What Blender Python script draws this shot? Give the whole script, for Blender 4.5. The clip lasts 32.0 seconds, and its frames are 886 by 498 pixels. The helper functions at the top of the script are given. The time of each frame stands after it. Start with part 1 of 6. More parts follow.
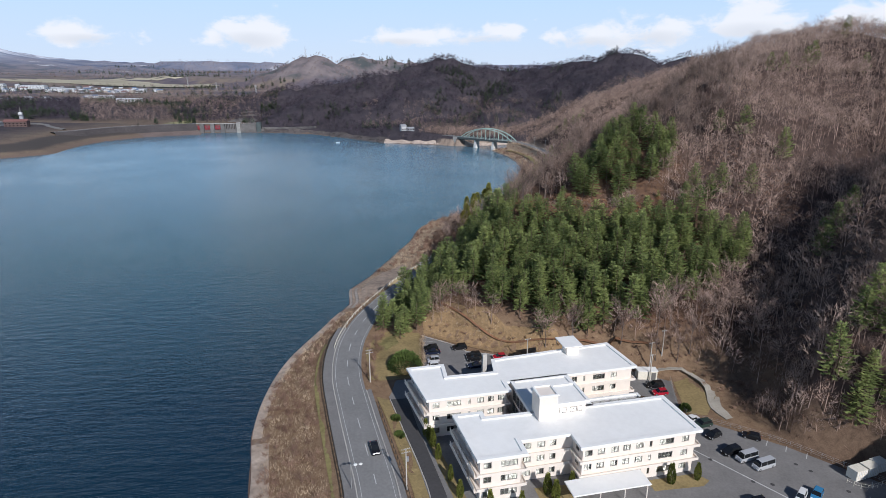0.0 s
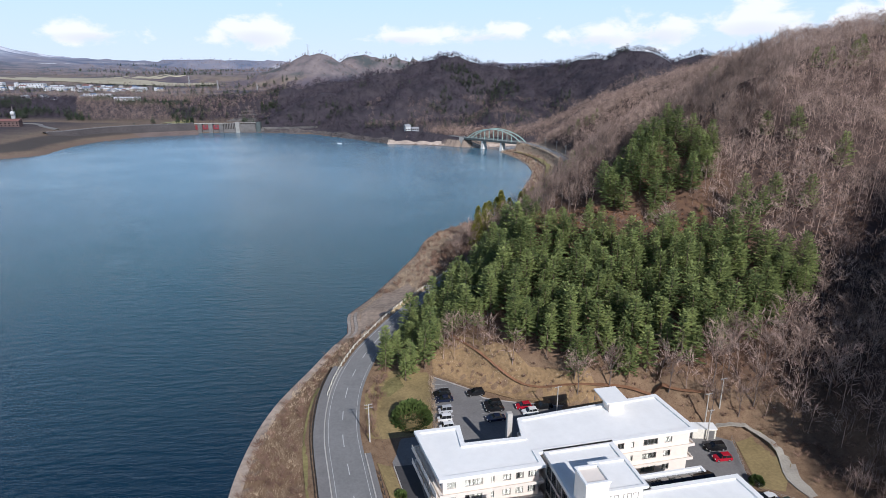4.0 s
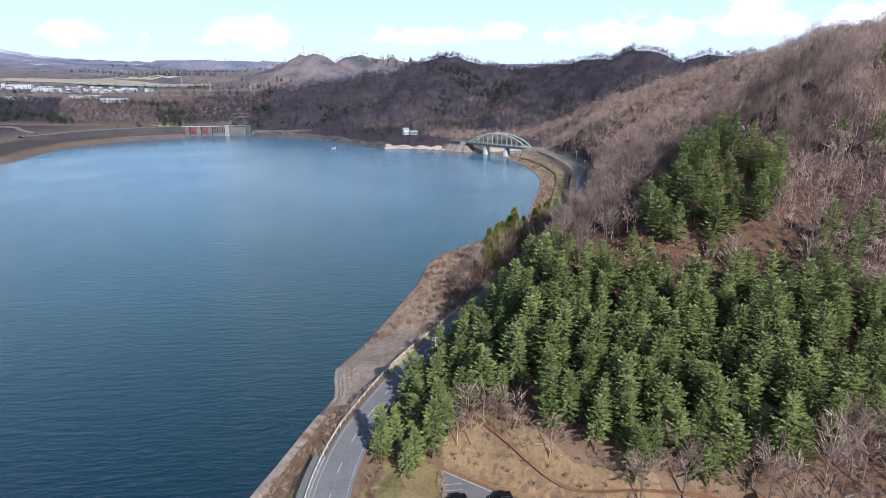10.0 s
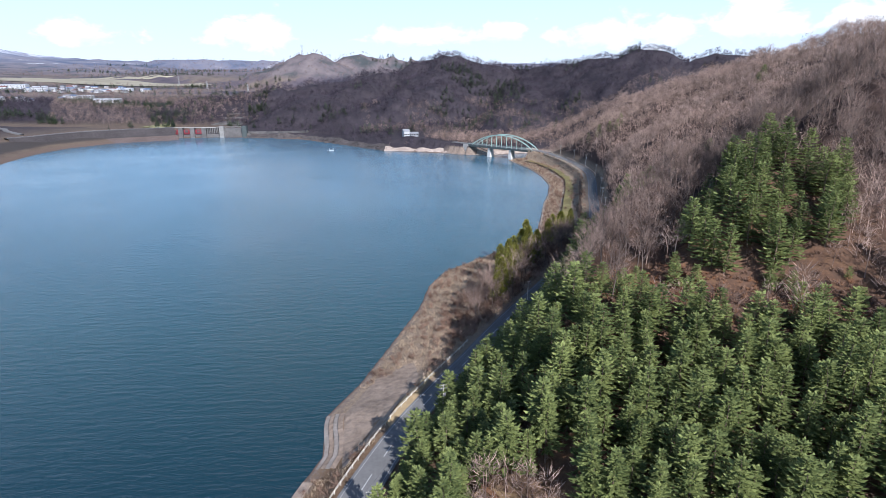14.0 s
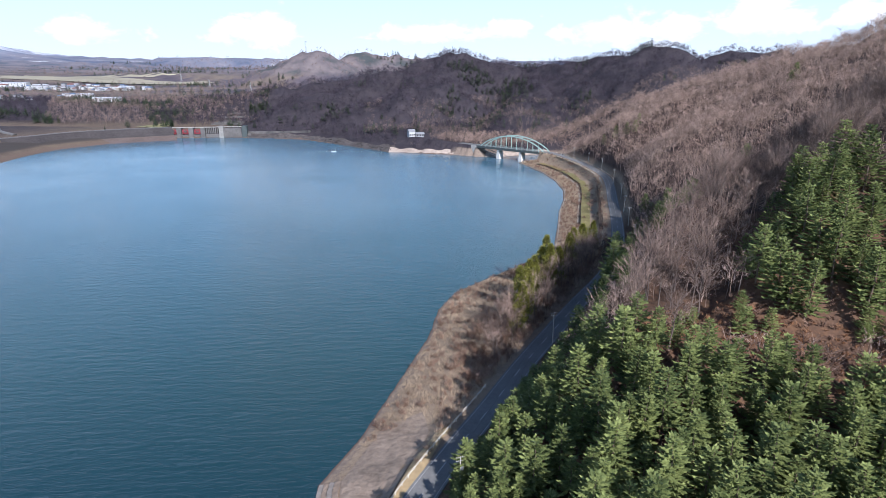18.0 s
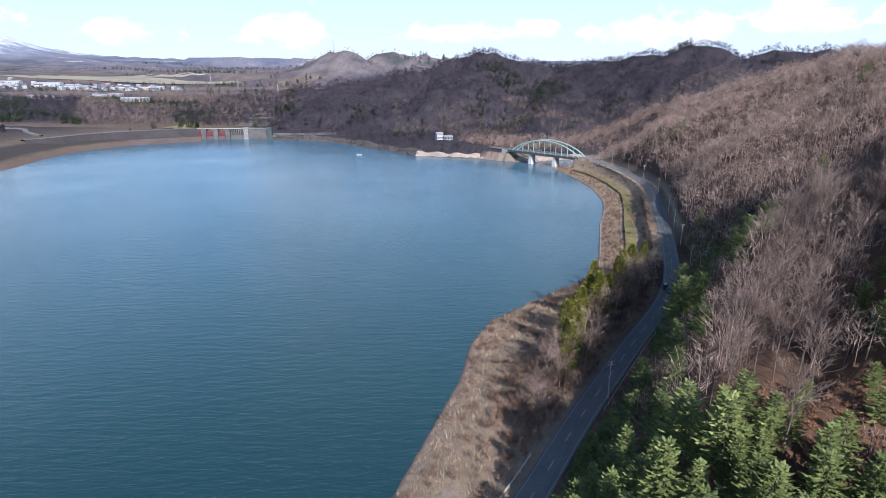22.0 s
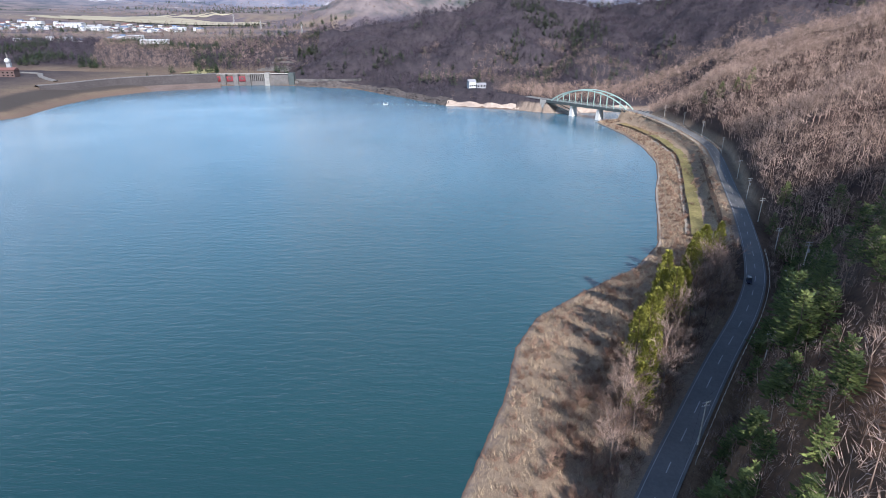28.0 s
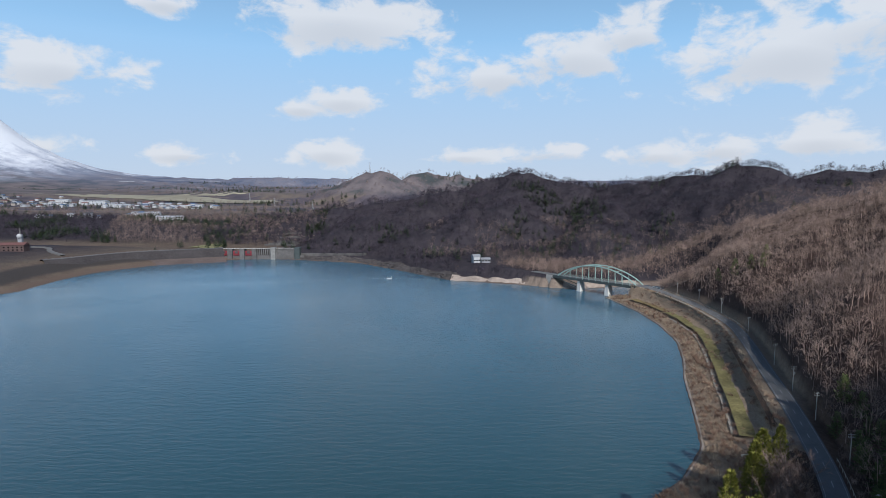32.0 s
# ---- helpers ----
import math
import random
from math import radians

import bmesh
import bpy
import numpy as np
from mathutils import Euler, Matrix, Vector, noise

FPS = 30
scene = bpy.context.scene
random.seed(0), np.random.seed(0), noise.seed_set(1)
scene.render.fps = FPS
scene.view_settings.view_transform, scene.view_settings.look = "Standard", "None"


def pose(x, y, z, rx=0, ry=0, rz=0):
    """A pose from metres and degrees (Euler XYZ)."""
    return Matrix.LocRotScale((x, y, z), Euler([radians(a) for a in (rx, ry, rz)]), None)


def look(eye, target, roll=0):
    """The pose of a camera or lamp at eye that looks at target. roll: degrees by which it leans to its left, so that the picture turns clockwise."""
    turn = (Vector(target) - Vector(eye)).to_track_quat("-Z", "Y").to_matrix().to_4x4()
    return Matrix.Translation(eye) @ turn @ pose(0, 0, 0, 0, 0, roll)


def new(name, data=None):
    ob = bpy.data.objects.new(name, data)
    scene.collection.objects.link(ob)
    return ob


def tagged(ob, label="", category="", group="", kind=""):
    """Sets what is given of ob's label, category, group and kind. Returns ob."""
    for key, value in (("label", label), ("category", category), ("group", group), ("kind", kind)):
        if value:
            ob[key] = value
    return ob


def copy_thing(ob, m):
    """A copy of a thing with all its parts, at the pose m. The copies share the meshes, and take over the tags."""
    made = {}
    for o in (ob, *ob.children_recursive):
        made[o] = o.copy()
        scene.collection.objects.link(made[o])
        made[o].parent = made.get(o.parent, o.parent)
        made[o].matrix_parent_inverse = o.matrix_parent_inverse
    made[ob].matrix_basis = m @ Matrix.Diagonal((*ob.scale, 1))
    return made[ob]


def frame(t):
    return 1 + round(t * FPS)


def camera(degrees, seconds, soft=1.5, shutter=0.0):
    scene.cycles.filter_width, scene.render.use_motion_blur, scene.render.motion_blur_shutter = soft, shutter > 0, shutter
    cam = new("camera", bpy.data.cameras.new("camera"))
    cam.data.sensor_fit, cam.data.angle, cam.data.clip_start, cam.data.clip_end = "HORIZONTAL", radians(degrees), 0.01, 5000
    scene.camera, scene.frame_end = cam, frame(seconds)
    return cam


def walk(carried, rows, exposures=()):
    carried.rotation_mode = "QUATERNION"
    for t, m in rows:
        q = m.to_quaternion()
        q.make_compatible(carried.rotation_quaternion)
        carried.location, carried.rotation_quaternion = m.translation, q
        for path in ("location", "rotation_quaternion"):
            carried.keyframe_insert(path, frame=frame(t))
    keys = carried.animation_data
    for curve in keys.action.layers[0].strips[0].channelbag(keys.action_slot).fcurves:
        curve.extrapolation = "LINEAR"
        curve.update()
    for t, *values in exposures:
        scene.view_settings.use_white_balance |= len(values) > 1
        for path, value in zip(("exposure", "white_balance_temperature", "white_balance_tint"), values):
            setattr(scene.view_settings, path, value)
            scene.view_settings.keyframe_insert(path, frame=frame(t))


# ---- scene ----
cam = camera(75.0, 32.0, soft=0.6)
PATH = [
    (0, (-0.702, -7.349, 82.771), (-0.493, -5.448, 82.187), -0.0),
    (1, (-0.487, -0.367, 82.585), (-0.29, 1.535, 81.999), -0.0),
    (2, (-0.322, 6.547, 82.378), (-0.125, 8.449, 81.791), -0.0),
    (3, (-0.22, 13.457, 82.237), (-0.023, 15.359, 81.65), -0.0),
    (3.5, (-0.247, 16.946, 82.196), (-0.05, 18.848, 81.608), -0.0),
    (5.5, (0.027, 30.861, 81.935), (0.226, 32.762, 81.346), -0.0),
    (6, (0.155, 34.25, 81.962), (0.355, 36.151, 81.373), -0.0),
    (7, (0.408, 40.723, 82.009), (0.609, 42.624, 81.421), -0.0),
    (8, (0.457, 47.007, 81.944), (0.66, 48.908, 81.356), -0.0),
    (9, (0.445, 53.185, 81.845), (0.65, 55.086, 81.258), -0.0),
    (10, (0.496, 59.442, 81.82), (0.702, 61.343, 81.234), -0.0),
    (11, (0.631, 65.556, 81.739), (0.838, 67.456, 81.152), -0.0),
    (12, (0.735, 71.754, 81.644), (0.941, 73.655, 81.056), -0.0),
    (13, (0.904, 78.15, 81.582), (1.11, 80.05, 80.995), -0.0),
    (14, (1.143, 84.533, 81.478), (1.349, 86.433, 80.891), -0.0),
    (14.5, (1.232, 87.755, 81.446), (1.438, 89.655, 80.857), -0.0),
    (16.5, (1.305, 100.832, 81.425), (1.497, 102.733, 80.834), -0.0),
    (17, (1.365, 103.988, 81.476), (1.556, 105.889, 80.885), -0.0),
    (18, (1.469, 110.074, 81.73), (1.66, 111.974, 81.136), -0.0),
    (19, (1.369, 116.343, 82.091), (1.559, 118.242, 81.494), -0.0),
    (20, (1.346, 122.821, 82.39), (1.536, 124.719, 81.792), 0.0),
    (20.5, (1.319, 126.071, 82.453), (1.506, 127.971, 81.855), 0.0),
    (21, (1.307, 129.265, 82.485), (1.47, 131.166, 81.888), 0.1),
    (21.5, (1.185, 132.361, 82.502), (1.322, 134.265, 81.906), 0.0),
    (22, (1.048, 135.211, 82.505), (1.153, 137.118, 81.91), 0.0),
    (22.5, (0.949, 137.879, 82.512), (1.02, 139.787, 81.919), 0.0),
    (23, (0.839, 140.476, 82.533), (0.878, 142.386, 81.941), 0.0),
    (23.5, (0.7, 143.099, 82.562), (0.712, 145.009, 81.97), 0.0),
    (24, (0.535, 145.755, 82.608), (0.545, 147.666, 82.017), 0.0),
    (25, (0.254, 151.05, 82.781), (0.265, 152.96, 82.189), 0.0),
    (25.5, (0.081, 153.762, 82.814), (0.092, 155.671, 82.217), 0.0),
    (27.5, (-1.031, 165.21, 82.863), (-1.018, 167.078, 82.148), -0.0),
    (28, (-1.362, 168.186, 82.911), (-1.348, 170.032, 82.143), 0.0),
    (28.5, (-1.661, 171.082, 82.976), (-1.649, 172.93, 82.212), 0.0),
    (29, (-1.963, 173.953, 83.056), (-1.952, 175.81, 82.312), -0.0),
    (29.5, (-2.16, 176.801, 83.13), (-2.149, 178.684, 82.457), 0.0),
    (30, (-2.365, 179.809, 83.161), (-2.355, 181.72, 82.571), -0.0),
    (30.5, (-2.411, 182.86, 83.189), (-2.403, 184.797, 82.693), 0.0),
    (31, (-2.226, 185.966, 83.241), (-2.221, 187.927, 82.852), 0.0),
    (31.5, (-1.9, 189.095, 83.296), (-1.897, 191.075, 83.014), 0.0),
    (32, (-1.533, 192.218, 83.336), (-1.532, 194.207, 83.127), 0.0),
]
EXPOSURES = [(0, -0.2, 6050, 12), (4, -0.04, 6000, 13), (9, 0.18, 5900, 14), (20, 0.3, 5850, 15), (24, 0.24, 5850, 15), (27.5, 0.48, 6050, 15), (28.2, 0.66, 6100, 15), (29, 0.84, 6100, 15), (29.6, 0.54, 6000, 16), (30.6, 0.1, 5950, 15), (31.3, -0.22, 5950, 12), (32, -0.48, 6000, 10)]
walk(cam, [(t, look(eye, target, roll)) for t, eye, target, roll in PATH], EXPOSURES)

# ---- light: low winter sun behind and to the right, broken cloud ----
SUN_AZ = math.atan2(0.35, -0.937)          # ground direction towards the sun, from +y clockwise
SUN_EL = radians(33.5)
world = bpy.data.worlds.new("sky")
scene.world = world
world.use_nodes = True
wn, wl = world.node_tree.nodes, world.node_tree.links
wn.clear()


def wnode(kind, **sets):
    n = wn.new(kind)
    for k, v in sets.items():
        n.inputs[k].default_value = v
    return n


def wmath(op, a, b=None, c=None):
    n = wn.new("ShaderNodeMath")
    n.operation = op
    for i, v in enumerate((a, b, c)):
        if v is None:
            continue
        if isinstance(v, (int, float)):
            n.inputs[i].default_value = v
        else:
            wl.new(v, n.inputs[i])
    return n.outputs[0]


sky = wn.new("ShaderNodeTexSky")
sky.sky_type, sky.sun_disc = "NISHITA", False
sky.sun_elevation, sky.sun_rotation = SUN_EL, SUN_AZ
sky.air_density, sky.dust_density, sky.ozone_density = 0.6, 0.2, 2.2
coord = wn.new("ShaderNodeTexCoord")
split = wn.new("ShaderNodeSeparateXYZ")
wl.new(coord.outputs["Generated"], split.inputs[0])
# cumulus: (bearing, height, half width, half height) in degrees, broken up by noise; thin streaks lower down
up = wmath("MAXIMUM", split.outputs[2], 0.0)
bearing = wmath("ARCTAN2", split.outputs[0], split.outputs[1])
rise = wmath("ARCSINE", split.outputs[2])
puffs = wnode("ShaderNodeTexNoise", Scale=15.0, Detail=9.0, Roughness=0.58, Distortion=0.25)
tall = wn.new("ShaderNodeMapping")
tall.inputs["Scale"].default_value = (1.0, 1.0, 1.7)
wl.new(coord.outputs["Generated"], tall.inputs[0])
wl.new(tall.outputs[0], puffs.inputs["Vector"])
heap, under = None, None
CLOUDS = ((-9.8, 15.2, 9.6, 3.9), (5.5, 10.4, 8.5, 3.0), (12.5, 12.0, 7.5, 3.6), (17.7, 13.6, 4.0, 2.6), (30.4, 11.2, 11.5, 4.4), (38, 12.5, 9, 4.2), (-33.1, 9.6, 6.0, 2.9), (-13.5, 7.4, 3.4, 1.3),
          (-9.5, 8.2, 4.2, 1.8), (-24.9, 15.5, 3.2, 1.3), (14, 18.5, 5, 1.4), (10.5, 3.2, 5.0, 1.3), (20.0, 3.0, 5.4, 1.5), (25.5, 3.4, 4.0, 1.8), (32.6, 3.8, 4.8, 2.1), (44, 4.0, 7, 2.0), (-11.1, 3.3, 3.8, 1.8), (2.0, 3.0, 3.8, 1.1),
          (-24, 2.9, 4, 1.1), (-37, 3.2, 6, 1.2), (70, 16, 14, 6), (-75, 17, 15, 6), (115, 20, 16, 7), (-120, 18, 16, 7), (170, 22, 18, 7))
for az, el, ra, re in CLOUDS:
    dx = wmath("DIVIDE", wmath("SUBTRACT", bearing, radians(az)), radians(ra))
    dy = wmath("DIVIDE", wmath("SUBTRACT", rise, radians(el)), radians(re))
    flat = wmath("MAXIMUM", wmath("MULTIPLY", dy, -1.35), dy)
    d_ = wmath("SQRT", wmath("ADD", wmath("MULTIPLY", dx, dx), wmath("MULTIPLY", flat, flat)))
    bump_ = wmath("SUBTRACT", 1.0, d_)
    heap = bump_ if heap is None else wmath("MAXIMUM", heap, bump_)
    low_ = wmath("MULTIPLY", wmath("MAXIMUM", wmath("ADD", bump_, 0.25), 0.0), wmath("SUBTRACT", 0.30, dy))
    under = low_ if under is None else wmath("MAXIMUM", under, low_)
dens = wmath("ADD", wmath("MULTIPLY", wmath("MAXIMUM", heap, -0.7), 0.80), wmath("MULTIPLY", wmath("SUBTRACT", puffs.outputs[0], 0.5), 2.7))
cover = wn.new("ShaderNodeMapRange")
cover.interpolation_type = "SMOOTHSTEP"
for k, v in (("From Min", -0.02), ("From Max", 0.50)):
    cover.inputs[k].default_value = v
wl.new(dens, cover.inputs["Value"])
thick = wn.new("ShaderNodeMapRange")
for k, v in (("From Min", 0.15), ("From Max", 1.0)):
    thick.inputs[k].default_value = v
wl.new(under, thick.inputs["Value"])
cloud = wn.new("ShaderNodeMixRGB")
cloud.inputs[1].default_value, cloud.inputs[2].default_value = (10.6, 10.6, 10.6, 1), (6.6, 6.9, 7.4, 1)
wl.new(thick.outputs[0], cloud.inputs[0])
# pale blue lower sky and a milky band near the horizon
lower = wn.new("ShaderNodeMapRange")
for k, v in (("From Min", 0.22), ("From Max", 0.50), ("To Min", 0.9), ("To Max", 0.0)):
    lower.inputs[k].default_value = v
wl.new(up, lower.inputs["Value"])
pale = wn.new("ShaderNodeMixRGB")
pale.inputs[2].default_value = (5.1, 8.7, 12.4, 1)
wl.new(lower.outputs[0], pale.inputs[0])
wl.new(sky.outputs[0], pale.inputs[1])
milk = wn.new("ShaderNodeMapRange")
for k, v in (("From Min", 0.0), ("From Max", 0.24), ("To Min", 0.85), ("To Max", 0.0)):
    milk.inputs[k].default_value = v
wl.new(up, milk.inputs["Value"])
veil = wn.new("ShaderNodeMixRGB")
veil.inputs[2].default_value = (8.4, 9.0, 9.8, 1)
wl.new(milk.outputs[0], veil.inputs[0])
wl.new(pale.outputs[0], veil.inputs[1])
mix = wn.new("ShaderNodeMixRGB")
wl.new(wmath("MULTIPLY", cover.outputs[0], 0.92), mix.inputs[0])
wl.new(veil.outputs[0], mix.inputs[1])
wl.new(cloud.outputs[0], mix.inputs[2])
back = wnode("ShaderNodeBackground", Strength=0.10)
wl.new(mix.outputs[0], back.inputs[0])
out = wn.new("ShaderNodeOutputWorld")
wl.new(back.outputs[0], out.inputs[0])

sun = new("sun", bpy.data.lights.new("sun", "SUN"))
sun.data.energy, sun.data.angle, sun.data.color = 5.0, radians(0.53), (1.0, 0.95, 0.88)
sun.matrix_world = look((0, 0, 300), Vector((0, 0, 300)) - Vector((math.sin(SUN_AZ) * math.cos(SUN_EL), math.cos(SUN_AZ) * math.cos(SUN_EL), math.sin(SUN_EL))))


# ---- materials ----
def material(name, base, rough=0.8, metal=0.0, spec=0.3):
    m = bpy.data.materials.new(name)
    m.use_nodes = True
    b = m.node_tree.nodes["Principled BSDF"]
    b.inputs["Base Color"].default_value = (*base, 1)
    b.inputs["Roughness"].default_value, b.inputs["Metallic"].default_value = rough, metal
    b.inputs["Specular IOR Level"].default_value = spec
    return m


def node(m, kind, links=None, **sets):
    n = m.node_tree.nodes.new(kind)
    for k, v in sets.items():
        n.inputs[k.replace("_", " ")].default_value = v
    for k, v in (links or {}).items():
        m.node_tree.links.new(v, n.inputs[k])
    return n


def place_of(m):
    return node(m, "ShaderNodeNewGeometry").outputs["Position"]


def noise_of(m, scale, detail=4.0, rough=0.6, vec=None):
    return node(m, "ShaderNodeTexNoise", {"Vector": vec or place_of(m)}, Scale=scale, Detail=detail, Roughness=rough).outputs[0]


def ramp(m, value, stops):
    n = node(m, "ShaderNodeValToRGB", {"Fac": value})
    el = n.color_ramp.elements
    while len(el) < len(stops):
        el.new(0.5)
    for e, (p, c) in zip(el, stops):
        e.position, e.color = p, (*c, 1) if len(c) == 3 else c
    return n.outputs[0]


def mixed(m, fac, a, b, blend="MIX"):
    n = m.node_tree.nodes.new("ShaderNodeMixRGB")
    n.blend_type = blend
    for i, v in enumerate((fac, a, b)):
        if isinstance(v, (int, float)):
            n.inputs[i].default_value = v if i == 0 else (v, v, v, 1)
        elif isinstance(v, tuple):
            n.inputs[i].default_value = (*v, 1)
        else:
            m.node_tree.links.new(v, n.inputs[i])
    return n.outputs[0]


def span(m, value, a, b, lo=0.0, hi=1.0):
    n = node(m, "ShaderNodeMapRange", {"Value": value}, From_Min=a, From_Max=b, To_Min=lo, To_Max=hi)
    return n.outputs[0]


def colour(m, socket):
    m.node_tree.links.new(socket, m.node_tree.nodes["Principled BSDF"].inputs["Base Color"])


def bump(m, height, strength=0.4, distance=0.05):
    n = node(m, "ShaderNodeBump", {"Height": height}, Strength=strength, Distance=distance)
    m.node_tree.links.new(n.outputs[0], m.node_tree.nodes["Principled BSDF"].inputs["Normal"])


def worn(name, base, rough=0.8, metal=0.0, vary=0.25, fine=3.0, coarse=0.25, relief=0.2, depth=0.02):
    """A surface with stains at two scales and slight relief."""
    m = material(name, base, rough, metal)
    a, b = noise_of(m, fine, 5), noise_of(m, coarse, 3)
    f = mixed(m, 0.5, a, b)
    dark, light = tuple(c * (1 - vary) for c in base), tuple(min(c * (1 + vary), 0.95) for c in base)
    colour(m, ramp(m, f, [(0.32, dark), (0.68, light)]))
    if relief:
        bump(m, a, relief, depth)
    return m


def foliage(name, dark, light, rough=0.65, each=0.22, weight=0.5):
    """Leaves or twigs: tint by piece, by tree (about 1/each metres) and by stand."""
    m = material(name, dark, rough, 0, 0.2)
    g = node(m, "ShaderNodeNewGeometry")
    o = node(m, "ShaderNodeObjectInfo")
    stand = noise_of(m, 0.035, 3)
    f = mixed(m, 0.4, g.outputs["Random Per Island"], o.outputs["Random"])
    f = mixed(m, 0.4, f, stand)
    f = mixed(m, weight, f, span(m, noise_of(m, each, 1.5, 0.5), 0.34, 0.66))
    colour(m, ramp(m, f, [(0.18, dark), (0.82, light)]))
    return m


# ---- helpers for things and parts ----
def mesh_of(name, verts, faces, mat, smooth=False):
    me = bpy.data.meshes.new(name)
    me.from_pydata([tuple(map(float, v)) for v in verts], [], [tuple(map(int, f)) for f in faces])
    for k in (mat if isinstance(mat, (list, tuple)) else [mat]):
        me.materials.append(k)
    if smooth:
        me.shade_smooth()
    return me


def tri_mesh(name, verts, tris, mat, smooth=False, tint=None):
    """A large mesh from arrays of triangles."""
    verts, tris = np.asarray(verts, np.float32), np.asarray(tris, np.int32)
    me = bpy.data.meshes.new(name)
    me.vertices.add(len(verts))
    me.vertices.foreach_set("co", verts.ravel())
    me.loops.add(tris.size)
    me.loops.foreach_set("vertex_index", tris.ravel())
    me.polygons.add(len(tris))
    me.polygons.foreach_set("loop_start", np.arange(0, tris.size, 3, dtype=np.int32))
    me.update(calc_edges=True)
    me.materials.append(mat)
    if smooth:
        me.shade_smooth()
    return me


def empty(name, m=None):
    ob = new(name)
    ob.empty_display_size = 0.3
    if m is not None:
        ob.matrix_basis = m
    return ob


def part(name, data, mat, parent, label="", m=None):
    """Links a bmesh (or a ready mesh) as one mesh object under a thing or a part."""
    if isinstance(data, bmesh.types.BMesh):
        me = bpy.data.meshes.new(name)
        bmesh.ops.recalc_face_normals(data, faces=data.faces)
        data.to_mesh(me)
        data.free()
        me.materials.append(mat)
    else:
        me = data
    ob = new(name, me)
    ob.parent = parent
    if m is not None:
        ob.matrix_basis = m
    if label:
        ob["label"] = label
    return ob


def box(bm, x0, y0, z0, x1, y1, z1, bevel=0.0):
    r = bmesh.ops.create_cube(bm, size=1, matrix=Matrix.Translation(((x0 + x1) / 2, (y0 + y1) / 2, (z0 + z1) / 2)) @ Matrix.Diagonal((x1 - x0, y1 - y0, z1 - z0, 1)))
    if bevel:
        edges = {e for v in r["verts"] for e in v.link_edges}
        bmesh.ops.bevel(bm, geom=list(edges), offset=bevel, segments=1, affect="EDGES", profile=0.5)
    return bm


def rod(bm, a, b, r0, r1=None, sides=6):
    """A tapered rod from a to b."""
    a, b = Vector(a), Vector(b)
    q = (b - a).to_track_quat("Z", "Y").to_matrix()
    r1 = r0 if r1 is None else r1
    low, high = [], []
    for i in range(sides):
        w = 2 * math.pi * i / sides
        d = q @ Vector((math.cos(w), math.sin(w), 0))
        low.append(bm.verts.new(a + d * r0))
        high.append(bm.verts.new(b + d * r1))
    for i in range(sides):
        j = (i + 1) % sides
        bm.faces.new((low[i], low[j], high[j], high[i]))
    bm.faces.new(low[::-1])
    bm.faces.new(high)
    return bm


def solid(bm, outline, z0, z1):
    """A prism over an outline of (x, y)."""
    low = [bm.verts.new((x, y, z0)) for x, y in outline]
    high = [bm.verts.new((x, y, z1)) for x, y in outline]
    n = len(outline)
    for i in range(n):
        bm.faces.new((low[i], low[(i + 1) % n], high[(i + 1) % n], high[i]))
    bm.faces.new(low[::-1])
    bm.faces.new(high)
    return bm


def glide(points, step):
    """A smooth line through the points (Catmull-Rom), sampled about every step metres."""
    p = np.array(points, float)
    p = np.vstack([2 * p[0] - p[1], p, 2 * p[-1] - p[-2]])
    line = []
    for i in range(1, len(p) - 2):
        n = max(2, int(np.linalg.norm((p[i + 1] - p[i])[:2]) / step))
        for k in range(n):
            t = k / n
            line.append(0.5 * (2 * p[i] + (p[i + 1] - p[i - 1]) * t + (2 * p[i - 1] - 5 * p[i] + 4 * p[i + 1] - p[i + 2]) * t * t + (3 * p[i] - p[i - 1] - 3 * p[i + 1] + p[i + 2]) * t ** 3))
    line.append(p[-2])
    return np.array(line)


def beside(line, off, rise=0.0):
    """The line moved sideways by off metres (to the right of its way) and up by rise."""
    d = np.gradient(line[:, :2], axis=0)
    d /= np.linalg.norm(d, axis=1)[:, None]
    moved = line.copy()
    moved[:, 0] += d[:, 1] * off
    moved[:, 1] -= d[:, 0] * off
    moved[:, 2] += rise
    return moved


def ribbon(name, line, a, b, rise, mat, drop=0.0):
    """A strip along a line between two sideways offsets, with sides that go down by drop."""
    l, r = beside(line, a, rise), beside(line, b, rise)
    rows = [l, r] if not drop else [l - (0, 0, drop), l, r, r - (0, 0, drop)]
    k = len(rows)
    verts = np.stack(rows, 1).reshape(-1, 3)
    faces = [(i * k + j, i * k + j + 1, (i + 1) * k + j + 1, (i + 1) * k + j) for i in range(len(line) - 1) for j in range(k - 1)]
    return mesh_of(name, verts, faces, mat)


# ---- the plan: shore, road, hills ----
SHORE = np.array([(-24, -400), (-23, 0), (-26, 60), (-29.3, 94), (-33, 116), (-33, 134), (-30, 152), (-23, 171), (-17, 187), (-13.5, 195), (-14, 211),
                  (-6, 226), (4.5, 253), (14, 278), (19, 299), (27, 315), (45, 332), (67, 350), (82, 371), (94, 406), (105, 440), (115, 465), (126, 500),
                  (131, 540), (131, 575), (127, 605), (123, 630), (134, 634), (168, 650), (190, 676), (176, 686), (130, 672), (103, 668), (65, 689), (7, 713), (-35, 764),
                  (-92, 835), (-174, 868), (-205, 872), (-262, 866), (-310, 820), (-345, 770), (-352, 717), (-346, 652), (-368, 628), (-480, 560),
                  (-700, 380), (-1000, 150), (-1300, -400)], float)
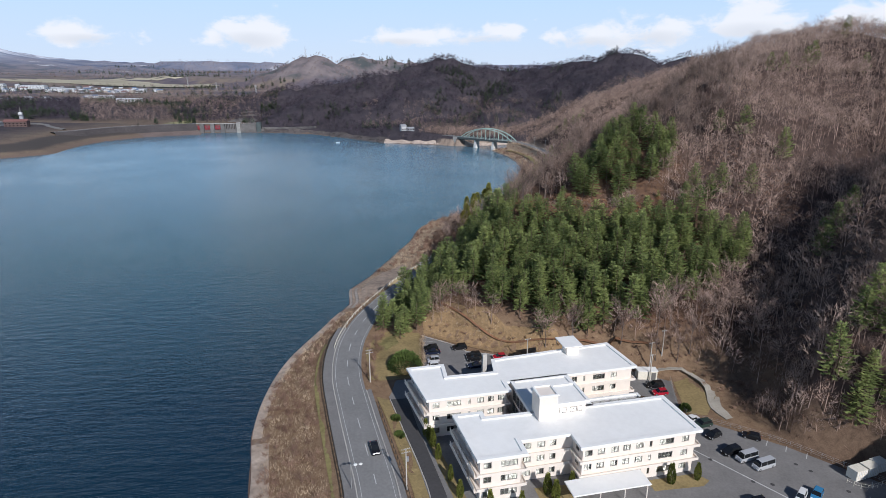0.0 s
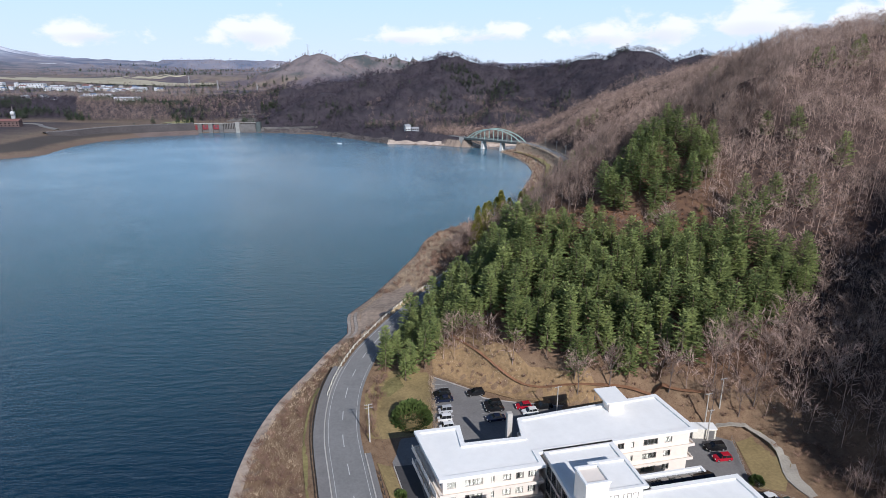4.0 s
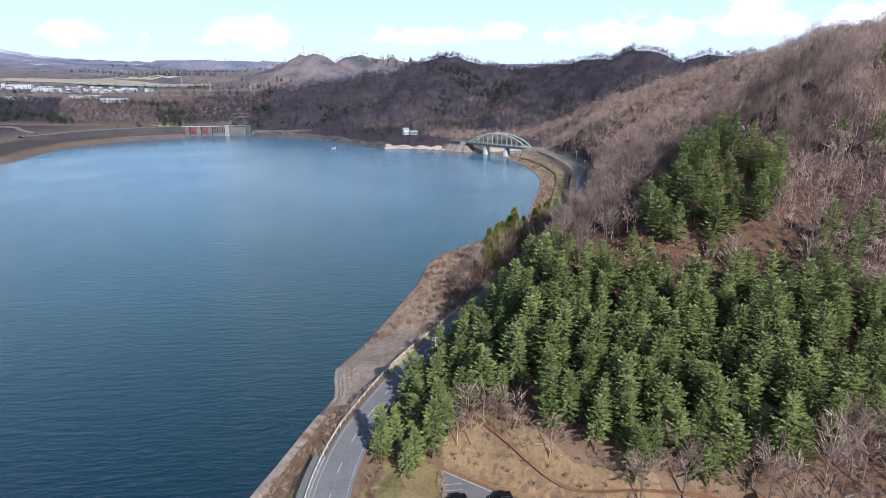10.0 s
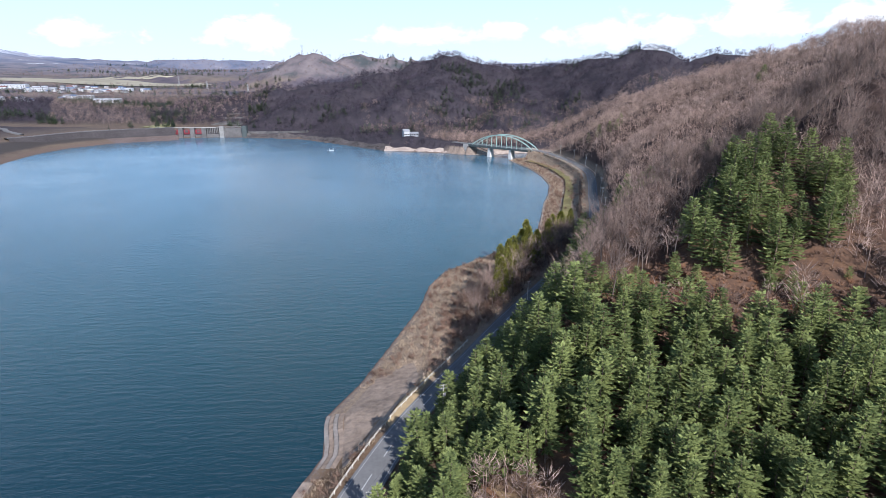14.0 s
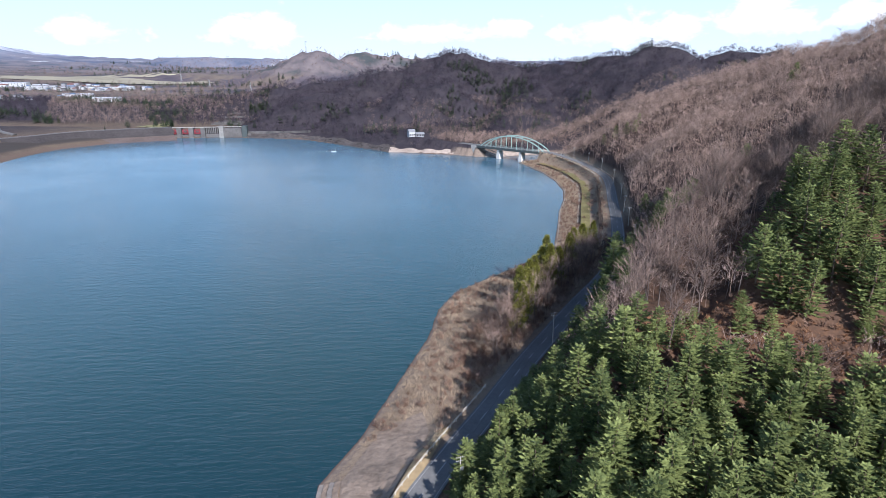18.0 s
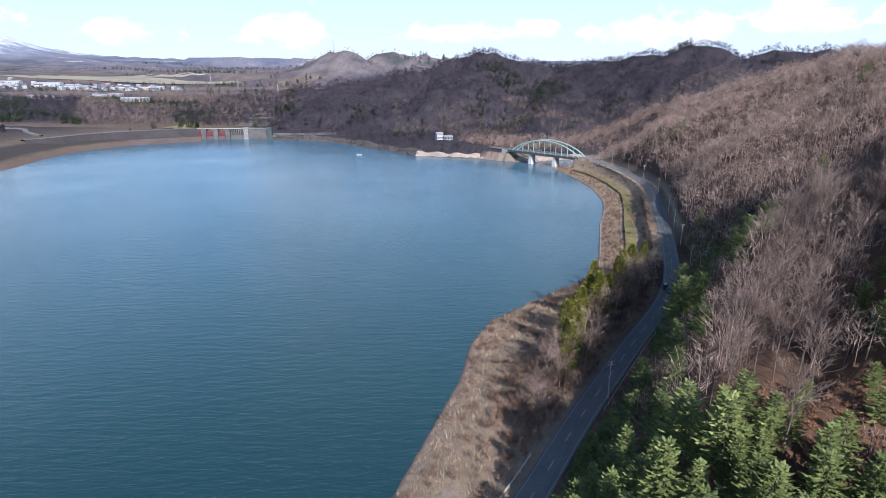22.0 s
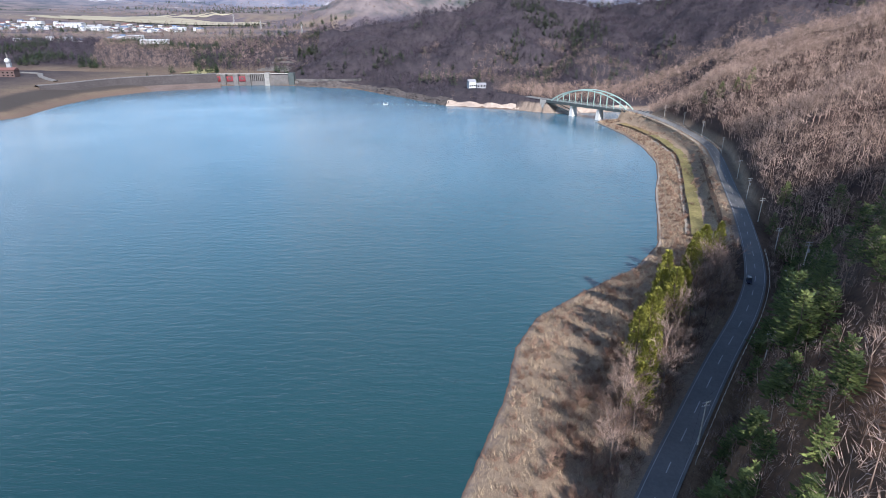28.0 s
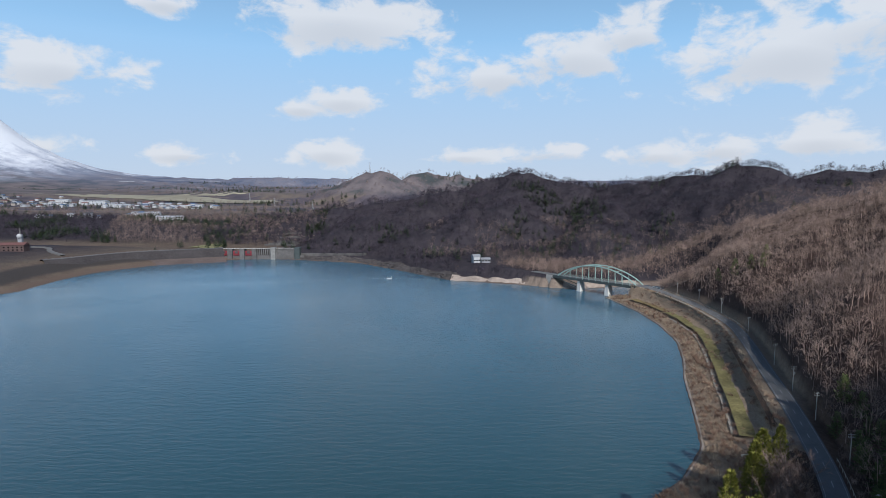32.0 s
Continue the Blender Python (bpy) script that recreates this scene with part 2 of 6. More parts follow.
ROAD = [(10, -160, 3.3), (7.5, -60, 3.3), (4, 15, 3.4), (1.5, 50, 3.6), (-2.8, 86, 4), (-5.4, 101, 4), (-8.7, 119, 4), (-11.3, 136, 4.2), (-11, 153.5, 4.4), (-7.4, 170, 4.6), (-2.5, 182, 5),
        (5.5, 198, 5.5), (14.5, 212, 6), (24.5, 226, 6.8), (36, 243, 7.6), (49, 261, 8.2), (63, 280, 8.8), (79, 301, 9.2), (90, 318, 9.5), (97, 332, 9.8),
        (104.5, 350, 10), (117, 383, 10), (129, 418, 10), (147, 470, 10), (156, 505, 10), (158.5, 552, 10.2), (155, 590, 10.5), (149.5, 611, 10.8), (144.5, 621, 10.8),
        (95, 676, 10.8), (72, 702, 11), (40, 735, 12), (22, 775, 13)]
road_line = glide(ROAD, 3.0)
# ridges: (x, y, height) along the crest and the slope of their flanks
RIDGES = [
    (0.52, [(80, 219, 36), (112, 236, 55), (160, 262, 76), (222, 302, 90), (285, 345, 105)], 2.2, 1.0),
    (0.55, [(43, 198, 26), (51, 206, 30), (60, 226, 31.5), (72, 236, 38), (92, 260, 44), (116, 294, 41)], 3.0, 1.0),
    (0.72, [(160, -60, 58), (166, 25, 66), (200, 78, 72), (248, 110, 76)]),
    (0.58, [(248, 110, 76), (292, 220, 99), (285, 345, 104), (325, 469, 103), (318, 540, 90), (282, 615, 68), (235, 690, 44), (205, 730, 18)]),
    (0.50, [(325, 469, 103), (205, 436, 54), (160, 402, 38), (138, 384, 20)], 1.0, 1.5),
    (0.50, [(318, 540, 90), (240, 545, 58), (192, 540, 28)]),
    (0.45, [(48, 168, 16), (90, 190, 32)]),
    (0.45, [(90, 190, 32), (112, 236, 52)], 2.2, 1.0),
    (0.70, [(100, 104, 4), (110, 109, 18), (126, 116, 36), (150, 128, 58), (185, 146, 80)], 2.4, 1.0),
    (0.60, [(12, 181, 7.5), (20, 194, 10), (30, 208, 14), (38, 220, 17)]),
    (0.50, [(-265, 1000, 14), (-190, 1060, 46), (20, 1150, 76), (80, 1200, 88), (135, 1240, 108), (200, 1250, 96), (285, 1270, 82), (360, 1150, 93), (440, 1030, 112),
            (500, 1030, 98), (560, 1030, 104), (760, 1000, 106), (1200, 900, 118), (1500, 500, 120)]),
    (0.50, [(135, 1240, 108), (70, 1030, 58), (-20, 900, 30), (-70, 865, 14)]),
    (0.50, [(285, 1270, 82), (240, 1020, 46), (170, 830, 24), (120, 770, 13)]),
    (0.52, [(20, 1150, 76), (-110, 950, 36), (-160, 905, 16)]),
    (0.50, [(440, 1030, 112), (380, 860, 62), (310, 760, 30)]),
    (0.55, [(-340, 1960, 84), (-207, 1990, 138), (-140, 2060, 106), (-73, 2150, 134), (60, 2200, 122), (300, 2200, 105)]),
    (0.30, [(-1150, 3350, 120), (-969, 3400, 172), (-800, 3400, 160), (-560, 3400, 140), (-300, 3300, 120)]),
    (0.22, [(-2400, 2600, 70), (-1700, 2900, 95), (-1100, 3000, 105)]),
    (0.22, [(-900, 2400, 62), (-560, 2300, 70), (-420, 2250, 66)]),
    (0.20, [(-2900, 4100, 190), (-1500, 4300, 175), (0, 4500, 185), (1500, 4300, 190)]),
]


def line_field(x, y, line):
    """Distance to a polyline and the height of its nearest point."""
    best, high = np.full(x.shape, 1e9), np.zeros(x.shape)
    for a, b in zip(line[:-1], line[1:]):
        dx, dy = b[0] - a[0], b[1] - a[1]
        t = np.clip(((x - a[0]) * dx + (y - a[1]) * dy) / (dx * dx + dy * dy + 1e-9), 0, 1)
        d = np.hypot(x - a[0] - t * dx, y - a[1] - t * dy)
        near = d < best
        best = np.where(near, d, best)
        if len(a) > 2:
            high = np.where(near, a[2] + t * (b[2] - a[2]), high)
    return best, high


def in_lake(x, y):
    inside = np.zeros(x.shape, bool)
    n = len(SHORE)
    for i in range(n):
        (x0, y0), (x1, y1) = SHORE[i], SHORE[(i + 1) % n]
        cross = ((y0 > y) != (y1 > y)) & (x < (x1 - x0) * (y - y0) / (y1 - y0 + 1e-12) + x0)
        inside ^= cross
    return inside


def swell(x, y, size, seed=0.0):
    """Smooth pseudo-random relief about -1..1, from a few crossed waves."""
    s = np.zeros(np.shape(x))
    for k, (a, b, f) in enumerate(((0.8, 0.6, 1.0), (-0.5, 0.86, 1.37), (0.97, -0.2, 1.83), (0.3, 0.95, 2.61), (-0.8, 0.55, 3.3))):
        s += np.sin((a * x + b * y) * f * 6.283 / size + seed + 1.7 * k + 1.1 * np.sin((b * x - a * y) * f * 3.1 / size + k)) / f
    return s / 2.2


def smooth(a, b, v):
    t = np.clip((v - a) / (b - a), 0, 1)
    return t * t * (3 - 2 * t)


PAD = [(2, 60), (4, 108), (2, 124), (10, 160), (46, 140), (66, 132), (80, 124), (76, 106), (92, 94), (112, 80), (112, 40), (2, 40)]


def pad_mask(x, y):
    """1 on the level ground round the long building, falling to 0 within some metres."""
    p = np.array(PAD, float)
    inside = np.zeros(x.shape, bool)
    for i in range(len(p)):
        (x0, y0), (x1, y1) = p[i], p[(i + 1) % len(p)]
        inside ^= ((y0 > y) != (y1 > y)) & (x < (x1 - x0) * (y - y0) / (y1 - y0 + 1e-12) + x0)
    d, _ = line_field(x, y, np.vstack([p, p[:1]]))
    return np.where(inside, 1.0, 1 - smooth(0.5, 9, d))


def road_side(x, y):
    """Metres to the right of the road's way (negative: towards the lake)."""
    best, side = np.full(x.shape, 1e9), np.zeros(x.shape)
    line = road_line[::2]
    for a, b in zip(line[:-1], line[1:]):
        dx, dy = b[0] - a[0], b[1] - a[1]
        t = np.clip(((x - a[0]) * dx + (y - a[1]) * dy) / (dx * dx + dy * dy + 1e-9), 0, 1)
        d = np.hypot(x - a[0] - t * dx, y - a[1] - t * dy)
        near = d < best
        best = np.where(near, d, best)
        side = np.where(near, np.sign((x - a[0]) * dy - (y - a[1]) * dx) * d, side)
    return side


def height(x, y):
    """The height of the ground."""
    x, y = np.asarray(x, float), np.asarray(y, float)
    d, _ = line_field(x, y, np.vstack([SHORE, SHORE[:1]]))
    wet = in_lake(x, y)
    bench = 3.2 + 2.2 * smooth(150, 210, y) + 3.6 * smooth(210, 300, y) + 1.2 * smooth(300, 370, y)
    bench = np.where(y > 720, 10 + 18 * smooth(900, 1150, y) * smooth(-150, -350, x) + 0.006 * np.maximum(y - 1000, 0), bench)
    bench = np.where((x < -250) & (y < 900), 11.5 + 0.02 * np.maximum(-300 - x, 0), bench)
    rough = swell(x, y, 14) * 0.22 + swell(x, y, 37, 2.0) * 0.4
    grade = 0.19 + 0.05 * smooth(190, 260, y)
    z = bench * (1 - np.exp(-d * grade * 1.25 / bench * (1 + 0.5 * d * grade / bench))) + rough * smooth(2, 14, d)
    # the far plateau and its slow rise to the horizon
    z = z + smooth(1500, 4200, np.hypot(x, y)) * 70 + swell(x, y, 900, 1.0) * 8 * smooth(1300, 2200, y)
    inland = smooth(8, 60, d)
    hills = np.zeros(x.shape)
    for slope, crest, *steep in RIDGES:
        c = np.array(crest, float)
        r = 14.0 if c[:, 1].max() < 800 else 30.0
        for a, b in zip(c[:-1], c[1:]):
            dist, top = line_field(x, y, np.array([a, b]))
            if steep:
                side = (b[0] - a[0]) * (y - a[1]) - (b[1] - a[1]) * (x - a[0])
                slope_ = slope * np.where(side > 0, steep[0], steep[1])
            else:
                slope_ = slope
            h = top - slope_ * (np.sqrt(dist * dist + r * r) - r)
            hills = hills + np.exp(np.clip(h / 2.2, -20, 60))
    crest = 2.2 * np.log(hills + 1e-9)
    # between the road and the lake the hills are cut away
    rs = np.full(x.shape, 99.0)
    by_road = (np.abs(y - 330) < 330) & (x < 200)
    if by_road.any():
        rs[by_road] = road_side(x[by_road], y[by_road])
    crest = crest - 60 * (1 - smooth(3, 10, rs))
    amp = np.clip(crest / 40, 0, 1)
    crest = crest + amp * (swell(x, y, 60, 4.0) * 3.0 + swell(x, y, 150, 5.0) * 4.0 * smooth(300, 700, y) + swell(x, y, 95, 6.0) * 5.0 * smooth(760, 900, y))
    z = np.where(crest > z, z + (crest - z) * smooth(0, 6, crest - z) * inland, z)
    # level ground by the building, the road's bed and the drop below its lake side
    m = pad_mask(x, y)
    z = z * (1 - m) + 2.55 * m
    near = np.abs(y - 330) < 420
    rd, rz = np.full(x.shape, 99.0), np.zeros(x.shape)
    if near.any():
        rd[near], rz[near] = line_field(x[near], y[near], road_line[::2])
    k = 1 - smooth(5.0, 9, rd)
    on_bridge = (np.hypot(x - 120, y - 648) < 34)
    k = np.where(on_bridge, 0, k)
    z = z * (1 - k) + (rz - 0.22) * k
    return np.where(wet, -np.minimum(0.16 * d, 6.0), np.maximum(z, 0.02 + 0.06 * np.minimum(d, 6)))


def height_at(x, y):
    return float(height(np.array([x]), np.array([y]))[0])


def spread(stops):
    """Grid lines: (from, to, step) pieces one after another."""
    g = []
    for a, b, s in stops:
        g.extend(np.arange(a, b, s))
    return np.array(g + [stops[-1][1]], float)


gx = spread([(-4800, -3600, 160), (-3600, -1600, 50), (-1600, -600, 40), (-600, -60, 14), (-60, 180, 2.6), (180, 360, 5), (360, 700, 14), (700, 1600, 60), (1600, 3200, 160)])
gy = spread([(-600, 20, 40), (20, 60, 6), (60, 420, 2.6), (420, 720, 5), (720, 1300, 12), (1300, 2400, 34), (2400, 4200, 60), (4200, 5000, 120)])
GX, GY = np.meshgrid(gx, gy)
GZ = height(GX, GY)
# the snow-topped volcano on the left horizon
vol = np.hypot(GX + 2672, GY - 3345)
gully = np.arctan2(GY - 3345, GX + 2672)
GZ = GZ + 740 * np.exp(-vol / 320.0) * (1 - smooth(1900, 2600, vol)) * (1 + (0.05 * np.sin(gully * 19) + 0.03 * np.sin(gully * 43 + 1)) * smooth(80, 600, vol))
nx, ny = len(gx), len(gy)
ii = np.arange(nx * ny).reshape(ny, nx)
a, b, c, d = ii[:-1, :-1].ravel(), ii[:-1, 1:].ravel(), ii[1:, 1:].ravel(), ii[1:, :-1].ravel()

# ---- materials of the ground and water ----
GROUND = material("ground", (0.16, 0.11, 0.07), 0.95, 0, 0.1)
gp = place_of(GROUND)
gs = node(GROUND, "ShaderNodeSeparateXYZ", {0: gp})
n1, n2, n3 = noise_of(GROUND, 0.05, 5, 0.65), noise_of(GROUND, 0.6, 5, 0.7), noise_of(GROUND, 4.0, 4, 0.7)
litter = ramp(GROUND, mixed(GROUND, 0.5, n1, n2), [(0.33, (0.070, 0.050, 0.042)), (0.5, (0.150, 0.090, 0.060)), (0.68, (0.26, 0.145, 0.080))])
grass = ramp(GROUND, mixed(GROUND, 0.55, n2, n3), [(0.3, (0.080, 0.052, 0.034)), (0.5, (0.215, 0.142, 0.090)), (0.62, (0.27, 0.19, 0.12)), (0.75, (0.16, 0.135, 0.06))])
stony = ramp(GROUND, mixed(GROUND, 0.5, n2, n3), [(0.3, (0.17, 0.13, 0.105)), (0.7, (0.36, 0.29, 0.235))])
shade_litter = ramp(GROUND, mixed(GROUND, 0.5, n1, n2), [(0.35, (0.045, 0.033, 0.030)), (0.65, (0.120, 0.080, 0.066))])
litter = mixed(GROUND, span(GROUND, mixed(GROUND, 1.0, gs.outputs[1], mixed(GROUND, 1.0, gs.outputs[0], 0.5, "MULTIPLY"), "ADD"), 275, 310), mixed(GROUND, span(GROUND, mixed(GROUND, 1.0, gs.outputs[0], mixed(GROUND, 1.0, gs.outputs[1], 0.3, "MULTIPLY"), "SUBTRACT"), 50, 62), litter, shade_litter), shade_litter)
grass = mixed(GROUND, span(GROUND, gs.outputs[0], 84, 92), grass, mixed(GROUND, 0.5, grass, shade_litter))
reedy = ramp(GROUND, mixed(GROUND, 0.6, n2, n3), [(0.3, (0.16, 0.115, 0.083)), (0.5, (0.33, 0.25, 0.178)), (0.72, (0.47, 0.37, 0.275))])
lakeward = mixed(GROUND, 1.0, mixed(GROUND, 1.0, gs.outputs[1], 0.62, "MULTIPLY"), gs.outputs[0], "SUBTRACT")
grass = mixed(GROUND, mixed(GROUND, 1.0, span(GROUND, lakeward, 112, 118), span(GROUND, gs.outputs[1], 190, 215), "MULTIPLY"), grass, reedy)
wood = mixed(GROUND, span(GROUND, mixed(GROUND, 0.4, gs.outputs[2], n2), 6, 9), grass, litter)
shorez = mixed(GROUND, 1.0, gs.outputs[2], span(GROUND, n2, 0.3, 0.7, -0.8, 0.8), "ADD")
base = mixed(GROUND, span(GROUND, shorez, 0.15, 0.7), stony, wood)
beyond = span(GROUND, gs.outputs[1], 640, 652)
shade_soil = ramp(GROUND, mixed(GROUND, 0.5, n1, n2), [(0.35, (0.036, 0.033, 0.043)), (0.65, (0.078, 0.066, 0.072))])
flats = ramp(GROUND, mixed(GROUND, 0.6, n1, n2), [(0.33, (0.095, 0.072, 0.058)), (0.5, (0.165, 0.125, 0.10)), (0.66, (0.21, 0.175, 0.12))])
distant = mixed(GROUND, span(GROUND, gs.outputs[0], -230, -170), mixed(GROUND, span(GROUND, gs.outputs[2], 11, 15), flats, shade_soil), shade_soil)
distant = mixed(GROUND, span(GROUND, shorez, 1.5, 3.0), (0.17, 0.125, 0.10), distant)
rocky = mixed(GROUND, 1.0, mixed(GROUND, 1.0, span(GROUND, shorez, 3.6, 5.0), span(GROUND, gs.outputs[2], 10.4, 9.4), "MULTIPLY"), mixed(GROUND, 1.0, span(GROUND, gs.outputs[0], -225, -260), span(GROUND, gs.outputs[1], 905, 885), "MULTIPLY"), "MULTIPLY")
landing = mixed(GROUND, 1.0, mixed(GROUND, 1.0, span(GROUND, gs.outputs[0], 40, 50), span(GROUND, gs.outputs[1], 694, 688), "MULTIPLY"), span(GROUND, shorez, 8.0, 6.5), "MULTIPLY")
distant = mixed(GROUND, landing, distant, stony)
distant = mixed(GROUND, rocky, distant, (0.075, 0.066, 0.062))
leftward = mixed(GROUND, span(GROUND, gs.outputs[0], -200, -240), beyond, 1.0)
base = mixed(GROUND, leftward, base, distant)
wetband = mixed(GROUND, span(GROUND, gs.outputs[2], 0.02, 0.2), (0.15, 0.10, 0.078), base)
far = span(GROUND, gs.outputs[1], 1250, 1500)
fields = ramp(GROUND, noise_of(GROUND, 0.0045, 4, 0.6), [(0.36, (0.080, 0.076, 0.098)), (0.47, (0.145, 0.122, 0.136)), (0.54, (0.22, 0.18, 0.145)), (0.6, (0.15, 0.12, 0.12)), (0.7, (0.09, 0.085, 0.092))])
hazy_upland = ramp(GROUND, noise_of(GROUND, 0.006, 4, 0.6), [(0.35, (0.13, 0.155, 0.225)), (0.5, (0.21, 0.22, 0.28)), (0.62, (0.25, 0.24, 0.28)), (0.70, (0.75, 0.78, 0.82))])
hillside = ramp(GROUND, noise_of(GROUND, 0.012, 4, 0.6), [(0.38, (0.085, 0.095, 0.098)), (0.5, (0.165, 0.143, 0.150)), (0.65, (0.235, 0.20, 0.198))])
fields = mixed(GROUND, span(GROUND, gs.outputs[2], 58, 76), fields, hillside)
fields = mixed(GROUND, span(GROUND, gs.outputs[1], 2500, 3200), fields, hazy_upland)
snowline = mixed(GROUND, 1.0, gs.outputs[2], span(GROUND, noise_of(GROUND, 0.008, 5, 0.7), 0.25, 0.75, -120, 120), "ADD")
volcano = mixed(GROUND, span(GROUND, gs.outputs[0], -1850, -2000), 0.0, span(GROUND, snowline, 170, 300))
snow_haze = mixed(GROUND, span(GROUND, gs.outputs[0], -1750, -2000), 0.0, span(GROUND, snowline, 70, 210, 0, 0.85))
fields = mixed(GROUND, snow_haze, fields, (0.50, 0.54, 0.64))
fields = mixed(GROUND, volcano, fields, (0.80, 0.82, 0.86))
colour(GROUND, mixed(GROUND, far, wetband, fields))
bump(GROUND, mixed(GROUND, 0.5, n2, n3), 0.6, 0.25)

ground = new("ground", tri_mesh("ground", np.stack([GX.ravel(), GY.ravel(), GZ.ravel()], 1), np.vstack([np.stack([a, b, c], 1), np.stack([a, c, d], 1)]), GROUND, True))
tagged(ground, "brown winter hillsides, banks and plain round a reservoir", "ground", kind="structure")

WATER = material("lake_water", (0.02, 0.10, 0.115), 0.08, 0, 0.5)
WATER.node_tree.nodes["Principled BSDF"].inputs["IOR"].default_value = 1.5
wp = node(WATER, "ShaderNodeMapping", {"Vector": place_of(WATER)}, Rotation=(0, 0, radians(12)), Scale=(0.13, 0.42, 1))
rip = noise_of(WATER, 1.0, 5, 0.68, wp.outputs[0])
gust = noise_of(WATER, 0.012, 3, 0.5)
shoal = noise_of(WATER, 0.004, 2)
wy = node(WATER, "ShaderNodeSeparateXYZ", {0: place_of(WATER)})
far_sky_tint = ramp(WATER, shoal, [(0.3, (0.046, 0.145, 0.228)), (0.7, (0.062, 0.168, 0.245))])
nearwater = ramp(WATER, shoal, [(0.3, (0.002, 0.017, 0.034)), (0.7, (0.004, 0.026, 0.042))])
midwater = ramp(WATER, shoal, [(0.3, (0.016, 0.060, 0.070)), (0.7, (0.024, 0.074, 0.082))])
colour(WATER, mixed(WATER, span(WATER, wy.outputs[1], 260, 700), mixed(WATER, span(WATER, wy.outputs[1], 130, 270), nearwater, midwater), far_sky_tint))
WATER.node_tree.links.new(span(WATER, gust, 0.35, 0.7, 0.12, 0.22), WATER.node_tree.nodes["Principled BSDF"].inputs["Roughness"])
ripple_fade = node(WATER, "ShaderNodeBump", {"Height": rip, "Strength": span(WATER, wy.outputs[1], 150, 520, 1.0, 0.45)}, Distance=0.4)
WATER.node_tree.links.new(ripple_fade.outputs[0], WATER.node_tree.nodes["Principled BSDF"].inputs["Normal"])
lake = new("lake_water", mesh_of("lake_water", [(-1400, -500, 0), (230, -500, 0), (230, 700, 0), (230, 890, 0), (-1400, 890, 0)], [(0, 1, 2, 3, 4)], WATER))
tagged(lake, "blue-green reservoir water with fine wind ripples", "water", kind="structure")


# ---- road and paving ----
ASPHALT = worn("asphalt", (0.205, 0.202, 0.198), 0.9, vary=0.20, fine=1.5, coarse=0.12, relief=0.15)
OLD_ASPHALT = worn("old_asphalt", (0.19, 0.183, 0.178), 0.92, vary=0.2, fine=2.0, coarse=0.2, relief=0.15)
LINE = worn("road_paint", (0.50, 0.50, 0.49), 0.8, vary=0.3, fine=3, coarse=0.3)
CONCRETE = worn("concrete", (0.42, 0.40, 0.37), 0.85, vary=0.25, fine=1.2, coarse=0.15)
STONE = worn("stone_facing", (0.30, 0.265, 0.235), 0.95, vary=0.3, fine=0.9, coarse=0.2, relief=0.5, depth=0.1)
PALE_FACE = worn("pale_shore_facing", (0.36, 0.29, 0.235), 0.95, vary=0.45, fine=0.8, coarse=0.15, relief=0.6, depth=0.1)
PALE_STONE = worn("pale_rip_rap", (0.40, 0.34, 0.29), 0.95, vary=0.4, fine=0.9, coarse=0.2, relief=0.7, depth=0.2)
GULLY = worn("eroded_stony_soil", (0.29, 0.225, 0.175), 0.97, vary=0.42, fine=0.7, coarse=0.12, relief=0.9, depth=0.4)
WHITE = worn("cream_white_render", (0.76, 0.685, 0.61), 0.85, vary=0.05, fine=1.0, coarse=0.1, relief=0.05)
ROOF = worn("white_roof_membrane", (0.80, 0.795, 0.77), 0.9, vary=0.06, fine=0.6, coarse=0.08, relief=0.05)
INSIDE = material("dim_interior", (0.05, 0.048, 0.045), 0.9)
CURTAIN = material("pale_curtain", (0.34, 0.32, 0.29), 0.9)
FRAME = material("aluminium_frame", (0.30, 0.29, 0.28), 0.45, 0.6)
GLASS = material("window_glass", (0.9, 0.95, 0.95), 0.03)
GLASS.node_tree.nodes["Principled BSDF"].inputs["Transmission Weight"].default_value = 1.0
STEEL = worn("galvanised_steel", (0.42, 0.42, 0.42), 0.5, 0.6, vary=0.15)
POLE_GREY = worn("concrete_pole", (0.46, 0.43, 0.39), 0.85, vary=0.12)
WIRE = material("cable", (0.03, 0.03, 0.03), 0.6)
RAIL_WHITE = worn("white_rail_paint", (0.72, 0.68, 0.58), 0.6, vary=0.15)
DARK_RAIL = worn("dark_brown_rail", (0.05, 0.042, 0.036), 0.7, vary=0.2)
TYRE = material("tyre_rubber", (0.02, 0.02, 0.02), 0.9)
RIM = material("wheel_rim", (0.5, 0.5, 0.52), 0.35, 0.8)
CAR_GLASS = material("car_glass", (0.012, 0.014, 0.016), 0.05, 0, 0.6)
LAMP_CLEAR = material("clear_lamp", (0.75, 0.75, 0.72), 0.15)
LAMP_RED = material("red_lamp", (0.35, 0.02, 0.02), 0.2)
TURF = worn("green_turf", (0.205, 0.178, 0.075), 0.95, vary=0.5, fine=1.2, coarse=0.12, relief=0.5, depth=0.08)
LAWN = worn("dull_lawn", (0.25, 0.19, 0.09), 0.95, vary=0.35, fine=1.5, coarse=0.15, relief=0.5, depth=0.08)
SOIL = worn("dark_tilled_soil", (0.07, 0.048, 0.036), 0.98, vary=0.3, fine=1.5, coarse=0.2, relief=0.6, depth=0.1)
GRAVEL = worn("pale_gravel", (0.36, 0.33, 0.28), 0.95, vary=0.25, fine=2.5, coarse=0.2, relief=0.5)

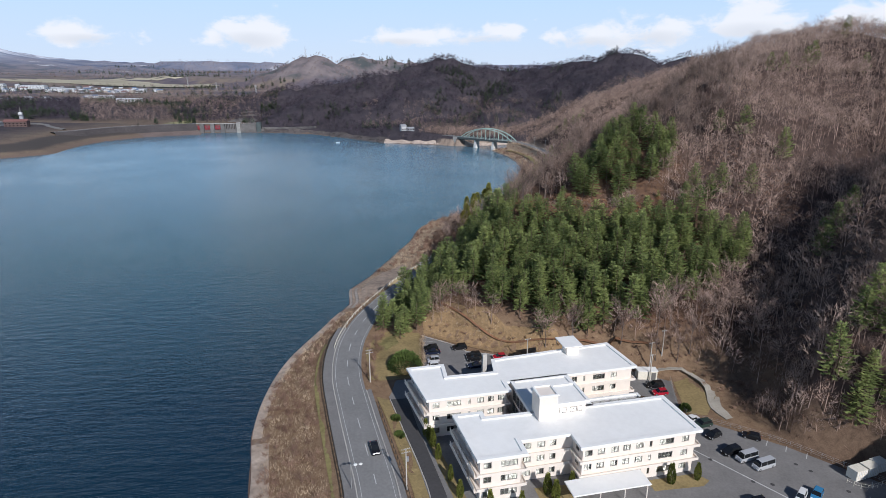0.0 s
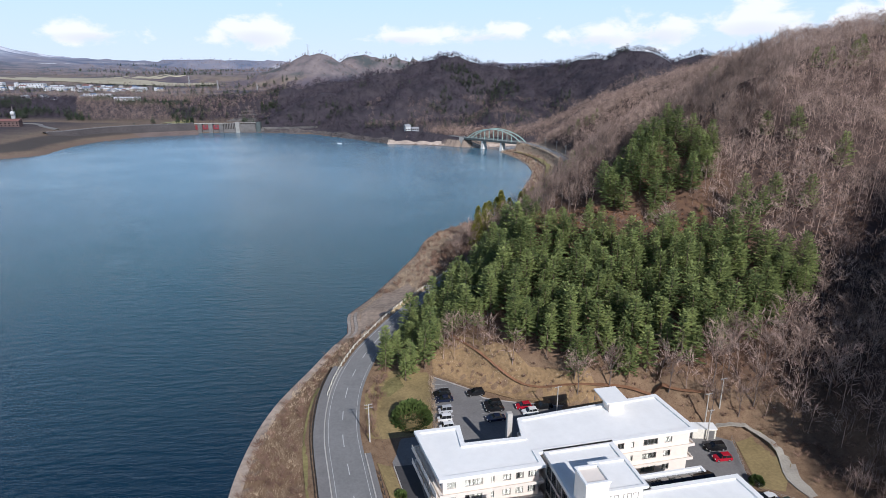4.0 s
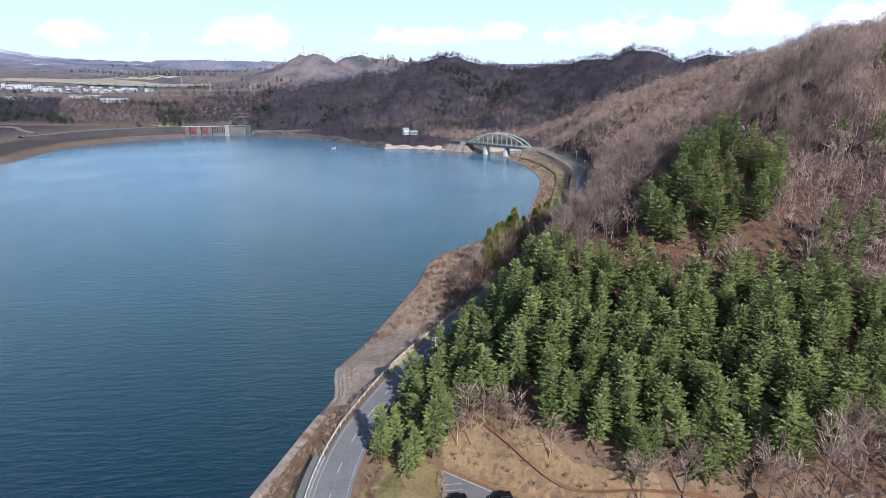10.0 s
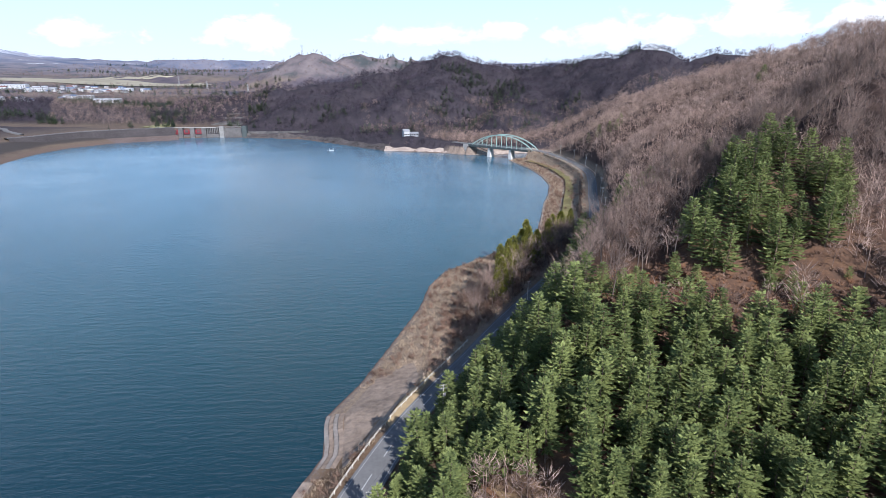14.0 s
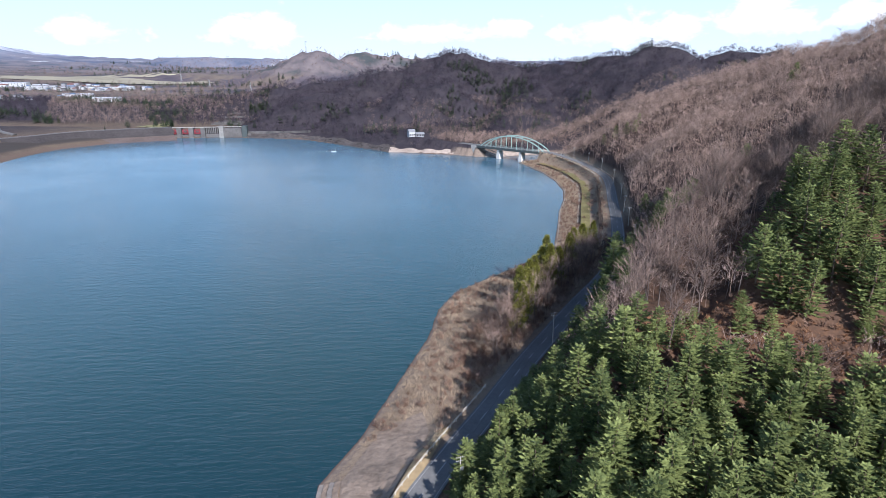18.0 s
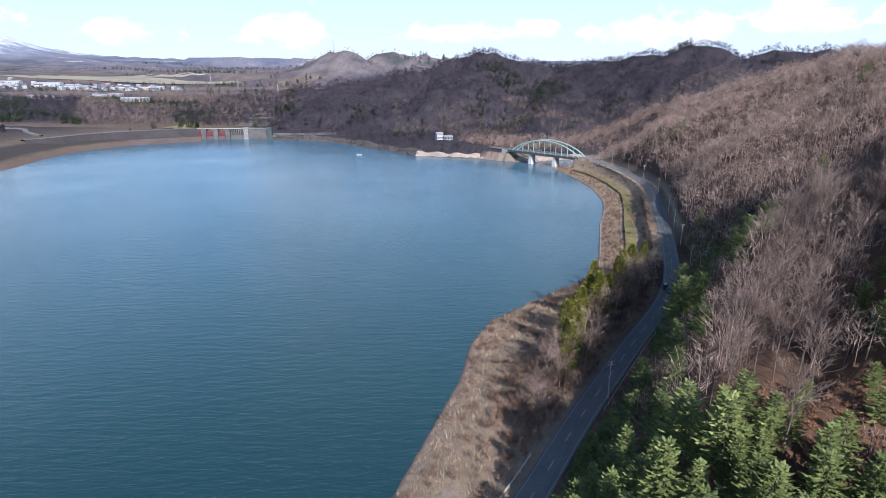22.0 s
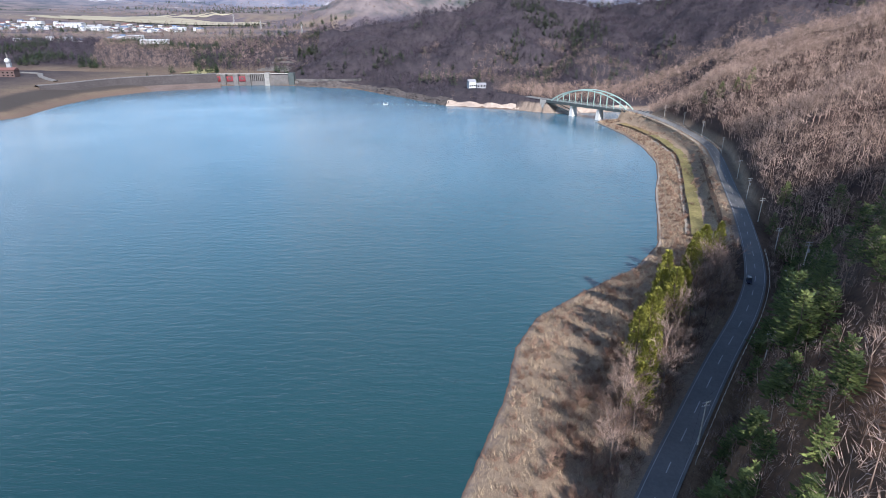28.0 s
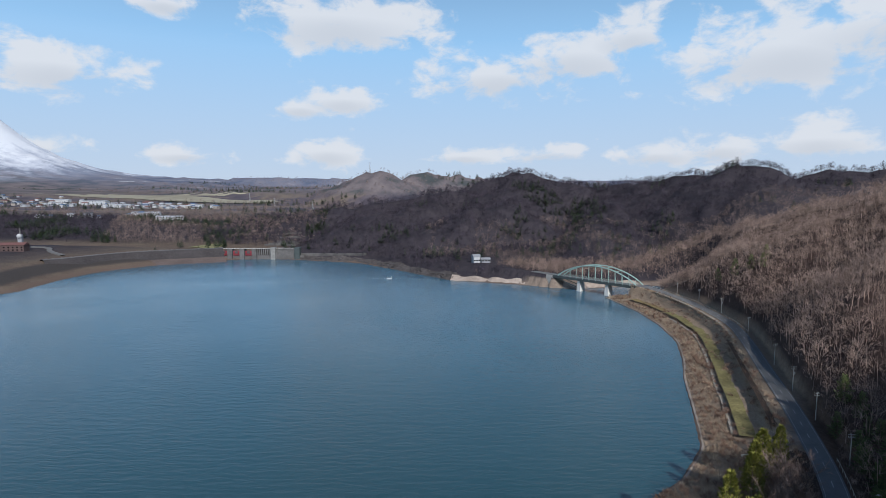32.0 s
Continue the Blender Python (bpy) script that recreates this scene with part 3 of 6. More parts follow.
land = road_line[:np.argmin(np.hypot(road_line[:, 0] - 144.5, road_line[:, 1] - 621)) + 1]
half = np.interp(land[:, 1], (166, 205, 590, 621), (3.9, 2.95, 2.95, 3.6))  # narrower past the footway
road = tagged(new("road", ribbon("road", land, -half, half, 0.0, ASPHALT, 0.3)), "grey two-lane asphalt lakeside road", "road", kind="structure")
for off in (-0.82 * half, 0.82 * half):
    part("edge_line", ribbon("edge_line", land, off - 0.045, off + 0.045, 0.012, LINE), None, road)
fine = glide(land, 1.0)
step = np.r_[0, np.cumsum(np.linalg.norm(np.diff(fine[:, :2], axis=0), axis=1))]
k = 0
while k * 10 + 5 < step[-1]:
    at = (step >= k * 10) & (step <= k * 10 + 5)
    if at.sum() > 2:
        part("lane_dash", ribbon("lane_dash", fine[at], -0.09, 0.09, 0.012, LINE), None, road)
    k += 1


def stretch(y0, y1, line=land):
    return line[(line[:, 1] >= y0) & (line[:, 1] <= y1)]


def over_ground(line, off, rise):
    """The line moved aside and laid on the ground."""
    m = beside(line, off)
    m[:, 2] = height(m[:, 0], m[:, 1]) + rise
    return m


side = tagged(new("pavement", ribbon("pavement", stretch(40, 166), -6.5, -4.2, 0.05, OLD_ASPHALT, 0.35)), "worn asphalt footway beside the lakeside road", "pavement", kind="structure")
kerb = tagged(new("kerb", ribbon("kerb", stretch(40, 166), -4.2, -3.95, 0.10, CONCRETE, 0.4)), "pale concrete kerb along the footway", "kerb", kind="structure")
kerb2 = tagged(new("kerb", ribbon("kerb", stretch(40, 126), 3.95, 4.2, 0.10, CONCRETE, 0.4)), "pale concrete kerb along the road", "kerb", kind="structure")
foot = tagged(new("pavement", ribbon("pavement", stretch(40, 126), 4.2, 5.3, 0.05, OLD_ASPHALT, 0.3)), "narrow asphalt footway on the building's side", "pavement", kind="structure")


def laid(points, rise=0.0, step_=2.0):
    l = glide([(x, y, 0) for x, y in points], step_)
    l[:, 2] = height(l[:, 0], l[:, 1]) + rise
    return l


def draped(name, outline, rise, mat, step_=2.0):
    """A ground patch over an outline, following the ground."""
    q = np.array(outline, float)
    bm = bmesh.new()
    f = bm.faces.new([bm.verts.new((x, y, 0)) for x, y in q])
    bmesh.ops.triangulate(bm, faces=[f])
    for _ in range(6):
        long = [e for e in bm.edges if e.calc_length() > step_ * 1.6]
        if not long:
            break
        bmesh.ops.subdivide_edges(bm, edges=long, cuts=1)
        bmesh.ops.triangulate(bm, faces=bm.faces[:])
    co = np.array([v.co for v in bm.verts])
    z = height(co[:, 0], co[:, 1]) + rise
    for v, h in zip(bm.verts, z):
        v.co.z = h
    me = bpy.data.meshes.new(name)
    bm.to_mesh(me)
    bm.free()
    me.materials.append(mat)
    return new(name, me)


yard = bmesh.new()
outline = [(3.2, 40), (4.2, 80), (3.6, 100), (1.6, 121), (-2.2, 124), (-3.6, 130), (1.5, 133), (9.5, 134), (11, 160), (20.7, 152), (23, 148), (31, 145), (44, 141.5), (60, 136.5), (70, 129), (76, 124.5), (71, 109), (80, 101.3), (88, 94.2), (100, 80), (111, 70), (111, 40)]
f = yard.faces.new([yard.verts.new((x, y, 2.62)) for x, y in outline])
bmesh.ops.triangulate(yard, faces=[f])
me = bpy.data.meshes.new("car_park")
yard.to_mesh(me)
yard.free()
me.materials.append(OLD_ASPHALT)
car_park = tagged(new("car_park", me), "grey asphalt car park and drive round the building", "car park", kind="structure")
for y in (155.8, 154.0, 152.3, 149.0, 145.3, 140.8, 137.2):
    b = bmesh.new()
    box(b, 10.8, y - 0.06, 2.628, 14.8, y + 0.06, 2.634)
    part("bay_line", b, LINE, car_park)
for x, y in ((22.6, 147), (22.5, 145), (22.4, 143), (22.2, 141), (22.0, 139), (15.0, 153), (14.9, 149), (14.8, 145), (14.7, 141), (14.6, 137)):
    b = bmesh.new()
    box(b, x - 0.35, y - 0.06, 2.628, x + 0.35, y + 0.06, 2.634)
    part("bay_line", b, LINE, car_park)
b = bmesh.new()
b.faces.new([b.verts.new(v) for v in ((64.2, 99.0, 2.632), (64.45, 99.1, 2.632), (80.6, 74.1, 2.632), (80.3, 74.0, 2.632))])
part("lane_line", b, LINE, car_park)
for x, y in ((83.5, 95.2), (86.5, 92.8), (89.3, 90.0), (96, 80), (99, 77), (92, 76)):
    b = bmesh.new()
    b.faces.new([b.verts.new(v) for v in ((x, y, 2.632), (x + 0.12, y - 0.1, 2.632), (x + 1.6, y + 1.6, 2.632), (x + 1.5, y + 1.7, 2.632))])
    part("bay_line", b, LINE, car_park)
DARK_ASPHALT = worn("fresh_dark_asphalt", (0.062, 0.060, 0.062), 0.9, vary=0.2, fine=1.5, coarse=0.15, relief=0.15)
tagged(draped("verge", [(3.9, 88), (2.2, 98), (-1.0, 114), (-3.4, 123.6), (-0.2, 123.4), (2.4, 111.4), (5.6, 96), (7.0, 86.8), (7.8, 74), (5.0, 74)], 0.13, LAWN), "dull winter grass verge beside the drive", "verge", kind="structure")
drive = [(0.1, 123.6), (2.6, 111.4), (5.8, 96), (7.2, 86.8), (8, 74)]
tagged(draped("drive", drive + [(11.6, 74), (10.4, 87.5), (8.7, 97.3), (6.3, 111), (4.5, 123.8)], 0.10, DARK_ASPHALT), "dark asphalt drive beside the white building", "drive", kind="structure")
dl = glide([(x, y, 2.62) for x, y in drive], 2.0)
tagged(new("kerb", ribbon("kerb", dl, -0.1, 0.1, 0.13, CONCRETE, 0.3)), "pale concrete kerb between verge and drive", "kerb", kind="structure")
for x, y in ((85.8, 88.5), (87.4, 86.1), (76.7, 83.1), (73.3, 84.4), (68.5, 92.0), (90.5, 79.5)):
    b = bmesh.new()
    rod(b, (x, y, 2.60), (x, y, 2.632), 0.42, sides=14)
    part("manhole_cover", b, DARK_ASPHALT, car_park, "dark round manhole cover")
tagged(draped("verge", [(-5.6, 132), (-6.6, 150), (-2, 162), (9, 165), (10.6, 160), (9.2, 134.6), (1.5, 133.5)], 0.08, LAWN), "rough straw-green lawn by the car park", "lawn", kind="structure")
tagged(draped("green_patch", [(-4.5, 150), (-3, 158), (2, 160), (3.5, 155), (-0.5, 150)], 0.13, TURF), "bright green patch of grass", "lawn", kind="structure")
tagged(draped("verge", [(76.5, 124), (83, 126), (84, 116), (77, 108), (72.5, 109.5)], 0.08, LAWN), "grass corner beside the gravel track", "verge", kind="structure")
track = np.array([(70, 131, 0), (78, 129, 0), (82.5, 126, 0), (84, 119, 0), (81, 111, 0), (82, 106, 0)], float)
track = glide(track, 2.0)
track[:, 2] = height(track[:, 0], track[:, 1]) + 0.12
tagged(new("gravel_track", ribbon("gravel_track", track, -1.5, 1.5, 0.0, GRAVEL, 0.2)), "pale gravel track at the foot of the slope", "track", kind="structure")
path = glide([(18, 171, 0), (24, 161, 0), (34, 150.5, 0), (46, 145.5, 0), (60, 141, 0), (75, 134, 0)], 2.0)
path[:, 2] = height(path[:, 0], path[:, 1]) + 0.38
tagged(new("earth_path", ribbon("earth_path", path, -0.8, 0.8, 0.0, worn("bare_earth", (0.24, 0.125, 0.07), 0.95, vary=0.3, fine=1.5, relief=0.5), 0.15)), "bare reddish earth path across the bank", "path", kind="structure")
# fields and strips on the flat between the far shore and the road
s1 = stretch(366, 470)
tagged(new("tilled_strip", ribbon("tilled_strip", over_ground(s1, -6.6, 0.07), -1.7, 1.5, 0, SOIL)), "dark tilled soil strip beside the road", "field", kind="structure")
s2 = stretch(362, 560)
tagged(new("grass_strip", ribbon("grass_strip", over_ground(s2, -13.0, 0.12), -4.4, 4.4, 0, TURF)), "green grass strip on the lake terrace", "grass", kind="structure")
tagged(new("grass_strip", ribbon("grass_strip", over_ground(stretch(560, 612), -12.0, 0.09), -5, 5, 0, LAWN)), "dull grass by the bridge end", "grass", kind="structure")
s3 = stretch(364, 545)
bank = over_ground(s3, -18.6, 0.10)
tagged(new("stone_terrace", ribbon("stone_terrace", bank, -0.7, 0.7, 0.15, GRAVEL, 0.6)), "low pale stone terrace on the bank", "terrace", kind="structure")
tagged(draped("gravel_yard", [(97, 366), (109, 366), (106, 355), (101, 351), (96, 355), (89, 350), (84, 350), (90, 358)], 0.10, GULLY), "pale gravel turning place by the road", "yard", kind="structure")
tagged(new("earth_verge", ribbon("earth_verge", over_ground(stretch(470, 600), -5.0, 0.06), -0.8, 0.8, 0, GRAVEL)), "pale earth verge along the road", "verge", kind="structure")
tagged(draped("dark_plot", [(96.5, 351.5), (100.5, 346), (96, 333), (89, 319), (86.9, 321), (92, 341)], 0.10, SOIL), "dark tilled plot below the road", "field", kind="structure")
# concrete facings of the shore
shore_line = glide([(x, y, 0) for x, y in SHORE[2:30]], 3.0)
slab = stretch(188, 212, shore_line)
for k in range(4):
    tagged(new("shore_step", ribbon("shore_step", slab, 0.1 + 1.1 * k, 1.3 + 1.1 * k, 0.25 + 0.30 * k, GULLY if k % 2 else STONE, 0.5)), "stepped concrete course of the shore facing", "revetment", kind="structure")
tagged(draped("bare_slope", [(-9, 188), (-9.5, 210), (-1, 228), (9, 231), (9.5, 222), (3, 206), (-3, 192)], 0.10, GULLY), "bare grey stony slope with pale gullies", "slope", kind="structure")
tagged(draped("pale_cutting", [(2, 196), (7, 206), (12, 216), (14.5, 219), (11.5, 221), (6, 212), (0.5, 199)], 0.16, worn("straw_sand", (0.46, 0.34, 0.19), 0.95, vary=0.25, fine=1.5, relief=0.5)), "sandy straw-coloured cutting beside the road", "slope", kind="structure")
tagged(new("shore_facing", ribbon("shore_facing", stretch(60, 113, shore_line), 0.2, 5.0, 0.9, PALE_FACE, 1.2)), "pale stone-paved facing of the lake shore", "revetment", kind="structure")
tagged(new("shore_facing", ribbon("shore_facing", stretch(113, 188, shore_line), 0.2, 2.6, 0.55, PALE_FACE, 0.9)), "narrow pale stone foot of the lake shore", "revetment", kind="structure")
tagged(new("mossy_verge", ribbon("mossy_verge", over_ground(stretch(60, 160), -8.0, 0.07), -0.9, 0.9, 0, TURF)), "thin mossy green strip behind the footway rail", "verge", kind="structure")
far_shore = glide([(x, y, 0) for x, y in SHORE[17:27]], 3.0)
tagged(new("shore_ledge", ribbon("shore_ledge", far_shore, 0.1, 0.9, 0.30, PALE_STONE, 0.8)), "pale concrete ledge at the water's edge", "revetment", kind="structure")


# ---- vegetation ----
DIMMED_TWIGS = foliage("dimmed_ridge_twigs", (0.070, 0.050, 0.043), (0.37, 0.27, 0.225), 0.9, 0.2, 0.5)
BARK = worn("bark", (0.17, 0.125, 0.095), 0.95, vary=0.35, fine=6, coarse=0.4, relief=0.4)
PALE_BARK = foliage("pale_bark", (0.105, 0.081, 0.070), (0.21, 0.165, 0.142), 0.9)
PINE = foliage("pine_needles", (0.042, 0.066, 0.022), (0.300, 0.345, 0.115), 0.65, 0.3, 0.3)
CEDAR = foliage("cedar_sprays", (0.085, 0.095, 0.020), (0.31, 0.295, 0.060), 0.65, 0.5, 0.25)
FIR = foliage("far_conifer_needles", (0.022, 0.038, 0.020), (0.060, 0.082, 0.036))
TWIGS = foliage("bare_twigs", (0.095, 0.064, 0.053), (0.53, 0.385, 0.315), 0.9, 0.2, 0.55)
SHRUB = foliage("shrub_twigs", (0.13, 0.075, 0.055), (0.33, 0.215, 0.155), 0.9)
STRAW = foliage("dry_grass_blades", (0.28, 0.205, 0.140), (0.60, 0.47, 0.330), 0.9)
SHADE_TWIGS = foliage("shade_toned_twigs", (0.015, 0.014, 0.021), (0.100, 0.081, 0.103), 0.95, 0.10, 0.6)
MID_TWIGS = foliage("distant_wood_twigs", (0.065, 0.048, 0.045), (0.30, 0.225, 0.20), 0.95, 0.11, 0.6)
HEDGE = foliage("hedge_leaves", (0.035, 0.060, 0.018), (0.11, 0.15, 0.04))
rng = np.random.default_rng(7)


class Sprigs:
    """Gathers thin triangles and tapered limbs into arrays."""

    def __init__(self):
        self.v, self.t = [], []

    def tri(self, a, b, c):
        n = len(self.v)
        self.v += [a, b, c]
        self.t.append((n, n + 1, n + 2))

    def blade(self, a, d, length, width, side=None):
        """A long thin triangle from a along d."""
        d = d / np.linalg.norm(d)
        s = np.cross(d, rng.normal(size=3)) if side is None else side
        s = s / (np.linalg.norm(s) + 1e-9) * width / 2
        self.tri(a - s, a + s, a + d * length)

    def spray(self, a, d, length, width):
        """A leafy spray: two triangles folded along its axis."""
        d = d / np.linalg.norm(d)
        s = np.cross(d, (0, 0, 1.0)) + rng.normal(size=3) * 0.35
        s = s / (np.linalg.norm(s) + 1e-9) * width / 2
        droop = np.array([0, 0, -0.25 * width])
        n = len(self.v)
        self.v += [a, a + d * length * 0.45 + s + droop, a + d * length, a + d * length * 0.45 - s + droop]
        self.t += [(n, n + 1, n + 2), (n, n + 2, n + 3)]

    def limb(self, a, b, r0, r1, sides=3):
        d = b - a
        d = d / (np.linalg.norm(d) + 1e-9)
        u = np.cross(d, (0.3, 0.9, 0.31))
        u /= np.linalg.norm(u)
        w = np.cross(d, u)
        n = len(self.v)
        for k in range(sides):
            c, s = math.cos(6.2832 * k / sides), math.sin(6.2832 * k / sides)
            self.v += [a + (u * c + w * s) * r0, b + (u * c + w * s) * r1]
        for k in range(sides):
            i, j = n + 2 * k, n + 2 * ((k + 1) % sides)
            self.t += [(i, j, j + 1), (i, j + 1, i + 1)]

    def arrays(self):
        return np.array(self.v, float), np.array(self.t, int)


def trunk_sprigs(h, r, lean=0.03):
    s = Sprigs()
    p = np.zeros(3) - (0, 0, 0.5)
    for k in range(4):
        q = np.array([rng.normal() * lean * h, rng.normal() * lean * h, h * (k + 1) / 4])
        q[:2] *= (k + 1) / 4
        s.limb(p, q, r * (1 - 0.22 * k), r * (1 - 0.22 * (k + 1)), 6)
        p = q
    return s


def pine_template(h=14.0, spread_=3.1, low=0.22, step=0.86, droop=0.0):
    """Conifer: whorls of layered branches that carry flat sprays of needles."""
    t, c = trunk_sprigs(h * 0.97, 0.20), Sprigs()
    z = h * low
    while z < h * 0.985:
        f = (z - h * low) / (h * (1 - low))
        reach = spread_ * (1 - f) ** 0.58 * rng.uniform(0.75, 1.15) + 0.25
        n = rng.integers(5, 8)
        turn = rng.uniform(0, 6.28)
        for k in range(n):
            w = turn + 6.2832 * k / n + rng.normal() * 0.2
            r = reach * rng.uniform(0.7, 1.15)
            out = np.array([math.cos(w), math.sin(w), droop + 0.28 * f + rng.normal() * 0.05])
            root = np.array([0, 0, z + rng.normal() * 0.10])
            m = max(2, int(r / 0.36))
            for j in range(m):
                a = root + out * r * (0.22 + 0.72 * j / m)
                for flip in (-1, 1):
                    sidew = w + flip * rng.uniform(0.3, 0.9)
                    d = np.array([math.cos(sidew), math.sin(sidew), 0.10 + rng.normal() * 0.10])
                    c.spray(a, d, rng.uniform(0.6, 1.1) * (0.50 + 0.13 * r), rng.uniform(0.26, 0.48))
            c.spray(root + out * r * 0.75, out + (0, 0, 0.25), r * 0.4 + 0.3, 0.5)
        z += step * rng.uniform(0.8, 1.2) * (1 - 0.35 * f)
    c.spray(np.array([0, 0, h * 0.94]), np.array([0.05, 0, 1.0]), h * 0.07, 0.3)
    return t.arrays(), c.arrays()


def cedar_template(h=19.0):
    """Tall narrow cedar: a dense spire of short upturned sprays."""
    t, c = trunk_sprigs(h * 0.95, 0.22, 0.01), Sprigs()
    for _ in range(980):
        f = rng.uniform(0, 1) ** 0.8
        z = h * (0.12 + 0.87 * f)
        r = (3.5 * (1 - f) ** 0.7 + 0.12) * rng.uniform(0.55, 1.05) * (1 + 0.2 * math.sin(z * 1.3 + 0.8 * math.sin(z)))
        w = rng.uniform(0, 6.28)
        a = np.array([r * math.cos(w), r * math.sin(w), z])
        c.spray(a, np.array([math.cos(w) * 0.7, math.sin(w) * 0.7, 0.75 + rng.normal() * 0.2]), rng.uniform(0.6, 1.1), rng.uniform(0.35, 0.6))
    return t.arrays(), c.arrays()


def bare_template(h=12.0, limbs=12, forks=6, twigs=11, spread_=0.34):
    """Leafless tree: trunk with ascending limbs, forks and a haze of fine twigs."""
    t, c = trunk_sprigs(h * 0.72, 0.15), Sprigs()
    for i in range(limbs):
        z = h * (0.28 + 0.44 * i / limbs)
        w = i * 2.4 + rng.normal() * 0.4
        up_ = rng.uniform(1.1, 2.2)
        d = np.array([math.cos(w), math.sin(w), up_])
        d /= np.linalg.norm(d)
        ln = h * spread_ * rng.uniform(0.75, 1.2)
        a = np.array([0, 0, z])
        b = a + d * ln
        t.limb(a, b, 0.05, 0.02)
        for k in range(forks):
            e = a + d * ln * (0.35 + 0.65 * k / forks)
            g = d + rng.normal(size=3) * 0.55 + (0, 0, 0.35)
            g /= np.linalg.norm(g)
            gl = ln * rng.uniform(0.35, 0.6)
            c.limb(e, e + g * gl, 0.020, 0.008)
            for _ in range(twigs):
                q = e + g * gl * rng.uniform(0.3, 1.0)
                c.blade(q, g + rng.normal(size=3) * 0.65 + (0, 0, 0.3), rng.uniform(0.6, 1.6), 0.042)
    for _ in range(limbs * 3):
        q = np.array([0, 0, h * rng.uniform(0.6, 0.75)]) + rng.normal(size=3) * 0.3
        c.blade(q, rng.normal(size=3) * 0.5 + (0, 0, 1.2), rng.uniform(1.2, h * 0.25), 0.045)
    return t.arrays(), c.arrays()


def bare_light(h=10.0, n=86, width=0.105):
    """A lighter leafless tree for woods: trunk and a fan of twigs."""
    c = Sprigs()
    c.limb(np.array([0, 0, -0.5]), np.array([rng.normal() * 0.4, rng.normal() * 0.4, h * 0.75]), 0.11, 0.03)
    for _ in range(n):
        f = rng.uniform(0, 1)
        w = rng.uniform(0, 6.28)
        r = h * 0.27 * math.sin(min(1.0, f * 1.1 + 0.2) * 2.6) * rng.uniform(0.15, 1.0) ** 0.6
        a = np.array([r * math.cos(w), r * math.sin(w), h * (0.32 + 0.5 * f)])
        c.blade(a, np.array([math.cos(w) * 0.8, math.sin(w) * 0.8, 0.9]) + rng.normal(size=3) * 0.4, h * rng.uniform(0.10, 0.24), width)
    return c.arrays()


def clump(n=9, h=0.9, width=0.085, lean=0.4):
    c = Sprigs()
    for _ in range(n):
        a = np.array([rng.normal() * 0.45, rng.normal() * 0.45, -0.1])
        c.blade(a, np.array([rng.normal() * lean, rng.normal() * lean, 1.0]), h * rng.uniform(0.6, 1.2), width)
    return c.arrays()


def shrub(n=34, h=2.2, width=0.10):
    c = Sprigs()
    for _ in range(n):
        w = rng.uniform(0, 6.28)
        a = np.array([rng.normal() * 0.25, rng.normal() * 0.25, h * rng.uniform(0, 0.5)])
        c.blade(a, np.array([math.cos(w), math.sin(w), rng.uniform(0.5, 1.8)]), h * rng.uniform(0.4, 0.8), width)
    return c.arrays()


def scatter(templates, spots, mat, name, sink=0.0, smin=0.75, smax=1.25):
    """One mesh of many plants: the templates set down at the spots (x, y), turned and sized at random."""
    vs, ts, n = [], [], 0
    zs = height(spots[:, 0], spots[:, 1])
    pick = rng.integers(0, len(templates), len(spots))
    for k, (v, t) in enumerate(templates):
        at = np.where(pick == k)[0]
        if not len(at):
            continue
        w = rng.uniform(0, 6.28, len(at))
        s = rng.uniform(smin, smax, len(at))
        wide = s * rng.uniform(0.85, 1.2, len(at))
        c, q = np.cos(w), np.sin(w)
        x = (v[None, :, 0] * c[:, None] - v[None, :, 1] * q[:, None]) * wide[:, None] + spots[at, 0][:, None]
        y = (v[None, :, 0] * q[:, None] + v[None, :, 1] * c[:, None]) * wide[:, None] + spots[at, 1][:, None]
        z = v[None, :, 2] * s[:, None] + zs[at][:, None] - sink
        vs.append(np.stack([x, y, z], -1).reshape(-1, 3))
        ts.append((t[None] + (np.arange(len(at)) * len(v))[:, None, None]).reshape(-1, 3) + n)
        n += len(at) * len(v)
    return new(name, tri_mesh(name, np.vstack(vs), np.vstack(ts), mat))


def lattice(x0, x1, y0, y1, step, jitter=0.45):
    x, y = np.meshgrid(np.arange(float(x0), x1, step), np.arange(float(y0), y1, step))
    x[1::2] += step / 2
    p = np.stack([x.ravel(), y.ravel()], 1).astype(float)
    return p + rng.uniform(-jitter, jitter, p.shape) * step


def within(p, poly):
    inside = np.zeros(len(p), bool)
    q = np.array(poly, float)
    for i in range(len(q)):
        (x0, y0), (x1, y1) = q[i], q[(i + 1) % len(q)]
        inside ^= ((y0 > p[:, 1]) != (y1 > p[:, 1])) & (p[:, 0] < (x1 - x0) * (p[:, 1] - y0) / (y1 - y0 + 1e-12) + x0)
    return inside


GROVE = [(-3, 164), (2, 156), (12, 163), (18, 172), (27, 165), (37, 152), (47, 145), (62, 142), (73, 138), (90, 143), (112, 151), (120, 165), (98, 178), (78, 184), (60, 196), (47, 203), (36, 218), (24, 214), (12, 198), (4, 186)]
PATCH = [(72, 204), (88, 199), (104, 198), (118, 212), (116, 232), (104, 242), (95, 241), (82, 228)]
DETAILED = [(41, 206), (50, 200), (62, 206), (72, 226), (80, 232), (97, 246), (120, 236), (126, 214), (150, 232), (172, 262), (170, 318), (128, 309), (106, 276), (66, 234), (50, 216)]
SHADY = [(38, 212), (53, 230), (66, 243), (88, 268), (113, 302), (118, 322), (98, 322), (60, 278), (30, 232)]
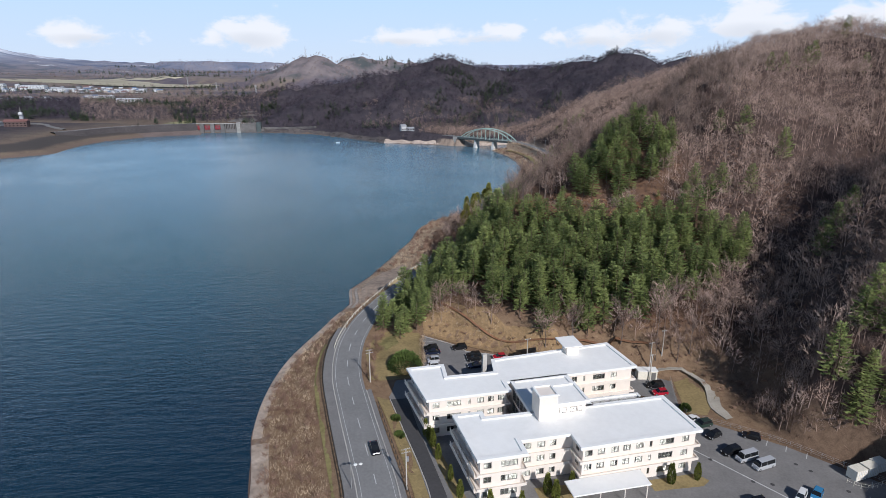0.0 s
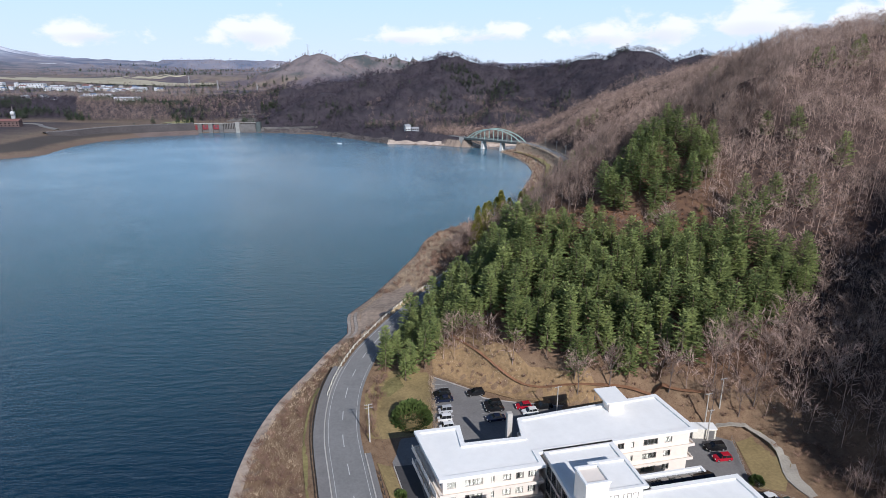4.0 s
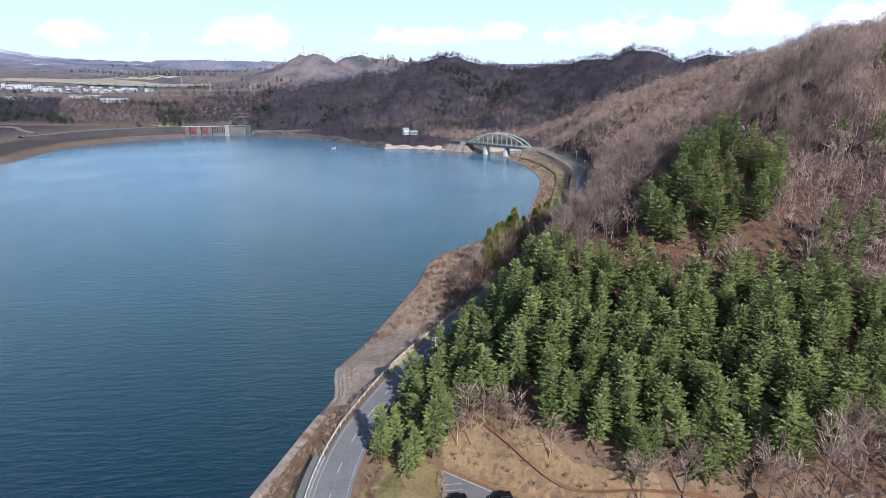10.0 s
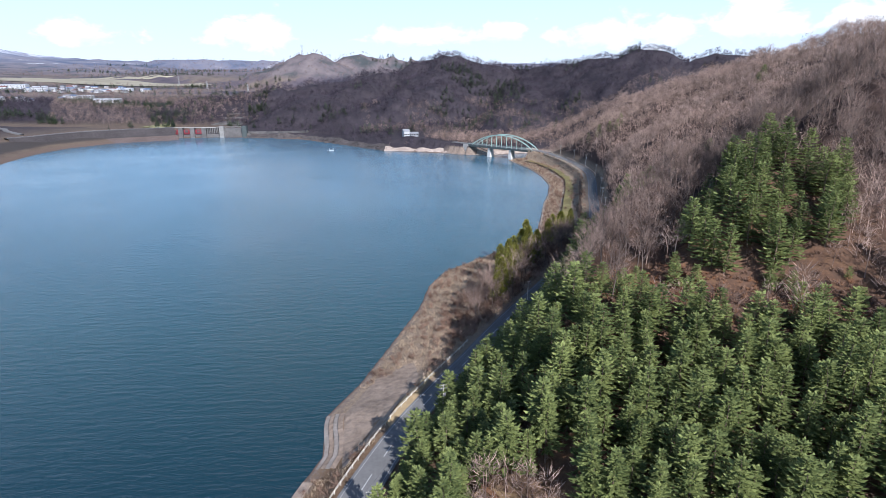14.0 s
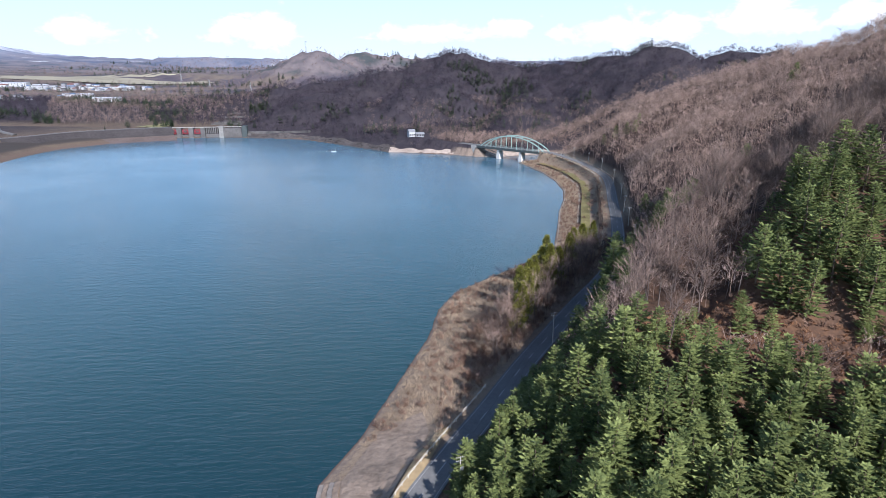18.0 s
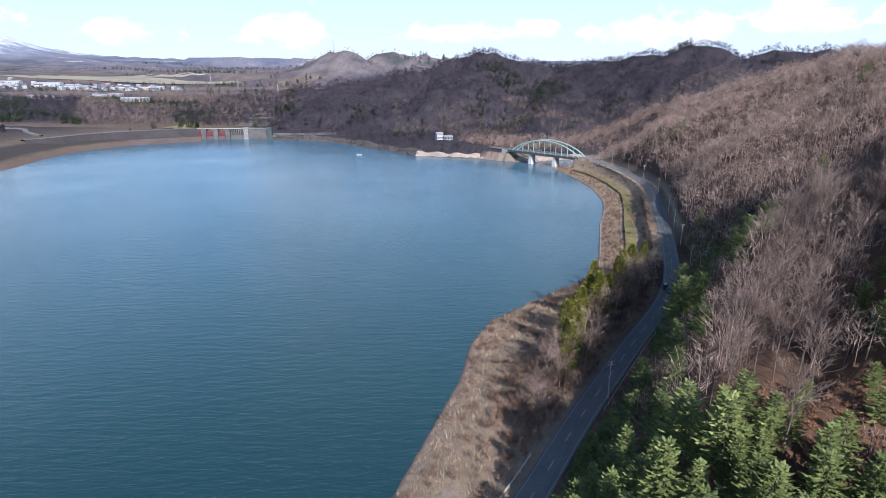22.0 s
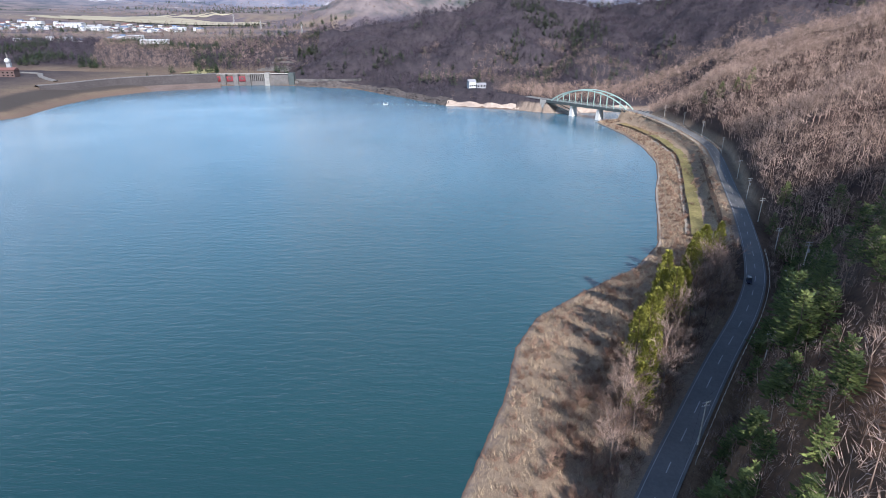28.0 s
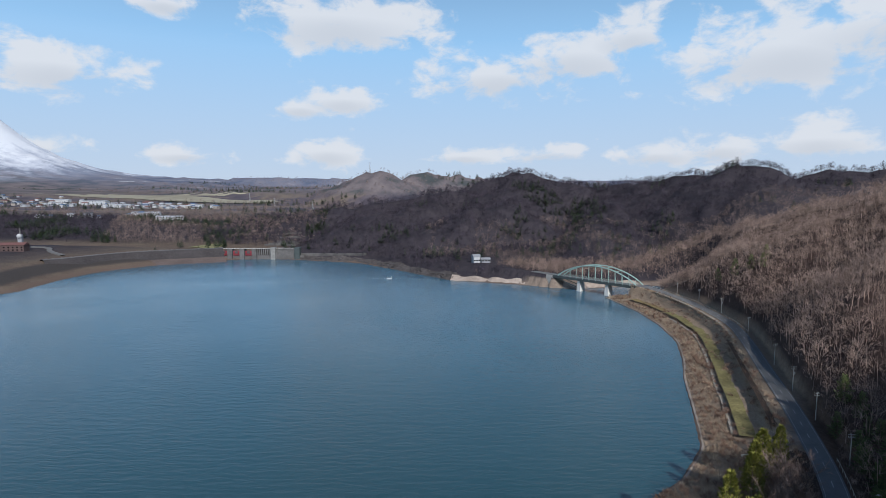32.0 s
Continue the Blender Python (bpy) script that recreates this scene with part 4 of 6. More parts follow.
LONE_PINES = [(194, 274), (199, 271), (218, 281), (224, 284), (279, 332), (272, 325), (248, 277), (252, 455), (246, 450), (258, 462), (140, 223), (155, 202), (147, 216), (107, 184),
              (112, 188), (116, 184), (130, 183), (121, 186), (131, 142), (125, 138), (138, 146), (134, 150), (103, 93), (98, 97), (106, 90), (110, 96), (101, 92), (107, 95), (112, 91), (114, 98), (108, 101), (116, 104), (104, 99), (119, 94), (113, 86), (156, 345), (174, 322), (123, 366),
              (121, 355), (117, 359), (183, 535), (179, 545), (186, 528), (192, 536), (176, 560), (70, 270), (75, 280), (66, 262), (82, 290)]
CEDARS = [(90, 342), (85, 342), (78, 333), (75, 328), (60.5, 310), (63.5, 305), (58, 298), (56, 302), (50, 290), (48, 286), (44, 281), (45, 276), (41, 268), (39, 264)]


CLEARING = [(46, 205), (57, 217), (68, 212), (78, 203), (92, 197), (104, 190), (100, 180), (78, 186), (60, 197)]


def tree_kind(name, template, trunk_mat, crown_mat, label, category):
    """A tree with its trunk and crown, to be copied."""
    (tv, tt), (cv, ct) = template
    top = empty(name)
    part("trunk", tri_mesh("trunk", tv, tt, trunk_mat), None, top)
    part("crown", tri_mesh("crown", cv, ct, crown_mat), None, top)
    return tagged(top, label, category)


def plant(kinds, spots, group, smin=0.8, smax=1.2):
    zs = height(spots[:, 0], spots[:, 1])
    for i, (x, y) in enumerate(spots):
        src = kinds[i % len(kinds)]
        s = rng.uniform(smin, smax)
        m = Matrix.LocRotScale((x, y, zs[i]), Euler((rng.normal() * 0.02, rng.normal() * 0.02, rng.uniform(0, 6.28))), (s * rng.uniform(0.9, 1.1),) * 2 + (s,))
        if "used" not in src:
            src["used"] = 1
            ob = src
        else:
            ob = copy_thing(src, Matrix())
        ob.matrix_basis = m
        ob["group"] = group
        if "used" in ob and ob is not src:
            del ob["used"]
    for k in kinds:
        if "used" in k:
            del k["used"]


pines = [tree_kind("pine_tree", pine_template(12.8, 2.9, 0.2, 0.74), BARK, PINE, "dark green pine with layered branches, standing in a grove", "tree"),
         tree_kind("pine_tree", pine_template(11.2, 2.7, 0.15, 0.72), BARK, PINE, "dark green pine with layered branches, standing in a grove", "tree"),
         tree_kind("pine_tree", pine_template(13.6, 3.1, 0.24, 0.76), BARK, PINE, "dark green pine with layered branches, standing in a grove", "tree")]
p = lattice(-6, 124, 140, 222, 4.25)
p = p[within(p, GROVE) & (road_side(p[:, 0], p[:, 1]) > 7.5)]
plant(pines, p, "pines in the grove", 0.72, 1.15)
highs = [tree_kind("pine_tree", pine_template(11.5, 3.0, 0.12, 0.7), BARK, PINE, "green pine standing on the brown hillside", "tree")]
p = lattice(66, 124, 194, 246, 5.3)
p = p[within(p, PATCH)]
q = lattice(8, 130, 190, 348, 5.4)
s_ = road_side(q[:, 0], q[:, 1])
u_ = rng.uniform(0, 1, len(q))
q = q[~within(q, GROVE) & ((within(q, SHADY) & (s_ > 7) & (u_ < 0.75)) | (q[:, 1] - 0.5 * q[:, 0] > 186) & (((s_ > 6) & (s_ < 16) & (u_ < 0.92)) | ((s_ > 16) & (s_ < 30) & (u_ < 0.45) & (q[:, 1] > 262))))]
plant(highs, np.vstack([p, np.array(LONE_PINES, float)]), "pines on the hillside", 0.75, 1.2)
low = pine_template(8.0, 2.2, 0.08, 0.75)[1]
tagged(scatter([low], q, PINE, "slope_pines", 0.0, 0.6, 1.1), "small dark pines on the steep slope above the road", "woods", kind="stuff")
p = lattice(28, 120, 204, 324, 2.6)
p = p[within(p, SHADY) & (road_side(p[:, 0], p[:, 1]) > 7)]
tagged(scatter([bare_light(3.6, 44, 0.07), bare_light(4.6, 50, 0.07)], p, TWIGS, "slope_brush"), "dense leafless brush on the steep slope above the road", "shrubs", kind="stuff")
ceds = [tree_kind("cedar_tree", cedar_template(16.5), BARK, CEDAR, "tall yellow-green cedar on the lake bank", "tree"),
        tree_kind("cedar_tree", cedar_template(14.0), BARK, CEDAR, "tall yellow-green cedar on the lake bank", "tree")]
plant(ceds, np.array(CEDARS, float), "cedars on the bank", 0.85, 1.1)

bares = [tree_kind("bare_tree", bare_template(12.0), PALE_BARK, DIMMED_TWIGS, "leafless broadleaf tree with pale limbs and fine twigs", "tree"),
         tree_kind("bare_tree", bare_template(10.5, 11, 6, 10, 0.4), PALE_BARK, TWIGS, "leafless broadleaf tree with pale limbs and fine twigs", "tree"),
         tree_kind("bare_tree", bare_template(13.5, 13, 6, 10, 0.32), PALE_BARK, DIMMED_TWIGS, "leafless broadleaf tree with pale limbs and fine twigs", "tree")]
p = lattice(44, 175, 186, 320, 5.8)
near_wood = within(p, DETAILED)
p = p[near_wood & ~within(p, SHADY) & ~within(p, CLEARING) & (road_side(p[:, 0], p[:, 1]) > 9)]
q = lattice(28, 96, 248, 332, 4.4)
s_ = road_side(q[:, 0], q[:, 1])
q = q[(s_ < -6.5) & (s_ > -13) & (rng.uniform(0, 1, len(q)) < 0.8)]
r = lattice(40, 116, 130, 150, 6.5)
r = r[~within(r, GROVE) & (height(r[:, 0], r[:, 1]) > 3.6)]
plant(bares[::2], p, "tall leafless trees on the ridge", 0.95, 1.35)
plant(bares[1:2], np.vstack([q, r]), "leafless trees near the road", 0.9, 1.3)

# the woods: leafless trees on every hill, one mesh a hill
lights = [bare_light(10.0), bare_light(8.5), bare_light(11.5)]
p = lattice(8, 345, 60, 740, 4.1)
h_ = height(p[:, 0], p[:, 1])
s_ = road_side(p[:, 0], p[:, 1])
keep = (h_ > 5.0) & (s_ > 8) & ~within(p, GROVE) & ~within(p, PATCH) & (pad_mask(p[:, 0], p[:, 1]) < 0.45) & (~within(p, DETAILED) | (rng.uniform(0, 1, len(p)) < 0.45))
gap = swell(p[:, 0], p[:, 1], 45, 9.0)
keep &= ~within(p, CLEARING) | (rng.uniform(0, 1, len(p)) < 0.12)
keep &= ~within(p, SHADY)
keep &= ~((gap > 0.55) & (p[:, 1] < 215) & (p[:, 1] > 136) & (rng.uniform(0, 1, len(p)) < 0.8))
tagged(scatter(lights, p[keep], TWIGS, "hillside_woods"), "leafless purple-brown woods on the hillside", "woods", kind="stuff")
def road_off(p):
    return line_field(p[:, 0], p[:, 1], road_line[::2])[0]


fars = [bare_light(10.0, 34, 0.34), bare_light(8.5, 34, 0.34), bare_light(11.0, 34, 0.34)]
p = lattice(-330, 900, 664, 1330, 7.0)
h_ = height(p[:, 0], p[:, 1])
p = p[(h_ > 3.0) & (road_off(p) > 7) & ((p[:, 0] > -165) | (h_ > 12)) & ~((np.abs(p[:, 0] - 36) < 22) & (p[:, 1] < 775) & (p[:, 1] > 722))]
h_ = height(p[:, 0], p[:, 1])
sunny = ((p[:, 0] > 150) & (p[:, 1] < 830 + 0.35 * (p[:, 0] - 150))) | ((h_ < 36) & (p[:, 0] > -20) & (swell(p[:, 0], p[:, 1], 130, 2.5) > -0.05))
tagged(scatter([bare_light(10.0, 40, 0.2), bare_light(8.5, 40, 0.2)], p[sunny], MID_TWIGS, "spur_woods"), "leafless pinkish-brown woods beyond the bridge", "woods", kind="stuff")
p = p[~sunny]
tagged(scatter(fars, p, SHADE_TWIGS, "mountain_woods"), "purple-brown leafless woods on the far mountain, cloud shade put into their colour", "woods", kind="stuff")

def far_conifer(h, r, n=30):
    """A conifer for distant stands: a cone of drooping sprays."""
    c = Sprigs()
    for k in range(n):
        f = k / n
        w = k * 2.4
        a = np.array([0, 0, h * (0.12 + 0.82 * f)])
        c.spray(a, np.array([math.cos(w), math.sin(w), 0.05 + 0.5 * f]), r * (1.05 - f) * rng.uniform(0.85, 1.2) + 0.3, 0.9 * r * (1.05 - f) + 0.3)
    return c.arrays()


firs = [far_conifer(12, 2.6), far_conifer(10, 2.4)]
p = lattice(-330, 900, 740, 1330, 9.5)
h_ = height(p[:, 0], p[:, 1])
p = p[road_off(p) > 8]
h_ = height(p[:, 0], p[:, 1])
stand = swell(p[:, 0], p[:, 1], 170, 3.3)
p = p[(h_ > 8) & ((stand > 0.75) | within(p, [(112, 1150), (165, 1215), (205, 1080), (142, 1055)]) | within(p, [(215, 1170), (255, 1150), (205, 930), (168, 945)]) | ((rng.uniform(0, 1, len(p)) < 0.10) & (h_ < 30)))]
tagged(scatter(firs, p, FIR, "mountain_conifers"), "dark conifer stands on the far mountain", "woods", kind="stuff")

# bank: dry grass and shrubs between shore and road
p = lattice(-34, 160, 40, 640, 1.25)
s_, h_ = road_side(p[:, 0], p[:, 1]), height(p[:, 0], p[:, 1])
bank = (h_ > 0.35) & (s_ < -4.8) & ~((s_ > -9.5) & (p[:, 1] < 165)) & (pad_mask(p[:, 0], p[:, 1]) < 0.3)
bare_slab = within(p, [(-16, 186), (-14, 214), (8, 232), (12, 222), (2, 200), (-6, 190)])
turfed = (s_ < -8.5) & (s_ > -17.6) & (p[:, 1] > 362) & (p[:, 1] < 612) & (rng.uniform(0, 1, len(p)) < 0.78 + 0.3 * swell(p[:, 0], p[:, 1], 26, 7.0))
pb = p[bank & ~bare_slab & ~turfed]
pick = rng.uniform(0, 1, len(pb))
tagged(scatter([clump(15, 0.9), clump(16, 1.2), clump(14, 0.7)], pb[pick < 0.72], STRAW, "bank_grass"), "dry straw-coloured grass on the lake bank", "grass", kind="stuff")
tagged(scatter([shrub(30, 1.6), shrub(34, 2.2)], pb[(pick > 0.72) & (pick < 0.92)], SHRUB, "bank_shrubs"), "leafless brown shrubs on the lake bank", "shrubs", kind="stuff")
p = lattice(20, 92, 236, 340, 2.2)
s_, h_ = road_side(p[:, 0], p[:, 1]), height(p[:, 0], p[:, 1])
p = p[(h_ > 1.2) & (s_ < -6) & (s_ > -24) & (rng.uniform(0, 1, len(p)) < 0.5)]
tagged(scatter([shrub(60, 3.2, 0.09), shrub(70, 4.0, 0.09)], p, SHRUB, "bank_thicket"), "leafless brown thicket round the cedars", "shrubs", kind="stuff")
# straw grass on the slope between the car park and the grove
SLOPE = [(11.5, 161), (21, 153.2), (31, 146.4), (44, 142.8), (52, 140.4), (50, 146), (46, 147), (36, 152), (27, 163), (18, 171), (12, 168)]
tagged(draped("rough_grass", SLOPE, 0.30, worn("straw_turf", (0.27, 0.18, 0.095), 0.97, vary=0.4, fine=1.2, coarse=0.15, relief=0.6, depth=0.15), 1.3), "rough straw-brown grass slope behind the car park", "grass", kind="structure")
p = lattice(8, 78, 128, 174, 0.95)
p = p[within(p, SLOPE)]
tagged(scatter([clump(12, 0.55, 0.07, 0.6), clump(12, 0.8, 0.07, 0.6)], p, STRAW, "slope_grass"), "tufts of dry grass on the slope behind the car park", "grass", kind="stuff")
vl = laid([(-4.4, 133), (-4.2, 142), (-3.6, 150), (-2.4, 158), (-1.0, 168), (3, 176)], 0.0, 0.7)
tagged(scatter([shrub(50, 2.0, 0.06), shrub(60, 2.8, 0.06), clump(12, 1.1)], vl[:, :2] + rng.normal(size=(len(vl), 2)) * 0.8, SHRUB, "roadside_bushes"), "dry leafless bushes and tall grass beside the road", "shrubs", kind="stuff")
p = lattice(0, 50, 172, 240, 2.3)
s_ = road_side(p[:, 0], p[:, 1])
tagged(scatter([low], p[(s_ > 5.8) & (s_ < 9.0)], PINE, "roadside_pines", 0.0, 0.5, 0.95), "small pines crowding the land side of the road", "woods", kind="stuff")
p = lattice(4, 110, 205, 345, 1.5)
s_ = road_side(p[:, 0], p[:, 1])
p = p[(((s_ > 4.3) & (s_ < 9.5)) | ((s_ < -4.3) & (s_ > -8.5) & (p[:, 1] < 322) & (p[:, 1] > 236))) & (rng.uniform(0, 1, len(p)) < 0.62)]
tagged(scatter([bare_light(3.0, 44, 0.07), bare_light(3.9, 50, 0.07), shrub(50, 2.2, 0.07)], p, TWIGS, "verge_brush"), "leafless brown brush leaning in over the road's edges", "shrubs", kind="stuff")
BRACKEN = foliage("orange_bracken", (0.17, 0.075, 0.040), (0.46, 0.25, 0.13), 0.95)
p = lattice(40, 112, 174, 222, 1.5)
p = p[within(p, CLEARING)]
tagged(scatter([shrub(24, 0.9, 0.10), shrub(30, 1.3, 0.10), clump(14, 0.7)], p, BRACKEN, "bracken"), "orange-brown bracken and brush in the hillside clearing", "shrubs", kind="stuff")
p = p[rng.uniform(0, 1, len(p)) < 0.045]
tagged(scatter([low], p, PINE, "clearing_pines", 0.0, 0.35, 0.8), "young pines scattered in the hillside clearing", "woods", kind="stuff")
# brush on the slope above the end of the car park
p = lattice(82, 160, 56, 132, 1.6)
p = p[(height(p[:, 0], p[:, 1]) > 3.2) & (pad_mask(p[:, 0], p[:, 1]) < 0.93) & (p[:, 0] + 0.9 * p[:, 1] > 168) & within(p, [(80, 104), (94, 95), (114, 72), (160, 60), (160, 132), (126, 120), (104, 112)])]
tagged(scatter([bare_light(4.5, 60, 0.085), bare_light(6.0, 64, 0.085)], p, TWIGS, "spur_brush"), "dense leafless brush on the slope beside the car park", "shrubs", kind="stuff")
# undergrowth on the slope behind the car park
p = lattice(10, 150, 66, 215, 1.9)
h_ = height(p[:, 0], p[:, 1])
p = p[(h_ > 3.1) & (road_side(p[:, 0], p[:, 1]) > 6)]
pick = rng.uniform(0, 1, len(p))
tagged(scatter([shrub(26, 1.6, 0.12), shrub(26, 1.1, 0.12)], p[(pick < 0.75) | ((p[:, 1] < 135) & (pick < 0.8))], SHRUB, "slope_shrubs"), "reddish-brown undergrowth on the slope", "shrubs", kind="stuff")


# ---- the long white building ----
def inset(poly, d):
    """The outline (counter-clockwise) moved inwards by d."""
    p = [Vector(q) for q in poly]
    out_ = []
    for i in range(len(p)):
        a, b, c = p[i - 1], p[i], p[(i + 1) % len(p)]
        e, f = (b - a).normalized(), (c - b).normalized()
        n1, n2 = Vector((-e.y, e.x)), Vector((-f.y, f.x))
        m = n1 + n2
        out_.append(tuple(b + m * (d / max(0.2, 1 + n1.dot(n2)))))
    return out_


def ring(bm, outer, inner, z0, z1):
    n = len(outer)
    o0, o1 = [bm.verts.new((*q, z0)) for q in outer], [bm.verts.new((*q, z1)) for q in outer]
    i0, i1 = [bm.verts.new((*q, z0)) for q in inner], [bm.verts.new((*q, z1)) for q in inner]
    for i in range(n):
        j = (i + 1) % n
        bm.faces.new((o0[i], o0[j], o1[j], o1[i]))
        bm.faces.new((o1[i], o1[j], i1[j], i1[i]))
        bm.faces.new((i1[i], i1[j], i0[j], i0[i]))
        bm.faces.new((i0[i], i0[j], o0[j], o0[i]))
    return bm


ANG = radians(6.0)
SITE = Matrix.Translation((15.8, 83.6, 2.6)) @ Matrix.Rotation(ANG, 4, "Z")
FLOORS, TALL = (0.0, 3.25, 6.5), 9.75
home = tagged(empty("care_home", SITE), "long cream-white three-storey institutional building with flat white roofs", "building")
window_meshes = {}


def window_part(parent, m, w, h, curtains):
    """A window: aluminium frame with mullion, pane and drawn curtains behind it."""
    key = (round(w, 2), round(h, 2))
    if key not in window_meshes:
        bm = bmesh.new()
        t = 0.07
        n = max(1, round(w / 0.85))
        xs = [-w / 2 + (w - t) * k / n + e for k in range(n + 1) for e in (0, t)]
        zs = [0, t, h - t, h]
        grid_ = [[[bm.verts.new((x, y, z)) for z in zs] for x in xs] for y in (-0.03, 0.07)]
        bars = {(i, j) for i in range(len(xs) - 1) for j in range(3) if i % 2 == 0 or j != 1}
        for i, j in bars:
            for g, turn in ((grid_[0], 1), (grid_[1], -1)):
                bm.faces.new([g[i][j], g[i + 1][j], g[i + 1][j + 1], g[i][j + 1]][::turn])
            for (di, dj), (p, q) in (((-1, 0), ((i, j), (i, j + 1))), ((1, 0), ((i + 1, j), (i + 1, j + 1))), ((0, -1), ((i, j), (i + 1, j))), ((0, 1), ((i, j + 1), (i + 1, j + 1)))):
                if (i + di, j + dj) not in bars:
                    bm.faces.new([grid_[0][p[0]][p[1]], grid_[0][q[0]][q[1]], grid_[1][q[0]][q[1]], grid_[1][p[0]][p[1]]])
        bmesh.ops.recalc_face_normals(bm, faces=bm.faces)
        fr = bpy.data.meshes.new("window")
        bm.to_mesh(fr), bm.free()
        fr.materials.append(FRAME)
        bm = bmesh.new()
        box(bm, -w / 2 + 0.02, 0.02, 0.02, w / 2 - 0.02, 0.03, h - 0.02)
        pn = bpy.data.meshes.new("pane")
        bm.to_mesh(pn), bm.free()
        pn.materials.append(GLASS)
        bm = bmesh.new()
        folds = max(4, int(w * 5))
        for k in range(folds):
            x = -w / 2 + w * k / folds
            bm.faces.new([bm.verts.new(v) for v in ((x, 0.13 + 0.03 * (k % 2), 0), (x + w / folds, 0.13 + 0.03 * ((k + 1) % 2), 0), (x + w / folds, 0.13 + 0.03 * ((k + 1) % 2), h), (x, 0.13 + 0.03 * (k % 2), h))])
        cu = bpy.data.meshes.new("curtain")
        bm.to_mesh(cu), bm.free()
        cu.materials.append(CURTAIN)
        window_meshes[key] = fr, pn, cu
    fr, pn, cu = window_meshes[key]
    win = part("window", fr, None, parent, m=m)
    part("pane", pn, None, win).visible_shadow = False
    if curtains > 0:
        c = part("curtain", cu, None, win)
        c.scale.x = curtains
        c.location.x = (1 - curtains) * w / 2 * (1 if int(m.translation.x * 7) % 2 else -1)
    return win


def facade(a, b, openings, z0=0.0, tall=TALL, thick=0.25):
    """A wall from a to b (outline corner to corner, outside on the right) with window openings through it: (centre, width, low, high, floors)."""
    a, b = Vector(a), Vector(b)
    d = (b - a)
    ln = d.length
    frame_ = Matrix.Translation((a.x, a.y, 0)) @ Matrix.Rotation(math.atan2(d.y, d.x), 4, "Z")
    cuts = sorted((c - w / 2, c + w / 2, z + lo, z + hi) for c, w, lo, hi, floors in openings for z in floors if c - w / 2 > 0.1 and c + w / 2 < ln - 0.1)
    xs = sorted({0.0, ln, *[c[0] for c in cuts], *[c[1] for c in cuts]})
    bm = bmesh.new()
    for x0, x1 in zip(xs[:-1], xs[1:]):
        mid, z = (x0 + x1) / 2, z0
        for lo, hi in sorted((q[2], q[3]) for q in cuts if q[0] < mid < q[1]):
            if lo > z + 0.01:
                box(bm, x0, 0, z, x1, thick, lo)
            z = hi
        if tall > z + 0.01:
            box(bm, x0, 0, z, x1, thick, tall)
    wall = part("wall", bm, WHITE, home, m=frame_)
    for x0, x1, lo, hi in cuts:
        window_part(home, frame_ @ Matrix.Translation(((x0 + x1) / 2, 0.10, lo)), x1 - x0, hi - lo, rng.choice([1.0, 1.0, 0.75, 0.5, 0.0]))
    return wall


FRONT = [(0, 0), (10.2, 0), (10.2, 4.2), (20.8, 4.2), (20.8, -0.6), (47.8, -0.3), (47.3, 13.4), (14, 13.6), (5.5, 13.8), (5.5, 15.9), (-1.2, 15.9)]
REAR = [(-5.5, 22.6), (14.5, 22.8), (14.5, 26.5), (48.8, 27), (47.7, 40.8), (14.2, 38.2), (13, 32), (1.5, 32.3), (1.9, 38.2), (-7.6, 38.2)]
LINK = [(15.5, 13.0), (30, 12.9), (30, 27.2), (15.5, 27.0)]
row = (0.95, 2.35, FLOORS)


def spaced(ln, w=1.5, gap=3.0):
    n = max(1, int(ln / gap))
    return [(ln * (k + 0.5) / n, w, *row) for k in range(n)]


listed = {
    ("F", 0): [(1.5, 1.6, *row), (5.9, 3.4, *row), (8.1, 0.6, *row)],
    ("F", 2): [(2.6, 1.7, *row), (5.6, 1.7, *row), (8.2, 1.3, *row)],
    ("F", 4): [(1.3, 1.6, *row), (4.0, 1.6, *row), (7.0, 1.6, *row), (9.6, 1.6, *row), (12.5, 1.7, *row), (15.0, 0.6, *row), (18.6, 3.3, *row), (22.9, 1.6, *row)],
    ("R", 0): [(1.6, 1.6, *row), (5.8, 3.3, *row), (9.4, 0.6, *row), (12.1, 1.6, *row), (14.6, 1.5, *row), (17.0, 1.5, *row)],
    ("R", 2): [(16.0, 1.6, *row), (18.8, 1.4, *row), (21.4, 0.6, *row), (25.4, 3.2, *row), (29.4, 1.6, *row)],
}
for tag, outline in (("F", FRONT), ("R", REAR), ("C", LINK)):
    face = inset(outline, 0.9 if tag != "C" else 0.0)
    core = inset(face, 0.45)
    bm = bmesh.new()
    solid(bm, core, 0, TALL - 0.02)
    part("inner_core", bm, INSIDE, home)
    for i in range(len(face)):
        a, b = face[i], face[(i + 1) % len(face)]
        ln = (Vector(b) - Vector(a)).length
        if tag == "C":
            ops = [(ln * (k + 0.5) / 6, ln / 6 - 0.15, 0.3, 2.95, FLOORS) for k in range(6)] if i == 3 else []
        else:
            ops = listed.get((tag, i), spaced(ln))
        facade(a, b, ops)
    # roof slab, raised rim and membrane
    bm = bmesh.new()
    solid(bm, outline, TALL, TALL + 0.30)
    slab_ = part("roof", bm, ROOF, home)
    bm = bmesh.new()
    ring(bm, outline, inset(outline, 0.95), TALL + 0.30, TALL + 0.62)
    part("roof_rim", bm, ROOF, slab_)
    if tag != "C":
        for z in FLOORS[1:]:
            bm = bmesh.new()
            ring(bm, inset(outline, 0.08), inset(outline, 0.9), z - 0.18, z + 0.06)
            ring(bm, inset(outline, 0.08), inset(outline, 0.20), z + 0.06, z + 0.42)
            part("balcony_ledge", bm, WHITE, home)
